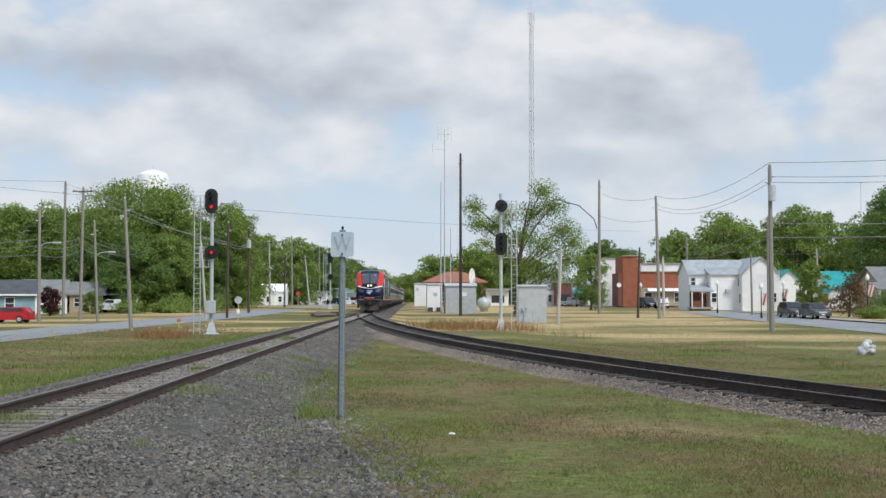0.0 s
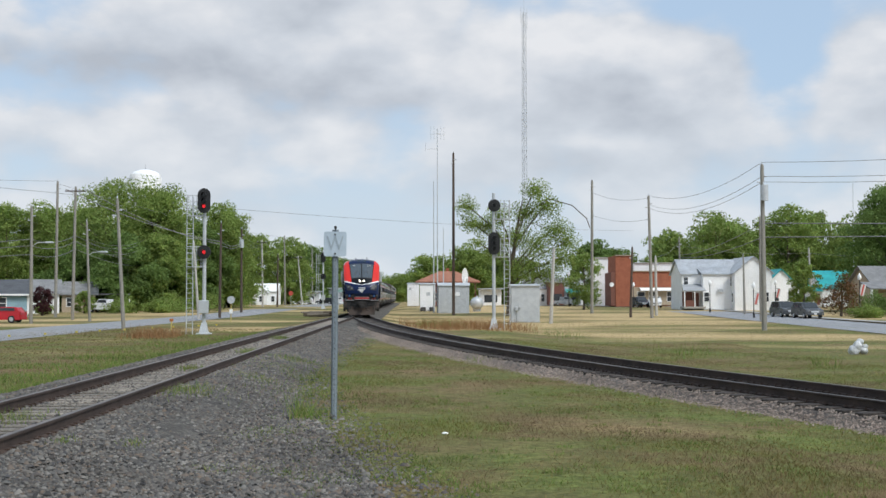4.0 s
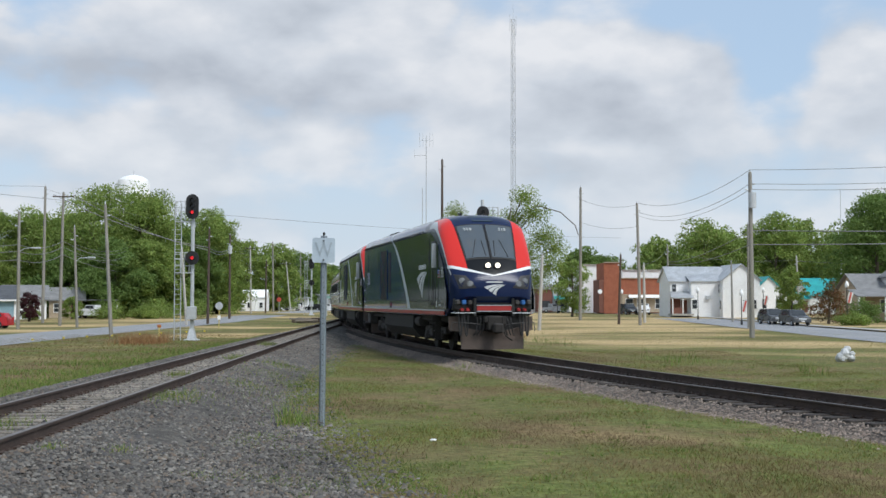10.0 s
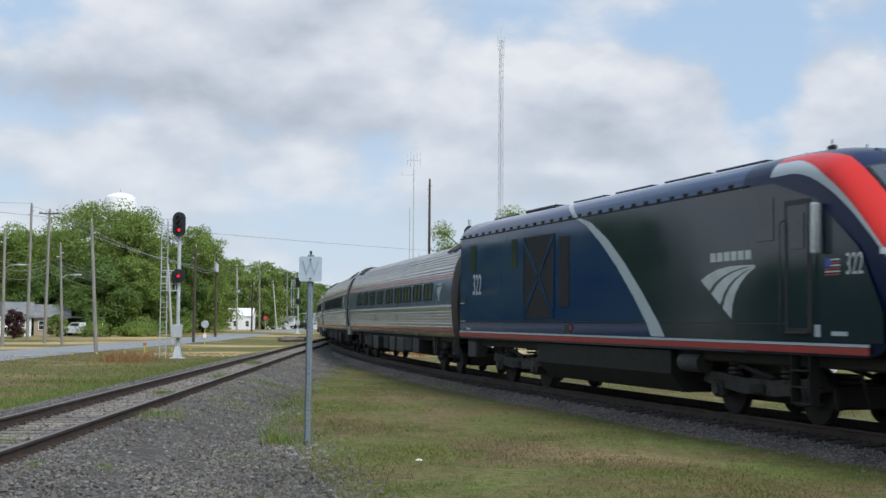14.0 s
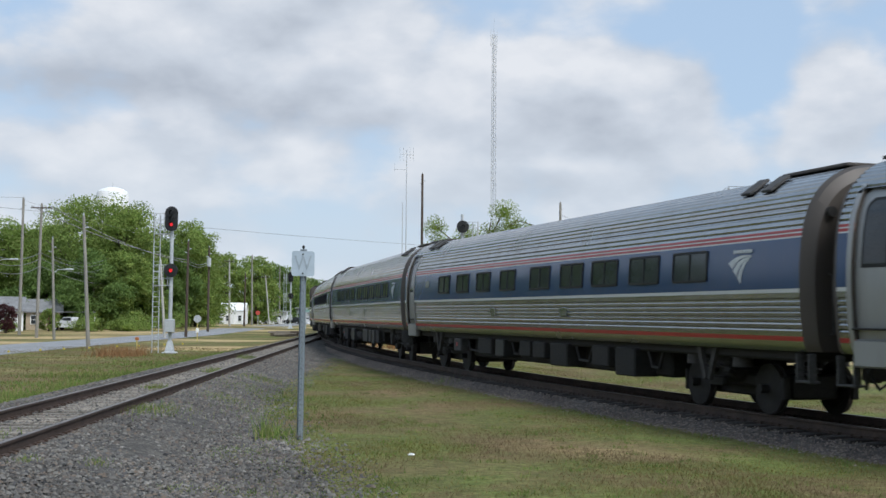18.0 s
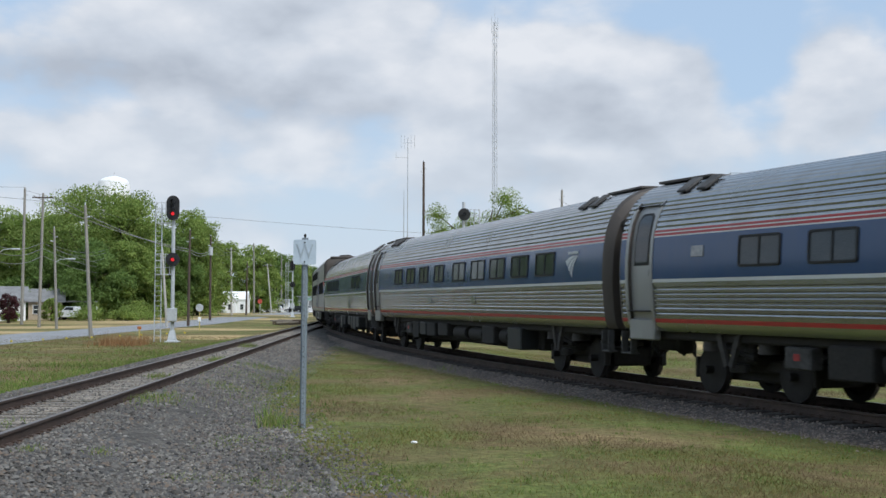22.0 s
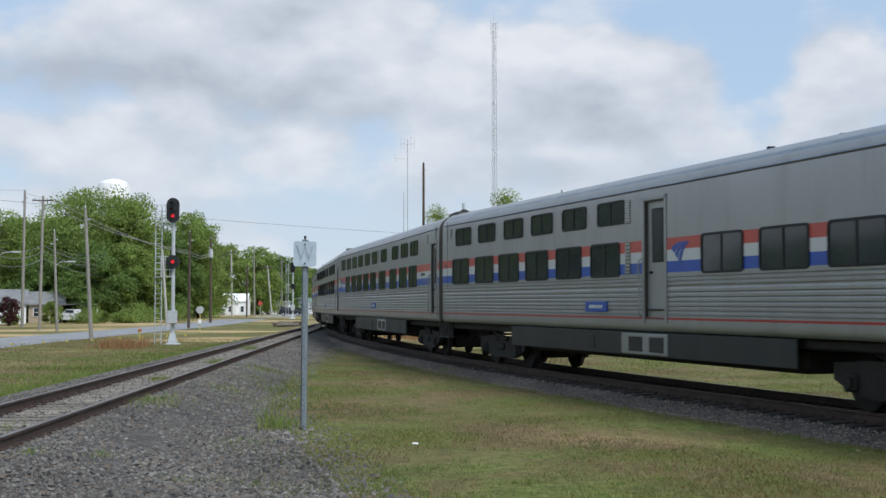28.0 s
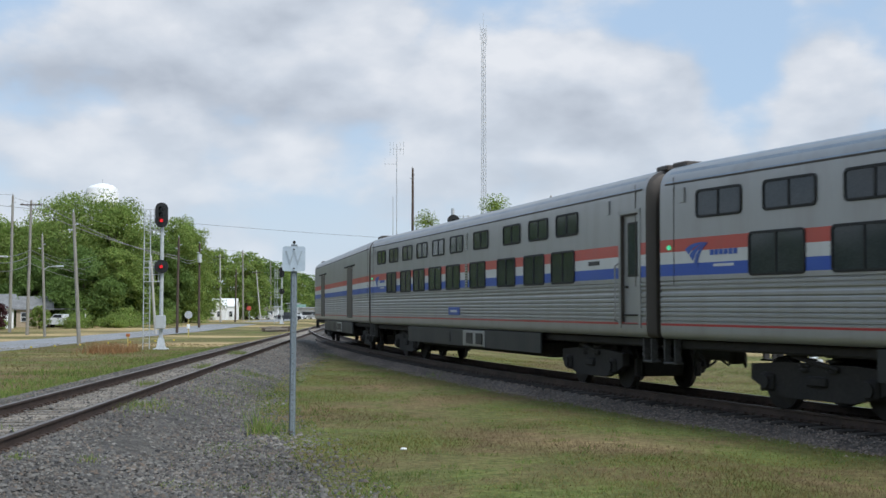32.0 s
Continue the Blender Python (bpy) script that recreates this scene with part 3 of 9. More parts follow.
    def ball(self, c, r, n=10, m=6, slot=0, squash=(1, 1, 1)):
        c = Vector(c)
        rings = []
        for k in range(m + 1):
            a = math.pi * k / m
            rr, z = max(math.sin(a), 0.02) * r, -math.cos(a) * r
            rings.append([c + Vector((rr * math.cos(2 * math.pi * i / n) * squash[0], rr * math.sin(2 * math.pi * i / n) * squash[1], z * squash[2])) for i in range(n)])
        return self.loft(rings, slot=slot)

    def mesh(self, name, mats, smooth=35):
        me = bpy.data.meshes.new(name)
        me.from_pydata(self.v, [], self.f)
        for m in mats if isinstance(mats, (list, tuple)) else (mats,):
            me.materials.append(m)
        if len(me.materials) > 1:
            me.polygons.foreach_set("material_index", self.m)
        bm = bmesh.new()
        bm.from_mesh(me)
        bmesh.ops.recalc_face_normals(bm, faces=bm.faces)
        bm.to_mesh(me)
        bm.free()
        if smooth:
            me.shade_smooth()
            me.set_sharp_from_angle(angle=radians(smooth))
        me.update()
        return me


def part(name, geo, mats, parent, label="", m=None, smooth=35):
    """Links a mesh as one object under a thing or under a part."""
    ob = new(name, geo if isinstance(geo, bpy.types.Mesh) else geo.mesh(name, mats, smooth))
    ob.parent = parent
    if m is not None:
        ob.matrix_basis = m
    if label:
        tagged(ob, label)
    return ob


def thing(name, label, category, m=None, group="", kind=""):
    ob = new(name)
    ob.empty_display_size = 0.2
    if m is not None:
        ob.matrix_basis = m
    return tagged(ob, label, category, group, kind)


def solo(name, geo, mats, label, category="", m=None, group="", kind="", smooth=35):
    ob = new(name, geo if isinstance(geo, bpy.types.Mesh) else geo.mesh(name, mats, smooth))
    if m is not None:
        ob.matrix_basis = m
    return tagged(ob, label, category, group, kind)


def bulk(name, verts, faces, mat):
    """A large mesh from arrays: faces all with the same number of corners."""
    me = bpy.data.meshes.new(name)
    verts, faces = np.asarray(verts, np.float32), np.asarray(faces, np.int32)
    k = faces.shape[1]
    me.vertices.add(len(verts)), me.loops.add(faces.size), me.polygons.add(len(faces))
    me.vertices.foreach_set("co", verts.ravel())
    me.loops.foreach_set("vertex_index", faces.ravel())
    me.polygons.foreach_set("loop_start", np.arange(0, faces.size, k, dtype=np.int32))
    me.materials.append(mat)
    me.update(calc_edges=True)
    me.validate()
    return me

def text_mesh(body, size, squeeze=1.0, deep=0.004):
    cu = bpy.data.curves.new("lettering", "FONT")
    cu.body, cu.size, cu.extrude, cu.align_x, cu.align_y = body, size, deep, "CENTER", "CENTER"
    ob = bpy.data.objects.new("lettering", cu)
    scene.collection.objects.link(ob)
    bpy.context.view_layer.update()
    me = bpy.data.meshes.new_from_object(ob.evaluated_get(bpy.context.evaluated_depsgraph_get()))
    bpy.data.objects.remove(ob)
    me.transform(Matrix.Diagonal((squeeze, 1, 1, 1)))
    return me


# ---- the two tracks and the ground ----
TRACK_X, SWITCH_Y = -5.212, 138.844
BEND_S = [0, 20, 40, 60, 80, 100, 120]
BEND_K = [0.00286, 0.00178, 0.00081, 0.00133, 0.0030, 0.00409, 0.00545]
PS = np.arange(-460, 380, 0.25)
PT = np.cumsum(np.where(PS < 0, 0.0, np.interp(PS, BEND_S, BEND_K))) * 0.25
PX, PY = np.cumsum(np.sin(PT)) * 0.25, np.cumsum(-np.cos(PT)) * 0.25
_i0 = int(np.searchsorted(PS, 0.0))
PX, PY = PX - PX[_i0] + TRACK_X, PY - PY[_i0] + SWITCH_Y
GAUGE = 0.7535
RAIL_H = 0.18


def rail_z(x):
    return -0.0151 * np.clip(x, -8.0, 34.0)


def track_point(s):
    """Place on the running line, its heading (0: towards -y, growing to +x)."""
    return float(np.interp(s, PS, PX)), float(np.interp(s, PS, PY)), float(np.interp(s, PS, PT))


_c = slice(None, None, 8)


def track_gap(x, y):
    """Distance of points from the nearer track."""
    x, y = np.asarray(x, float), np.asarray(y, float)
    out = np.where(y < 430, np.abs(x - TRACK_X), 9.0)
    bx, by = PX[PS > 0][_c], PY[PS > 0][_c]
    flat = (x.ravel()[:, None] - bx) ** 2 + (y.ravel()[:, None] - by) ** 2 if x.size < 40000 else None
    if flat is not None:
        db = np.sqrt(flat.min(1)).reshape(x.shape)
    else:
        db = np.concatenate([np.sqrt(((q[:, :1] - bx) ** 2 + (q[:, 1:] - by) ** 2).min(1)) for q in np.array_split(np.stack([x.ravel(), y.ravel()], 1), 1 + x.size // 30000)]).reshape(x.shape)
    return np.minimum(out, db)


def smooth(a, lo, hi):
    t = np.clip((a - lo) / (hi - lo), 0, 1)
    return t * t * (3 - 2 * t)


def ground_z(x, y):
    """Height of the earth, with the low bank that carries the tracks."""
    x, y = np.asarray(x, float), np.asarray(y, float)
    d = track_gap(x, y)
    far = smooth(y, 120, 220)
    base = -0.72 * (1 - far) + 0.0 * far
    wedge = smooth(-np.abs(x - 1.0), -9, -3) * (1 - smooth(y, 60, 110))
    base = base + 0.30 * wedge
    bank = rail_z(x) - 0.42
    t = smooth(d, 1.9, 5.0)
    z = bank * (1 - t) + base * t
    z = z + 0.016 * np.sin(x * 0.9 + 1.3 * np.sin(y * 0.31)) * np.cos(y * 0.43) * t * (1 - far)
    return z


def make_ground():
    xs = np.concatenate([[-2500, -1200, -600, -300, -180, -120], np.arange(-90, -30, 3.0), np.arange(-30, 30, 0.75), np.arange(30, 92, 3.0), [120, 180, 300, 600, 1200, 2500]])
    ys = np.concatenate([[-400, -150, -60, -25], np.arange(-12, 60, 0.75), np.arange(60, 150, 1.5), np.arange(150, 330, 5.0), [360, 420, 520, 700, 1000, 1500, 2500, 4500]])
    X, Y = np.meshgrid(xs, ys)
    Z = ground_z(X, Y)
    n, k = len(xs), len(ys)
    idx = np.arange(n * k).reshape(k, n)
    quads = np.stack([idx[:-1, :-1], idx[:-1, 1:], idx[1:, 1:], idx[1:, :-1]], -1).reshape(-1, 4)
    ob = new("ground", bulk("ground", np.stack([X, Y, Z], -1).reshape(-1, 3), quads, M["turf"]))
    for p in ob.data.polygons:
        p.use_smooth = True
    return tagged(ob, "patchy green and straw-dry mown grass", "ground", kind="structure")


def ribbon(name, pts, halves, drop, mat, label, cat):
    """A strip that lies on the earth along a line, with an edge of its own."""
    vs, fs = [], []
    pts = [Vector(p) for p in pts]
    for i, p in enumerate(pts):
        d = (pts[min(i + 1, len(pts) - 1)] - pts[max(i - 1, 0)]).normalized()
        r = Vector((d.y, -d.x))
        hw = halves[i] if isinstance(halves, (list, tuple)) else halves
        for k in (-1.0, -0.5, 0.0, 0.5, 1.0):
            q = p + r * hw * k
            vs.append((q.x, q.y, float(ground_z(q.x, q.y)) + drop))
    for i in range(len(pts) - 1):
        for k in range(4):
            fs.append((i * 5 + k, i * 5 + k + 1, i * 5 + 6 + k, i * 5 + 5 + k))
    ob = new(name, bulk(name, vs, fs, mat))
    for p in ob.data.polygons:
        p.use_smooth = True
    return tagged(ob, label, cat, kind="structure")


BED_STRAIGHT = [(-2.7, -0.46), (-2.0, -0.28), (-1.45, -0.16), (-0.98, -0.16), (-0.68, -0.20), (0, -0.205), (0.68, -0.20), (0.98, -0.16), (1.45, -0.16), (2.0, -0.28), (2.7, -0.46)]
BED_CURVE = [(-2.5, -0.66), (-1.85, -0.46), (-1.5, -0.33), (-1.3, -0.24), (-0.72, -0.19), (0, -0.19), (0.72, -0.19), (1.3, -0.24), (1.5, -0.33), (1.85, -0.46), (2.5, -0.66)]


def bed(name, line, label, prof, mat="gravel"):
    """Ballast: a low bank of broken stone under one track."""
    vs, fs = [], []
    rng = random.Random(3)
    for x, y, a in line:
        rx, ry = -math.cos(a), -math.sin(a)
        for o, z in prof:
            o2 = o + rng.uniform(-0.06, 0.06)
            vs.append((x + rx * o2, y + ry * o2, float(rail_z(x)) + z + rng.uniform(-0.02, 0.012) + (0.03 * noise.noise(Vector((x * 0.45, y * 0.45, o))) if abs(o) > 1.9 else 0.0)))
    n = len(prof)
    for i in range(len(line) - 1):
        for k in range(n - 1):
            fs.append((i * n + k, i * n + k + 1, i * n + n + k + 1, i * n + n + k))
    ob = new(name, bulk(name, vs, fs, M[mat]))
    for p in ob.data.polygons:
        p.use_smooth = True
    return tagged(ob, label, "ballast", kind="structure")


RAIL_PROFILE = [(-0.07, -0.18), (0.07, -0.18), (0.07, -0.165), (0.012, -0.145), (0.012, -0.05), (0.036, -0.038), (0.036, -0.006), (0.028, 0.0), (-0.028, 0.0), (-0.036, -0.006), (-0.036, -0.038), (-0.012, -0.05), (-0.012, -0.145), (-0.07, -0.165)]


def rail(line, off, parent):
    g = Geo()
    rings = []
    for x, y, a in line:
        rx, ry = -math.cos(a), -math.sin(a)
        z = float(rail_z(x))
        rings.append([(x + rx * (off + p), y + ry * (off + p), z + q) for p, q in RAIL_PROFILE])
    n = len(RAIL_PROFILE)
    g.loft(rings)
    g.m = [1 if (i % n) in (6, 7, 8) and i < len(g.f) - 2 else 0 for i in range(len(g.f))]
    return part("rail", g, [M["rail"], M["rail_top"]], parent, "rusty steel rail with a polished head", smooth=25)


LINE_A = [(TRACK_X, y, 0.0) for y in np.concatenate([np.arange(-30, 150, 6.0), np.arange(150, 431, 20.0)])]
LINE_B = [track_point(s) for s in np.arange(0, 240, 3.0)]

make_ground()
bed("ballast_straight", [(TRACK_X, y, 0.0) for y in np.concatenate([np.arange(-30, 120, 1.0), np.arange(120, 431, 6.0)])], "grey crushed stone ballast under the straight track", BED_STRAIGHT)
bed("ballast_curve", [track_point(s) for s in np.concatenate([np.arange(14, 150, 1.0), np.arange(150, 240, 3.0)])], "brownish crushed stone ballast under the curved track", BED_CURVE, "gravel_brown")
track_straight = thing("track_straight", "straight railway track of rusty rails on weathered ties", "track", kind="structure")
track_curve = thing("track_curve", "curved railway track branching off, dark rusty rails", "track", kind="structure")
for off in (-GAUGE, GAUGE):
    rail(LINE_A, off, track_straight)
rail([track_point(s) for s in np.arange(4, 240, 2.0)], GAUGE, track_curve)
rail([track_point(s) for s in np.arange(1, 240, 2.0)], -GAUGE, track_curve)

# roads
LEFT_ROAD = [(-24.0, -60), (-24.8, 20), (-25.4, 70), (-25.6, 100), (-25.2, 120), (-22.8, 150), (-20.5, 190), (-19.5, 240), (-20, 300), (-21, 420)]
ribbon("road_beside_track", LEFT_ROAD, 3.6, 0.03, M["asphalt"], "grey two-lane asphalt road beside the railway", "road")
RIGHT_ROAD = [(30.0, 20), (33.5, 70), (36.5, 100), (39.0, 130), (40.5, 165), (40.0, 220), (38.0, 300), (36.0, 420)]
ribbon("road_main_street", RIGHT_ROAD, 4.2, 0.03, M["asphalt"], "grey asphalt main street in front of the shops", "road")
ribbon("pavement_right", [(39.5, 60), (42.5, 100), (44.6, 130), (46.0, 165), (45.6, 220), (44.0, 300)], 1.0, 0.12, M["concrete"], "pale concrete pavement with a kerb", "pavement")

# ---- poles, wires and signals ----
def gz(x, y):
    return float(ground_z(x, y))


POLE_TOPS = {}


def pole(key, x, y, top, r=0.14, mat="pole", lean=0.0, arm=0.0, lamp=0, can=0, label="weathered grey wooden utility pole"):
    """A wooden pole; lean: how far its top stands to the side; arm: length of a crossarm; lamp: -1 or 1 for a street light; can: transformer."""
    z = gz(x, y)
    t = thing("utility_pole", label, "pole", pose(x, y, z - 0.15), group="wooden utility poles")
    h = top - z + 0.15
    part("shaft", Geo().loft([[(lean * k + rr * math.cos(a), rr * math.sin(a), h * k) for a in (2 * math.pi * i / 12 for i in range(12))] for k, rr in ((0, r * 1.15), (0.5, r), (0.985, r * 0.78), (1, r * 0.6))]), M[mat], t)
    if arm:
        b = part("crossarm", Geo().box((lean, -0.12, h - 0.5), (arm, 0.1, 0.12), 0.015), M["pole_dark"], t)
        for k in (-0.46, -0.15, 0.46):
            part("insulator", Geo().tube((lean + arm * k, -0.12, h - 0.44), (lean + arm * k, -0.12, h - 0.26), 0.05, 0.035, 8), M["galv"], b)
    else:
        part("insulator", Geo().tube((lean, 0, h), (lean, 0, h + 0.2), 0.05, 0.03, 8), M["galv"], t)
        for zz, s in ((h - 0.9, 1), (h - 1.3, -1)):
            part("insulator", Geo().tube((lean, 0, zz), (lean + s * 0.35, 0, zz + 0.05), 0.04, 0.06, 8), M["galv"], t)
    if can:
        part("transformer", Geo().tube((lean * 0.8 + 0.05 * can, -0.3, h - 2.6), (lean * 0.8 + 0.05 * can, -0.3, h - 1.5), 0.28, None, 16).tube((lean * 0.8, -0.3, h - 1.5), (lean * 0.8, -0.3, h - 1.25), 0.06, 0.04, 8), M["galv"], t, "grey transformer can")
    if lamp:
        a = part("lamp_arm", Geo().pipe([(lean * 0.7, 0, h * 0.66), (lean * 0.7 + lamp * 0.5, 0, h * 0.66 + 0.35), (lean * 0.7 + lamp * 1.3, 0, h * 0.66 + 0.42)], 0.035, 7), M["galv"], t)
        part("lamp_head", Geo().box((lean * 0.7 + lamp * 1.6, 0, h * 0.66 + 0.40), (0.75, 0.3, 0.16), 0.06), M["galv"], a)
    POLE_TOPS[key] = (Vector((x + lean, y, top)), arm)
    return t


for row in [("a", -34.4, 114.5, 10.0, 0.15, "pole", -0.05, 0, 1, 0), ("b", -40.8, 145.1, 15.2, 0.17, "pole", 0.1, 0, 0, 0), ("c", -35.3, 131.9, 13.4, 0.16, "pole", 0.2, 2.2, 0, 0),
            ("d", -31.4, 123.7, 9.2, 0.13, "pole", -0.4, 0, 1, 0), ("e", -20.4, 89.9, 8.8, 0.13, "pole", -0.55, 0, 0, 0), ("f", -40.9, 201.7, 12.6, 0.16, "pole", -0.2, 2.4, 0, 0),
            ("g", -22.1, 132.1, 7.6, 0.13, "pole_pale", -0.6, 0, 0, 0), ("h", -20.9, 138.7, 10.0, 0.14, "pole_dark", 0.1, 0, 0, 0)]:
    pole(*row)
for row in [("i", -36.2, 238.1, 9.6, 0.16, "pole_pale", -0.8, 0, 0, 0), ("j", -22.5, 168.6, 11.0, 0.15, "pole_dark", 0.0, 0, 0, 1), ("k", -25.8, 221.7, 12.0, 0.16, "pole_pale", -0.2, 1.6, 0, 0),
            ("l", -23.2, 221.4, 9.4, 0.14, "pole_dark", 0.1, 0, 0, 0), ("m", -27.3, 276.9, 15.5, 0.18, "pole", -0.2, 0, 0, 0), ("n", -23.4, 276.1, 11.0, 0.15, "pole_pale", -1.0, 1.8, 0, 0),
            ("o", -25.4, 331.0, 14.8, 0.17, "pole", -0.1, 0, 0, 0)]:
    pole(*row)
for row in [("p", 12.8, 111.1, 6.05, 0.15, "pole_pale", 0.3, 0, 0, 0), ("q", 24.0, 161.5, 17.0, 0.19, "pole", 0.1, 0, 0, 0), ("r", 25.4, 141.2, 7.4, 0.14, "pole_dark", 0.25, 0, 0, 0),
            ("s", 27.0, 136.8, 12.9, 0.17, "pole", -0.3, 0, 0, 0), ("t", 30.2, 150.2, 6.6, 0.17, "pole_pale", -0.1, 0, 0, 0), ("u", 41.4, 187.8, 10.6, 0.15, "pole", -0.1, 0, 0, 0),
            ("v", 25.3, 87.6, 11.1, 0.17, "pole", -0.05, 0, 0, 1), ("w", 41.9, 153.6, 6.9, 0.13, "pole", -0.1, 0, 0, 0), ("x", 34.7, 121.3, 9.6, 0.12, "pole", 0.0, 0, 0, 0), ("y", 64.1, 195.5, 9.4, 0.16, "pole_pale", -0.4, 0, 0, 0)]:
    pole(*row)
pole("z", 5.6, 152.6, 19.5, 0.17, "pole_dark", 0.0, 0, 0, 0, "tall dark brown wooden radio pole")


def wire(name_label, a, b, sag, r=0.018, n=14):
    a, b = Vector(a), Vector(b)
    pts = []
    for i in range(n + 1):
        k = i / n
        p = a.lerp(b, k)
        p.z -= sag * 4 * k * (1 - k)
        pts.append(p)
    solo("overhead_wire", Geo().pipe(pts, r, 5), M["wire"], name_label, "wire", group="overhead wires")


def tip(key, dz=0.0, dx=0.0):
    return POLE_TOPS[key][0] + Vector((dx, 0, dz))


_w = "thin dark overhead wire strung between poles"
for dz, sag in ((0.15, 1.2), (-0.85, 1.3), (-1.25, 1.3)):
    wire(_w, tip("v", dz), tip("s", dz - 0.1), sag)
    wire(_w, tip("v", dz), (62, 62, 13.6 + dz), sag * 1.1)
wire(_w, tip("s", -0.2), tip("q", -1.6), 0.6), wire(_w, tip("s", -2.6), tip("q", -4.6), 0.5)
for dz in (-4.2, -5.2):
    wire("heavy grey cable strung low between poles", tip("v", dz), (80, 75, 9.0 + dz * 0.3), 0.5, 0.035)
    wire("heavy grey cable strung low between poles", tip("v", dz), tip("u", -1.2 + dz * 0.3), 0.6, 0.03)
wire(_w, tip("u", -1.0), tip("y", -0.6), 0.7), wire(_w, tip("y", -0.8), (95, 150, 7.2), 0.8, 0.03)
wire(_w, tip("u", -0.4), tip("t", 0.0), 0.6)
for dz, dx in ((-0.3, -1.0), (-0.3, 1.0)):
    wire("pale bundled cable strung beside the road", tip("c", dz, dx), tip("h", -2.3 - dx * 0.15), 0.7, 0.04)
    wire("pale bundled cable strung beside the road", tip("h", -2.3 - dx * 0.15), tip("j", -2.0 - dx * 0.15), 0.5, 0.035)
wire(_w, tip("b", -0.3), tip("m", -0.4), 0.8), wire(_w, tip("b", 0), (-75, 100, 14.5), 0.8), wire(_w, tip("m", -0.4), tip("o", -0.6), 0.5)
for dz in (-5.2, -5.8, -6.6):
    wire(_w, tip("a", dz + 2.2), tip("c", dz), 0.5, 0.03), wire(_w, tip("c", dz), tip("f", dz + 1.0), 0.8, 0.03), wire(_w, tip("a", dz + 2.2), (-70, 90, 4.6 + dz * 0.1), 0.5, 0.03)
for dz in (-0.5, -0.9, -1.6):
    wire(_w, tip("f", dz), tip("d", dz - 1.2), 1.3), wire(_w, tip("f", dz), tip("k", dz - 0.4), 0.9)
wire(_w, tip("k", -0.4), tip("m", -2.6), 0.5), wire(_w, tip("j", -0.5), tip("k", -0.9), 0.6), wire(_w, tip("m", -3), tip("o", -2.6), 0.5)
wire(_w, (-90, 150, 19.2), (60, 330, 19.5), 2.0, 0.03)


def lens(parent, x, y, z, mat, r=0.105):
    return part("lens", Geo().tube((x, y, z), (x, y + 0.05, z), r, None, 20), M[mat], parent)


def signal_head(t, x, y, z, lenses, lit):
    """A black head facing the camera side: an oval for two or three lamps, a disc for one."""
    n = lenses
    hh = 0.44 if n == 1 else 0.80
    wdt = 0.44 if n == 1 else 0.41
    out = []
    for k in range(32):
        a = 2 * math.pi * k / 32
        cz = (hh - wdt) * (1 if math.sin(a) >= 0 else -1)
        out.append((x + wdt * math.cos(a), z + cz + wdt * math.sin(a)))
    head = part("backplate", Geo().loft([[(p, y + d, q) for p, q in out] for d in (0.0, 0.06)]), M["black"], t, "black oval signal backplate" if n > 1 else "black round signal backplate")
    part("housing", Geo().box((x, y + 0.22, z), (0.42, 0.34, hh * 1.5), 0.05), M["black"], head)
    zs = [z] if n == 1 else [z - 0.36, z + 0.02, z + 0.40]
    for i, zz in enumerate(zs):
        part("lens", Geo().tube((x, y - 0.03, zz), (x, y + 0.01, zz), 0.105, None, 20), M["red_lens"] if i == lit else M["lens_off"], head, "glowing red lens" if i == lit else "")
        hood = Geo()
        rings = []
        for d, r in ((0.0, 0.15), (-0.32, 0.15), (-0.32, 0.14), (0.0, 0.14)):
            rings.append([(x + r * math.cos(a), y + d, zz + r * math.sin(a)) for a in (radians(-30 + 240 * q / 14) for q in range(15))])
        hood.loft(rings, closed=False)
        part("visor", hood, M["black"], head)
    return head


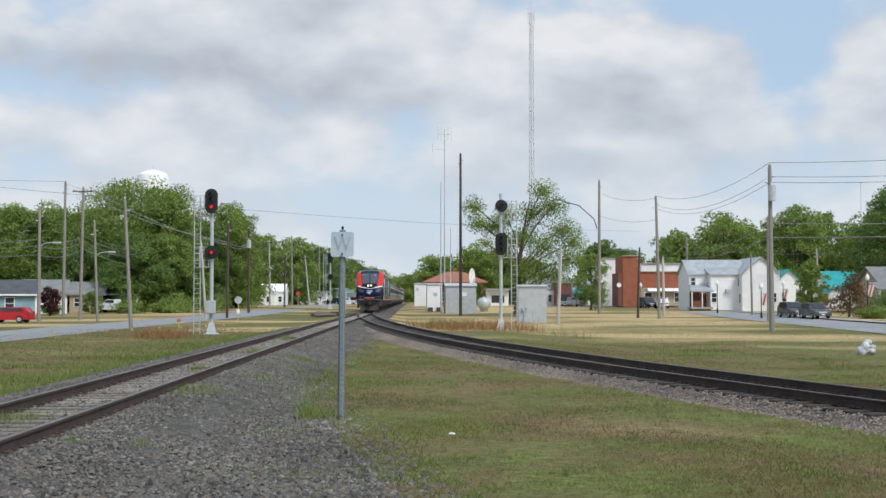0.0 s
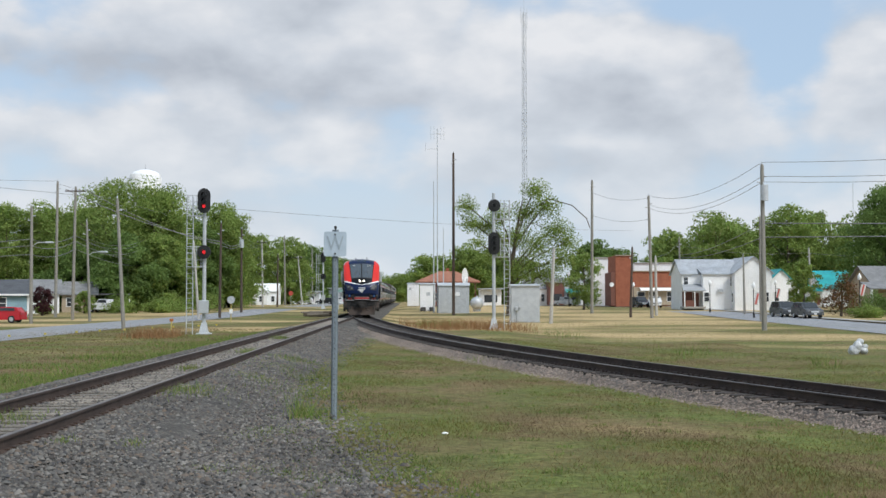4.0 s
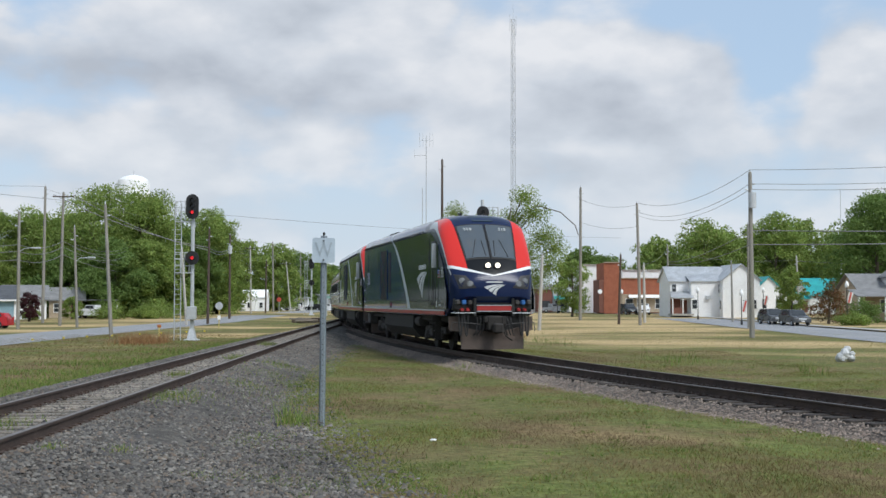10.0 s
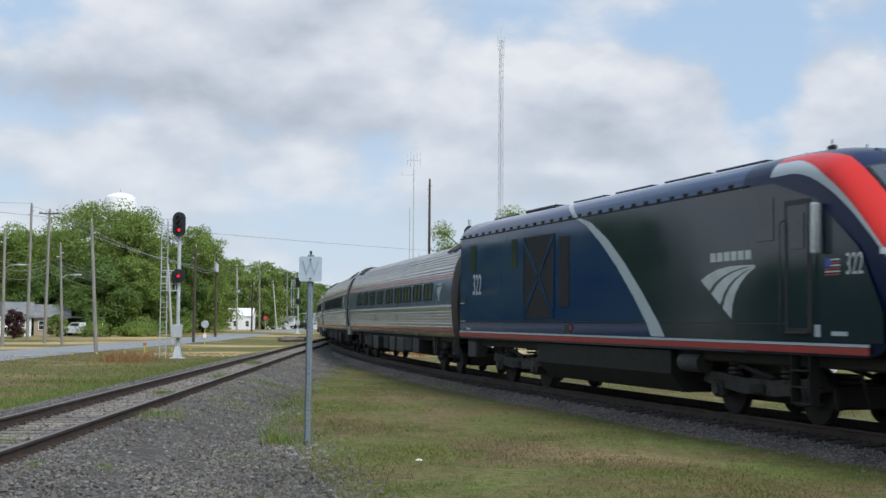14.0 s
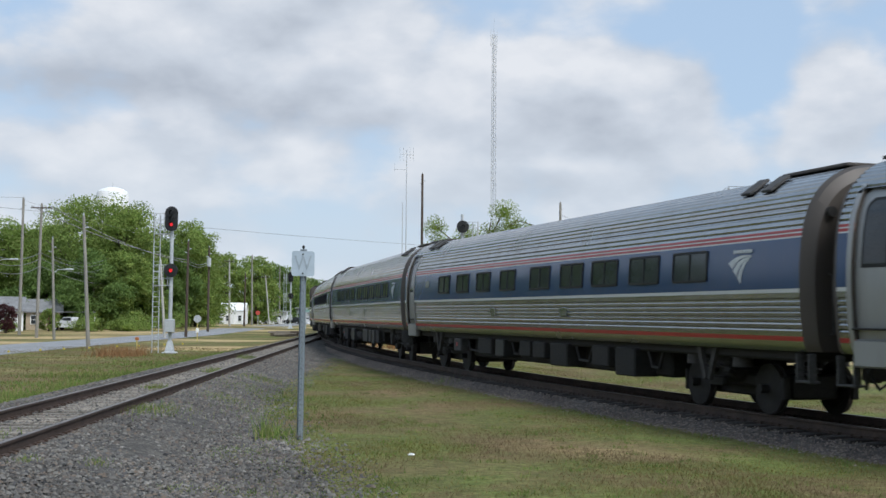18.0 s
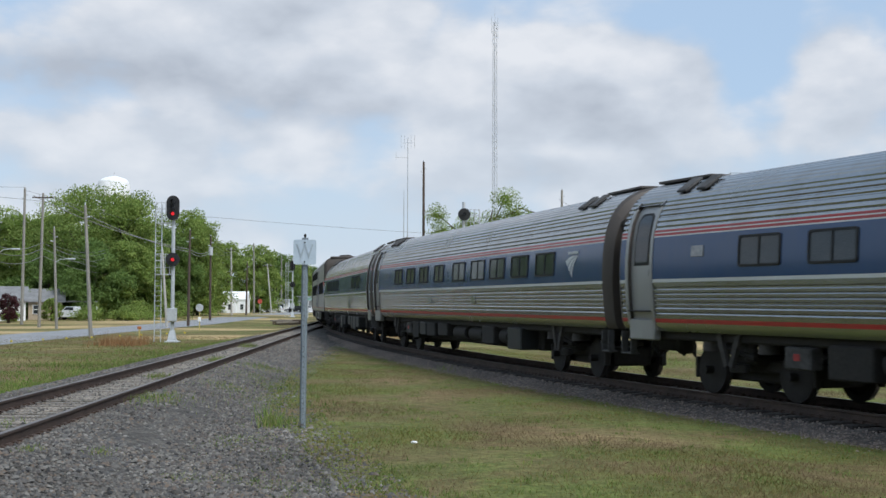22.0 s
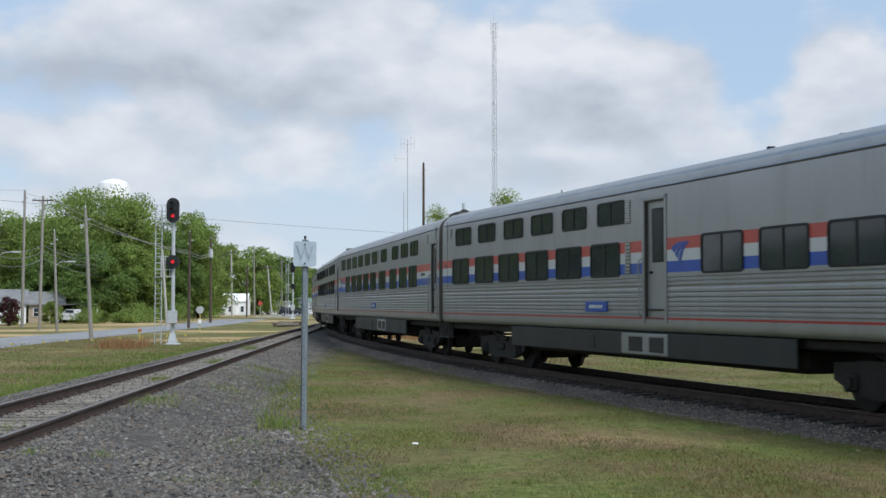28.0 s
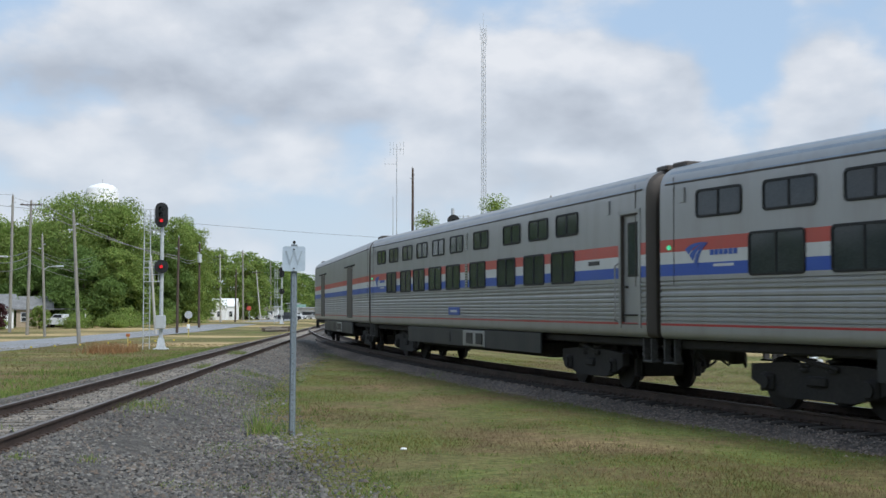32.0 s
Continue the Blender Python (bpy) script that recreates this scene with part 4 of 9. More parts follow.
def mast_signal(x, y, top, ladder_dx, heads, base_box, label):
    z = gz(x, y)
    t = thing("railway_signal", label, "railway signal", pose(x, y, z), group="railway colour-light signals")
    h = top - z
    part("mast", Geo().tube((0, 0, 0), (0, 0, h), 0.13, 0.11, 16), M["silver"], t)
    part("base", Geo().loft([[(a * k, b * k, zz) for a, b in ((-0.3, -0.3), (0.3, -0.3), (0.3, 0.3), (-0.3, 0.3))] for k, zz in ((1.5, -0.1), (1.5, 0.06), (0.9, 0.12), (0.5, 0.75))]), M["silver"], t, "flared silver base")
    if base_box:
        part("junction_box", Geo().box((0, -0.22, 1.75), (0.62, 0.36, 0.85), 0.04), M["silver"], t)
    la = part("ladder", Geo().tube((ladder_dx - 0.2, 0.1, 0), (ladder_dx - 0.2, 0.1, h - 0.5), 0.03, None, 8).tube((ladder_dx + 0.2, 0.1, 0), (ladder_dx + 0.2, 0.1, h - 0.5), 0.03, None, 8), M["galv"], t, "galvanised ladder")
    for k in range(int((h - 0.8) / 0.32)):
        part("rung", Geo().tube((ladder_dx - 0.2, 0.1, 0.4 + k * 0.32), (ladder_dx + 0.2, 0.1, 0.4 + k * 0.32), 0.014, None, 6), M["galv"], la)
    for hz, n, lit in heads:
        signal_head(t, 0 if n > 1 else 0.02, -0.32, hz - z, n, lit)
        part("bracket", Geo().box((0, -0.1, hz - z), (0.2, 0.3, 0.16), 0.03), M["galv"], t)
        # caged platform beside the head
        pz = hz - z - 0.95
        s = 1 if ladder_dx > 0 else -1
        p = part("platform", Geo().box((ladder_dx * 0.55, 0.15, pz), (abs(ladder_dx) * 1.2, 0.6, 0.05), 0.01), M["galv"], t)
        for zz in (0.45, 0.9, 1.3):
            part("rail_bar", Geo().pipe([(ladder_dx * 0.05, -0.15, pz + zz), (ladder_dx * 1.15, -0.15, pz + zz), (ladder_dx * 1.15, 0.45, pz + zz)], 0.022, 6), M["galv"], p)
        for q in (0.2, 0.5, 0.8, 1.15):
            part("rail_post", Geo().tube((ladder_dx * q, -0.15, pz), (ladder_dx * q, -0.15, pz + 1.35), 0.022, None, 6), M["galv"], p)
    return t


mast_signal(-13.1, 80.3, 8.6, -0.95, [(7.85, 3, 0), (4.55, 1, 0)], True, "silver mast signal with two red lights burning")
mast_signal(6.1, 88.1, 9.05, 0.95, [(8.15, 1, -1), (5.45, 3, -1)], False, "silver mast signal with dark lamps and a ladder")
mast_signal(-13.4, 196.9, 9.2, -0.9, [(8.0, 3, -1), (5.0, 1, -1)], True, "distant silver mast signal seen beside the track")


def lattice_tower(x, y, top):
    z = gz(x, y)
    t = thing("radio_tower", "tall galvanised lattice radio tower with a spread base", "radio tower", pose(x, y, z))
    h = top - z
    feet = [radians(a) for a in (90, 210, 330)]

    def leg(a, zz):
        r = 1.35 - (1.35 - 0.42) * min(zz / 9.2, 1) if zz < 9.2 else 0.42 - 0.14 * (zz - 9.2) / h
        return Vector((r * math.cos(a), r * math.sin(a), zz))

    levels = [0.0, 1.5, 3.0, 4.5, 6.0, 7.5, 9.2] + [9.2 + 0.9 * k for k in range(1, int((h - 9.2) / 0.9) + 1)]
    upper = Geo()
    for a in feet:
        part("leg", Geo().pipe([leg(a, q) for q in (0, 9.2, h * 0.6, levels[-1])], 0.036, 6), M["galv"], t)
    for i in range(len(levels) - 1):
        g = Geo()
        for k in range(3):
            a, b = feet[k], feet[(k + 1) % 3]
            if levels[i] < 14:
                for p0, p1 in ((leg(a, levels[i]), leg(b, levels[i + 1])), (leg(b, levels[i]), leg(a, levels[i + 1])), (leg(a, levels[i + 1]), leg(b, levels[i + 1]))):
                    part("brace", Geo().tube(p0, p1, 0.03 if levels[i] < 9 else 0.013, None, 3), M["galv"], t)
                continue
            thick = 0.011
            g.tube(leg(a, levels[i]), leg(b, levels[i + 1]), thick, None, 3)
            g.tube(leg(b, levels[i]), leg(a, levels[i + 1]), thick, None, 3)
            g.tube(leg(a, levels[i + 1]), leg(b, levels[i + 1]), thick, None, 3)
        upper.v, upper.f, upper.m = upper.v + g.v, upper.f + [tuple(q + len(upper.v) for q in f) for f in g.f], upper.m + g.m
    tagged(part("bracing", upper, M["galv"], t), kind="stuff")
    part("whip_antenna", Geo().tube((0, 0, h - 1.0), (0, 0, h + 1.6), 0.03, 0.012, 6), M["galv"], t)
    for dx, dz, l in ((0.45, -3.2, 3.0), (-0.45, -2.4, 2.4)):
        part("whip_antenna", Geo().tube((dx, 0, h + dz), (dx, 0, h + dz + l), 0.025, None, 6).tube((0, 0, h + dz + 0.3), (dx, 0, h + dz + 0.3), 0.02, None, 5), M["galv"], t)
    return t


lattice_tower(16.5, 175, 43.0)


def mast(x, y, top, cross, label):
    z = gz(x, y)
    t = thing("antenna_mast", label, "antenna", pose(x, y, z))
    h = top - z
    part("mast", Geo().tube((0, 0, 0), (0, 0, h * 0.55), 0.09, 0.07, 8).tube((0, 0, h * 0.55), (0, 0, h), 0.065, 0.05, 8), M["galv"], t)
    if cross:
        part("crossbar", Geo().tube((-0.9, 0, h - 0.7), (0.9, 0, h - 0.7), 0.03, None, 6), M["galv"], t)
        for k in (-0.9, -0.45, 0.45, 0.9):
            part("element", Geo().tube((k, 0, h - 1.5), (k, 0, h + 0.3), 0.022, None, 6), M["galv"], t)
        part("element", Geo().tube((-1.7, 0, h - 2.7), (-0.05, 0, h - 2.7), 0.02, None, 6).tube((-1.6, 0, h - 3.1), (-1.6, 0, h - 1.9), 0.018, None, 6), M["galv"], t)
    return t


mast(3.95, 166, 24.3, True, "thin pale antenna mast with a comb of elements")
mast(3.45, 166, 17.2, False, "thin pale antenna pole beside the huts")
mast(4.75, 166, 11.0, False, "short thick antenna pole beside the huts")
mast(78.0, 215, 22.0, False, "thin pale pole behind the street")

# ---- huts, tank and dish by the track ----
def hut(x0, x1, y, depth, top, label, mat="silver", slope=0.18):
    z = min(gz(x0, y), gz(x1, y)) - 0.05
    w, h = x1 - x0, top - z
    t = thing("equipment_hut", label, "equipment hut", pose((x0 + x1) / 2, y + depth / 2, z), group="signal equipment huts")
    body = part("body", Geo().box((0, 0, h / 2), (w, depth, h), 0.03), M[mat], t)
    n = max(int(w / 0.62), 2)
    for k in range(n + 1):
        part("seam", Geo().box((-w / 2 + w * k / n, -depth / 2 - 0.008, h / 2), (0.035, 0.03, h - 0.06)), M[mat], body, smooth=0)
    part("roof", Geo().prism([(-w / 2 - 0.12, -depth / 2 - 0.14, h - 0.02), (-w / 2 - 0.12, depth / 2 + 0.14, h - 0.02), (-w / 2 - 0.12, depth / 2 + 0.14, h + 0.05), (-w / 2 - 0.12, 0, h + slope), (-w / 2 - 0.12, -depth / 2 - 0.14, h + 0.05)], (w + 0.24, 0, 0)), M["galv"], t, smooth=0)
    part("plinth", Geo().box((0, 0, 0.02), (w + 0.1, depth + 0.1, 0.16), 0.02), M["concrete"], t)
    return t, w, depth, h


hb, w_, d_, h_ = hut(9.75, 12.4, 116.8, 2.4, 2.72, "silver metal equipment hut with a meter on its wall")
part("meter_box", Geo().box((-w_ / 2 + 0.45, -d_ / 2 - 0.1, 1.35), (0.3, 0.2, 0.42), 0.03), M["galv"], hb)
part("meter", Geo().tube((-w_ / 2 + 0.78, -d_ / 2 - 0.02, 1.55), (-w_ / 2 + 0.78, -d_ / 2 - 0.2, 1.55), 0.13, None, 14), M["galv"], hb)
part("conduit", Geo().pipe([(-w_ / 2 + 0.5, -d_ / 2 - 0.06, 0), (-w_ / 2 + 0.5, -d_ / 2 - 0.06, 1.2)], 0.04, 6), M["galv"], hb)
hc, w_, d_, h_ = hut(4.05, 8.05, 163.4, 3.0, 3.2, "grey-blue metal equipment hut with streaked walls", "galv", 0.42)
part("wall_vent", Geo().box((0.3, -d_ / 2 - 0.04, h_ - 1.1), (0.9, 0.08, 0.5), 0.02), M["white_paint"], hc)
part("door", Geo().box((-1.2, -d_ / 2 - 0.03, 1.2), (0.9, 0.06, 2.0), 0.01), M["silver"], hc)
hc, w_, d_, h_ = hut(1.72, 3.85, 176.3, 2.6, 3.55, "pale grey metal equipment cabinet with vertical seams", "white_paint")
part("placard", Geo().box((0.1, -d_ / 2 - 0.03, 2.5), (0.55, 0.03, 0.5), 0.01), M["galv"], hc)
for k in (-0.6, 0.6):
    part("battery_box", Geo().box((k, -d_ / 2 - 0.35, 0.35), (0.7, 0.5, 0.6), 0.03), M["steel_grey"], hc)
hc, w_, d_, h_ = hut(-0.1, 2.2, 243.0, 3.0, 4.4, "white metal equipment hut with a plain door", "white_paint")
part("door", Geo().box((0.1, -d_ / 2 - 0.03, 1.8), (1.0, 0.06, 3.0), 0.01), M["white"], hc)
part("wall_vent", Geo().box((-0.6, -d_ / 2 - 0.03, 3.4), (0.4, 0.05, 0.5), 0.01), M["galv"], hc)
tk = thing("propane_tank", "round-ended silver propane tank on short legs", "tank", pose(9.75, 175.5, gz(9.75, 175.5), 0, 0, 78))
part("vessel", Geo().loft([[(x, 0.86 * r * math.cos(a), 1.14 + 0.86 * r * math.sin(a)) for a in (2 * math.pi * i / 20 for i in range(20))] for x, r in ((-1.25, 0.1), (-1.18, 0.55), (-0.95, 0.9), (-0.7, 1), (0.7, 1), (0.95, 0.9), (1.18, 0.55), (1.25, 0.1))]), M["silver"], tk)
for k in (-0.6, 0.6):
    part("leg", Geo().box((k, 0, 0.2), (0.12, 0.9, 0.44), 0.02), M["galv"], tk)
part("valve_dome", Geo().tube((0, 0, 1.98), (0, 0, 2.18), 0.16, 0.13, 12), M["silver"], tk)
ds = thing("satellite_dish", "white satellite dish on a pole by the huts", "satellite dish", pose(7.95, 167.2, gz(7.95, 167.2)))
part("pole", Geo().tube((0, 0, 0), (0, 0, 4.6), 0.09, None, 10), M["galv"], ds)
part("reflector", Geo().loft([[(0.12 * q * q * 6 - 0.4, r * math.cos(a), 4.9 + r * math.sin(a)) for a in (2 * math.pi * i / 24 for i in range(24))] for r, q in ((0.02, 0), (0.35, 0.12), (0.7, 0.25), (1.15, 0.4))], caps=False), M["white_paint"], ds, m=pose(0, 0, 0, 0, 0, -24))
part("feed_arm", Geo().pipe([(0, 0, 4.0), (-0.5, -0.9, 4.3), (-0.4, -0.8, 4.9)], 0.03, 6), M["galv"], ds)

# ---- the whistle post and small trackside things ----
wp = thing("whistle_post", "galvanised post with a pale plate lettered W", "track sign", pose(-1.22, 20.6, gz(-1.22, 20.6), 0, 0.35, 0))
_h = 2.725 - gz(-1.22, 20.6)
post = Geo()
_sec = [(-0.052, 0.0), (-0.052, 0.012), (-0.026, 0.012), (-0.018, -0.034), (0.018, -0.034), (0.026, 0.012), (0.052, 0.012), (0.052, 0.0), (0.034, 0.0), (0.026, -0.046), (-0.026, -0.046), (-0.034, 0.0)]
post.loft([[(a, b, z) for a, b in _sec] for z in (-0.3, _h * 0.5, _h)])
part("post", post, surf("weathered_channel_steel", (0.25, 0.29, 0.32), (0.20, 0.235, 0.26), 3, 0.6, 0.2), wp, "galvanised channel post", smooth=0)
for k in range(30):
    part("bolt_hole", Geo().tube((0, -0.052, 0.15 + k * 0.085), (0, -0.044, 0.15 + k * 0.085), 0.007, None, 8), M["steel_grey"], wp)
pl = Geo()
_o = []
for cx, cy, a0 in ((0.152, 0.17, 0), (-0.152, 0.17, 90), (-0.152, -0.17, 180), (0.152, -0.17, 270)):
    _o += [(cx + 0.035 * math.cos(radians(a0 + q)), cy + 0.035 * math.sin(radians(a0 + q))) for q in (0, 30, 60, 90)]
pl.loft([[(p, y, _h - 0.24 + q) for p, q in _o] for y in (-0.075, -0.055)])
plate = part("plate", pl, surf("reflective_plate", (0.50, 0.58, 0.65), (0.44, 0.52, 0.59), 5, 0.5, fine=0.06), wp, "pale blue-grey rounded plate")
part("letter", text_mesh("W", 0.34, 0.80), None, plate, m=pose(0, -0.078, _h - 0.24, 90, 0, 0)).data.materials.append(surf("grey_letter", (0.40, 0.465, 0.52), None, 3, 0.6, fine=0.1))
for dz in (-0.16, 0.155):
    part("bolt", Geo().tube((0, -0.075, _h - 0.24 + dz), (0, -0.095, _h - 0.24 + dz), 0.014, None, 8), M["steel_dark"], plate)
part("finial", Geo().ball((0.0, -0.02, _h + 0.035), 0.03, 8, 5, squash=(0.8, 1.2, 1)).tube((0.0, -0.04, _h - 0.05), (0.0, -0.03, _h + 0.03), 0.012, None, 6), M["steel_dark"], wp)

sack = Geo()
rng = random.Random(7)
for c, r, sq in (((-0.14, 0, 0.20), 0.24, (1.0, 0.8, 0.9)), ((-0.02, -0.02, 0.36), 0.22, (0.9, 0.8, 1.05)), ((0.08, 0.0, 0.53), 0.15, (1, 0.9, 0.9)), ((0.24, 0.02, 0.2), 0.2, (0.9, 0.9, 1.0)), ((0.27, -0.03, 0.36), 0.13, (1, 0.9, 0.9))):
    o = len(sack.v)
    sack.ball(c, r, 14, 9, squash=sq)
    for i in range(o, len(sack.v)):
        p = Vector(sack.v[i])
        sack.v[i] = tuple(p + (p - Vector(c)).normalized() * 0.06 * noise.noise(p * 7))
solo("plastic_sack", sack, surf("dull_white_plastic", (0.62, 0.63, 0.63), (0.45, 0.46, 0.47), 5.0, 0.5, 0, 0.4, 14), "crumpled white plastic sack lying on the grass", "sack", pose(18.25, 50.0, gz(18.25, 50.0) - 0.04), smooth=12)
pb = Geo().ball((0, 0, 0.015), 0.045, 10, 6, squash=(1.2, 0.8, 0.5))
solo("pebble", pb, M["white_paint"], "small white scrap lying in the turf", "litter", pose(0.55, 18.4, gz(0.55, 18.4)))

lum = thing("tie_pile", "heap of old brown railway ties beside the track", "timber pile", pose(-10.6, 148, gz(-10.6, 148)))
rng = random.Random(5)
for k in range(16):
    lay = k // 6
    part("tie", Geo().box((rng.uniform(-0.6, 0.6), -2.6 + (k % 6) * 0.85 + rng.uniform(-0.15, 0.15), 0.12 + lay * 0.2), (2.6, 0.24, 0.19), 0.015, turn=Euler((0, rng.uniform(-0.03, 0.03), rng.uniform(-0.25, 0.25))).to_matrix()), M["bark"] if k % 3 else M["tie"], lum)
for x, y, label, hgt, face in ((-16.5, 87.3, "short yellow cable marker post with an orange cap", 0.75, "orange"), (-16.9, 119.3, "round white crossing sign on a yellow post", 2.4, "white")):
    mk = thing("marker_post", label, "marker post", pose(x, y, gz(x, y)))
    part("post", Geo().box((0, 0, hgt / 2), (0.09, 0.05, hgt), 0.01), surf("yellow_post", (0.60, 0.48, 0.16), None, 3, 0.7), mk)
    if face == "orange":
        part("cap", Geo().box((0, 0, hgt + 0.05), (0.26, 0.08, 0.2), 0.02), surf("orange_cap", (0.5, 0.16, 0.04), None, 3, 0.7), mk)
    else:
        part("disc", Geo().tube((0, -0.06, hgt - 0.25), (0, -0.04, hgt - 0.25), 0.36, None, 24), M["silver"], mk)
        part("plate", Geo().box((0, -0.05, hgt - 1.35), (0.3, 0.03, 0.42), 0.01), M["white_paint"], mk)
tape = [(-22.5 + k * 0.9, 52.0 - 0.15 * k + 0.12 * math.sin(k * 2.1)) for k in range(6)]
solo("plastic_tape", Geo().pipe([(x, y, gz(x, y) + 0.08 + 0.03 * math.sin(x * 5)) for x, y in tape], 0.05, 5), surf("orange_tape", (0.70, 0.16, 0.05), None, 3, 0.6), "orange plastic tape lying in the grass", "tape")
rng = random.Random(12)
for k in range(9):
    x, y = -21.0 + k * 0.85 + rng.uniform(-0.3, 0.3), 66 + k * 3.2
    fp = thing("survey_flag", "small yellow survey flag stuck in the verge", "survey flag", pose(x, y, gz(x, y)), group="yellow survey flags")
    part("wire_stem", Geo().tube((0, 0, 0), (0, 0, 0.4), 0.006, None, 4), M["wire"], fp)
    part("flag", Geo().box((0.06, 0, 0.36), (0.13, 0.006, 0.1)), surf("yellow_flag", (0.7, 0.55, 0.05), None, 3, 0.6) if k == 0 else bpy.data.materials["yellow_flag"], fp, smooth=0)

# ---- houses and shops ----
def wall_window(parent, x, y, z, w, h, mat="white_paint", n=(0, -1)):
    """A sash window on a wall that faces -y (n: outward)."""
    if n[0] == 0:
        c, s1, s2 = (x, y - 0.03, z), (w + 0.2, 0.08, h + 0.2), (w, 0.09, h)
    else:
        c, s1, s2 = (x + 0.03 * n[0], y, z), (0.08, w + 0.2, h + 0.2), (0.09, w, h)
    f = part("window", Geo().box(c, s1, 0.02), M[mat], parent)
    c2 = (c[0] + 0.02 * n[0], c[1] + 0.02 * n[1], c[2])
    part("pane", Geo().box(c2, s2, 0.01), M["window"], f)
    bar = (w, 0.11, 0.06) if n[0] == 0 else (0.11, w, 0.06)
    part("sash_bar", Geo().box(c2, bar, 0.005), M[mat], f)
    return f


def gable_block(t, x0, x1, y0, y1, eave, ridge, along, wall, roof, over=0.3):
    """Walls with a gable roof; along: the axis of the ridge, 'x' or 'y'. Local z from the ground."""
    w = Geo()
    cx, cy = (x0 + x1) / 2, (y0 + y1) / 2
    if along == "x":
        prof = [(y0, -0.3), (y1, -0.3), (y1, eave), (cy, ridge), (y0, eave)]
        w.loft([[(x, a, b) for a, b in prof] for x in (x0, x1)])
        for s, ya in ((-1, y0), (1, y1)):
            k = (ridge - eave) / (cy - y0)
            r = Geo().prism([(x0 - over, ya + s * over, eave - k * over), (x1 + over, ya + s * over, eave - k * over), (x1 + over, cy, ridge + 0.02), (x0 - over, cy, ridge + 0.02)], (0, 0, 0.12))
            part("roof", r, M[roof], t, smooth=0)
    else:
        prof = [(x0, -0.3), (x1, -0.3), (x1, eave), (cx, ridge), (x0, eave)]
        w.loft([[(a, y, b) for a, b in prof] for y in (y0, y1)])
        for s, xa in ((-1, x0), (1, x1)):
            k = (ridge - eave) / (cx - x0)
            r = Geo().prism([(xa + s * over, y0 - over, eave - k * over), (xa + s * over, y1 + over, eave - k * over), (cx, y1 + over, ridge + 0.02), (cx, y0 - over, ridge + 0.02)], (0, 0, 0.12))
            part("roof", r, M[roof], t, smooth=0)
    part("wall", w, M[wall], t, smooth=0)


def clapboards(t, x0, x1, y, z0, z1, wall, step=0.3):
    z = z0
    while z < z1:
        part("board", Geo().box(((x0 + x1) / 2, y - 0.012, z), (x1 - x0, 0.03, 0.035)), M[wall], t, smooth=0)
        z += step


# white two-storey house with a forward gable wing
wh = thing("white_house", "white clapboard two-storey house with a tin roof and porch", "house", pose(47, 182, 0.0))
gable_block(wh, -6.2, 2.2, 2.0, 9.5, 5.2, 7.3, "x", "white", "tin")
gable_block(wh, 0.8, 6.3, -1.6, 9.0, 5.3, 7.55, "y", "white", "tin")
part("wing", Geo().box((-1.3, 1.2, 2.45), (4.2, 1.7, 5.2), 0.02), M["white"], wh)
part("wing_roof", Geo().prism([(-3.65, 0.1, 5.0), (0.95, 0.1, 5.0), (0.95, 3.4, 6.35), (-3.65, 3.4, 5.95)], (0, 0, 0.12)), M["tin"], wh, smooth=0)
for x, z in ((-2.9, 1.7),):
    wall_window(wh, x, 0.32, z, 0.7, 1.3)
wall_window(wh, -5.6, 1.97, 4.1, 0.6, 1.1)
for y, z in ((0.2, 4.0), (-0.6, 1.6)):
    wall_window(wh, 0.77, y, z, 0.6, 1.3, n=(-1, 0))
wall_window(wh, 5.4, -1.63, 1.7, 0.7, 1.3)
part("porch_roof", Geo().prism([(-6.6, -0.9, 2.55), (-3.2, -0.9, 2.55), (-3.4, 2.0, 3.5), (-6.2, 2.0, 3.5)], (0, 0, 0.12)), M["tin"], wh, smooth=0)
part("porch_floor", Geo().box((-4.9, 0.6, 0.15), (3.2, 2.8, 0.3), 0.02), M["concrete"], wh)
for x in (-6.4, -4.9, -3.6):
    part("porch_post", Geo().box((x, -0.75, 1.45), (0.16, 0.16, 2.35), 0.02), M["white_paint"], wh)
part("porch_back_wall", Geo().box((-5.4, 1.93, 1.4), (1.5, 0.1, 2.2), 0.01), M["brick_dark"], wh)
part("porch_railing", Geo().box((-5.6, -0.75, 0.75), (1.5, 0.08, 0.9), 0.01), M["brick_dark"], wh)
part("front_door", Geo().box((-4.1, 1.94, 1.3), (0.9, 0.1, 2.0), 0.02), M["brick_dark"], wh)
part("air_conditioner", Geo().box((-0.9, 0.15, 2.7), (0.7, 0.5, 0.45), 0.03), M["galv"], wh)
clapboards(wh, -6.2, -3.4, 1.99, 0.5, 5.2, "white", 0.42), clapboards(wh, -3.4, 0.8, 0.345, 0.5, 5.0, "white", 0.42), clapboards(wh, 0.8, 6.3, -1.62, 0.5, 5.2, "white", 0.42)

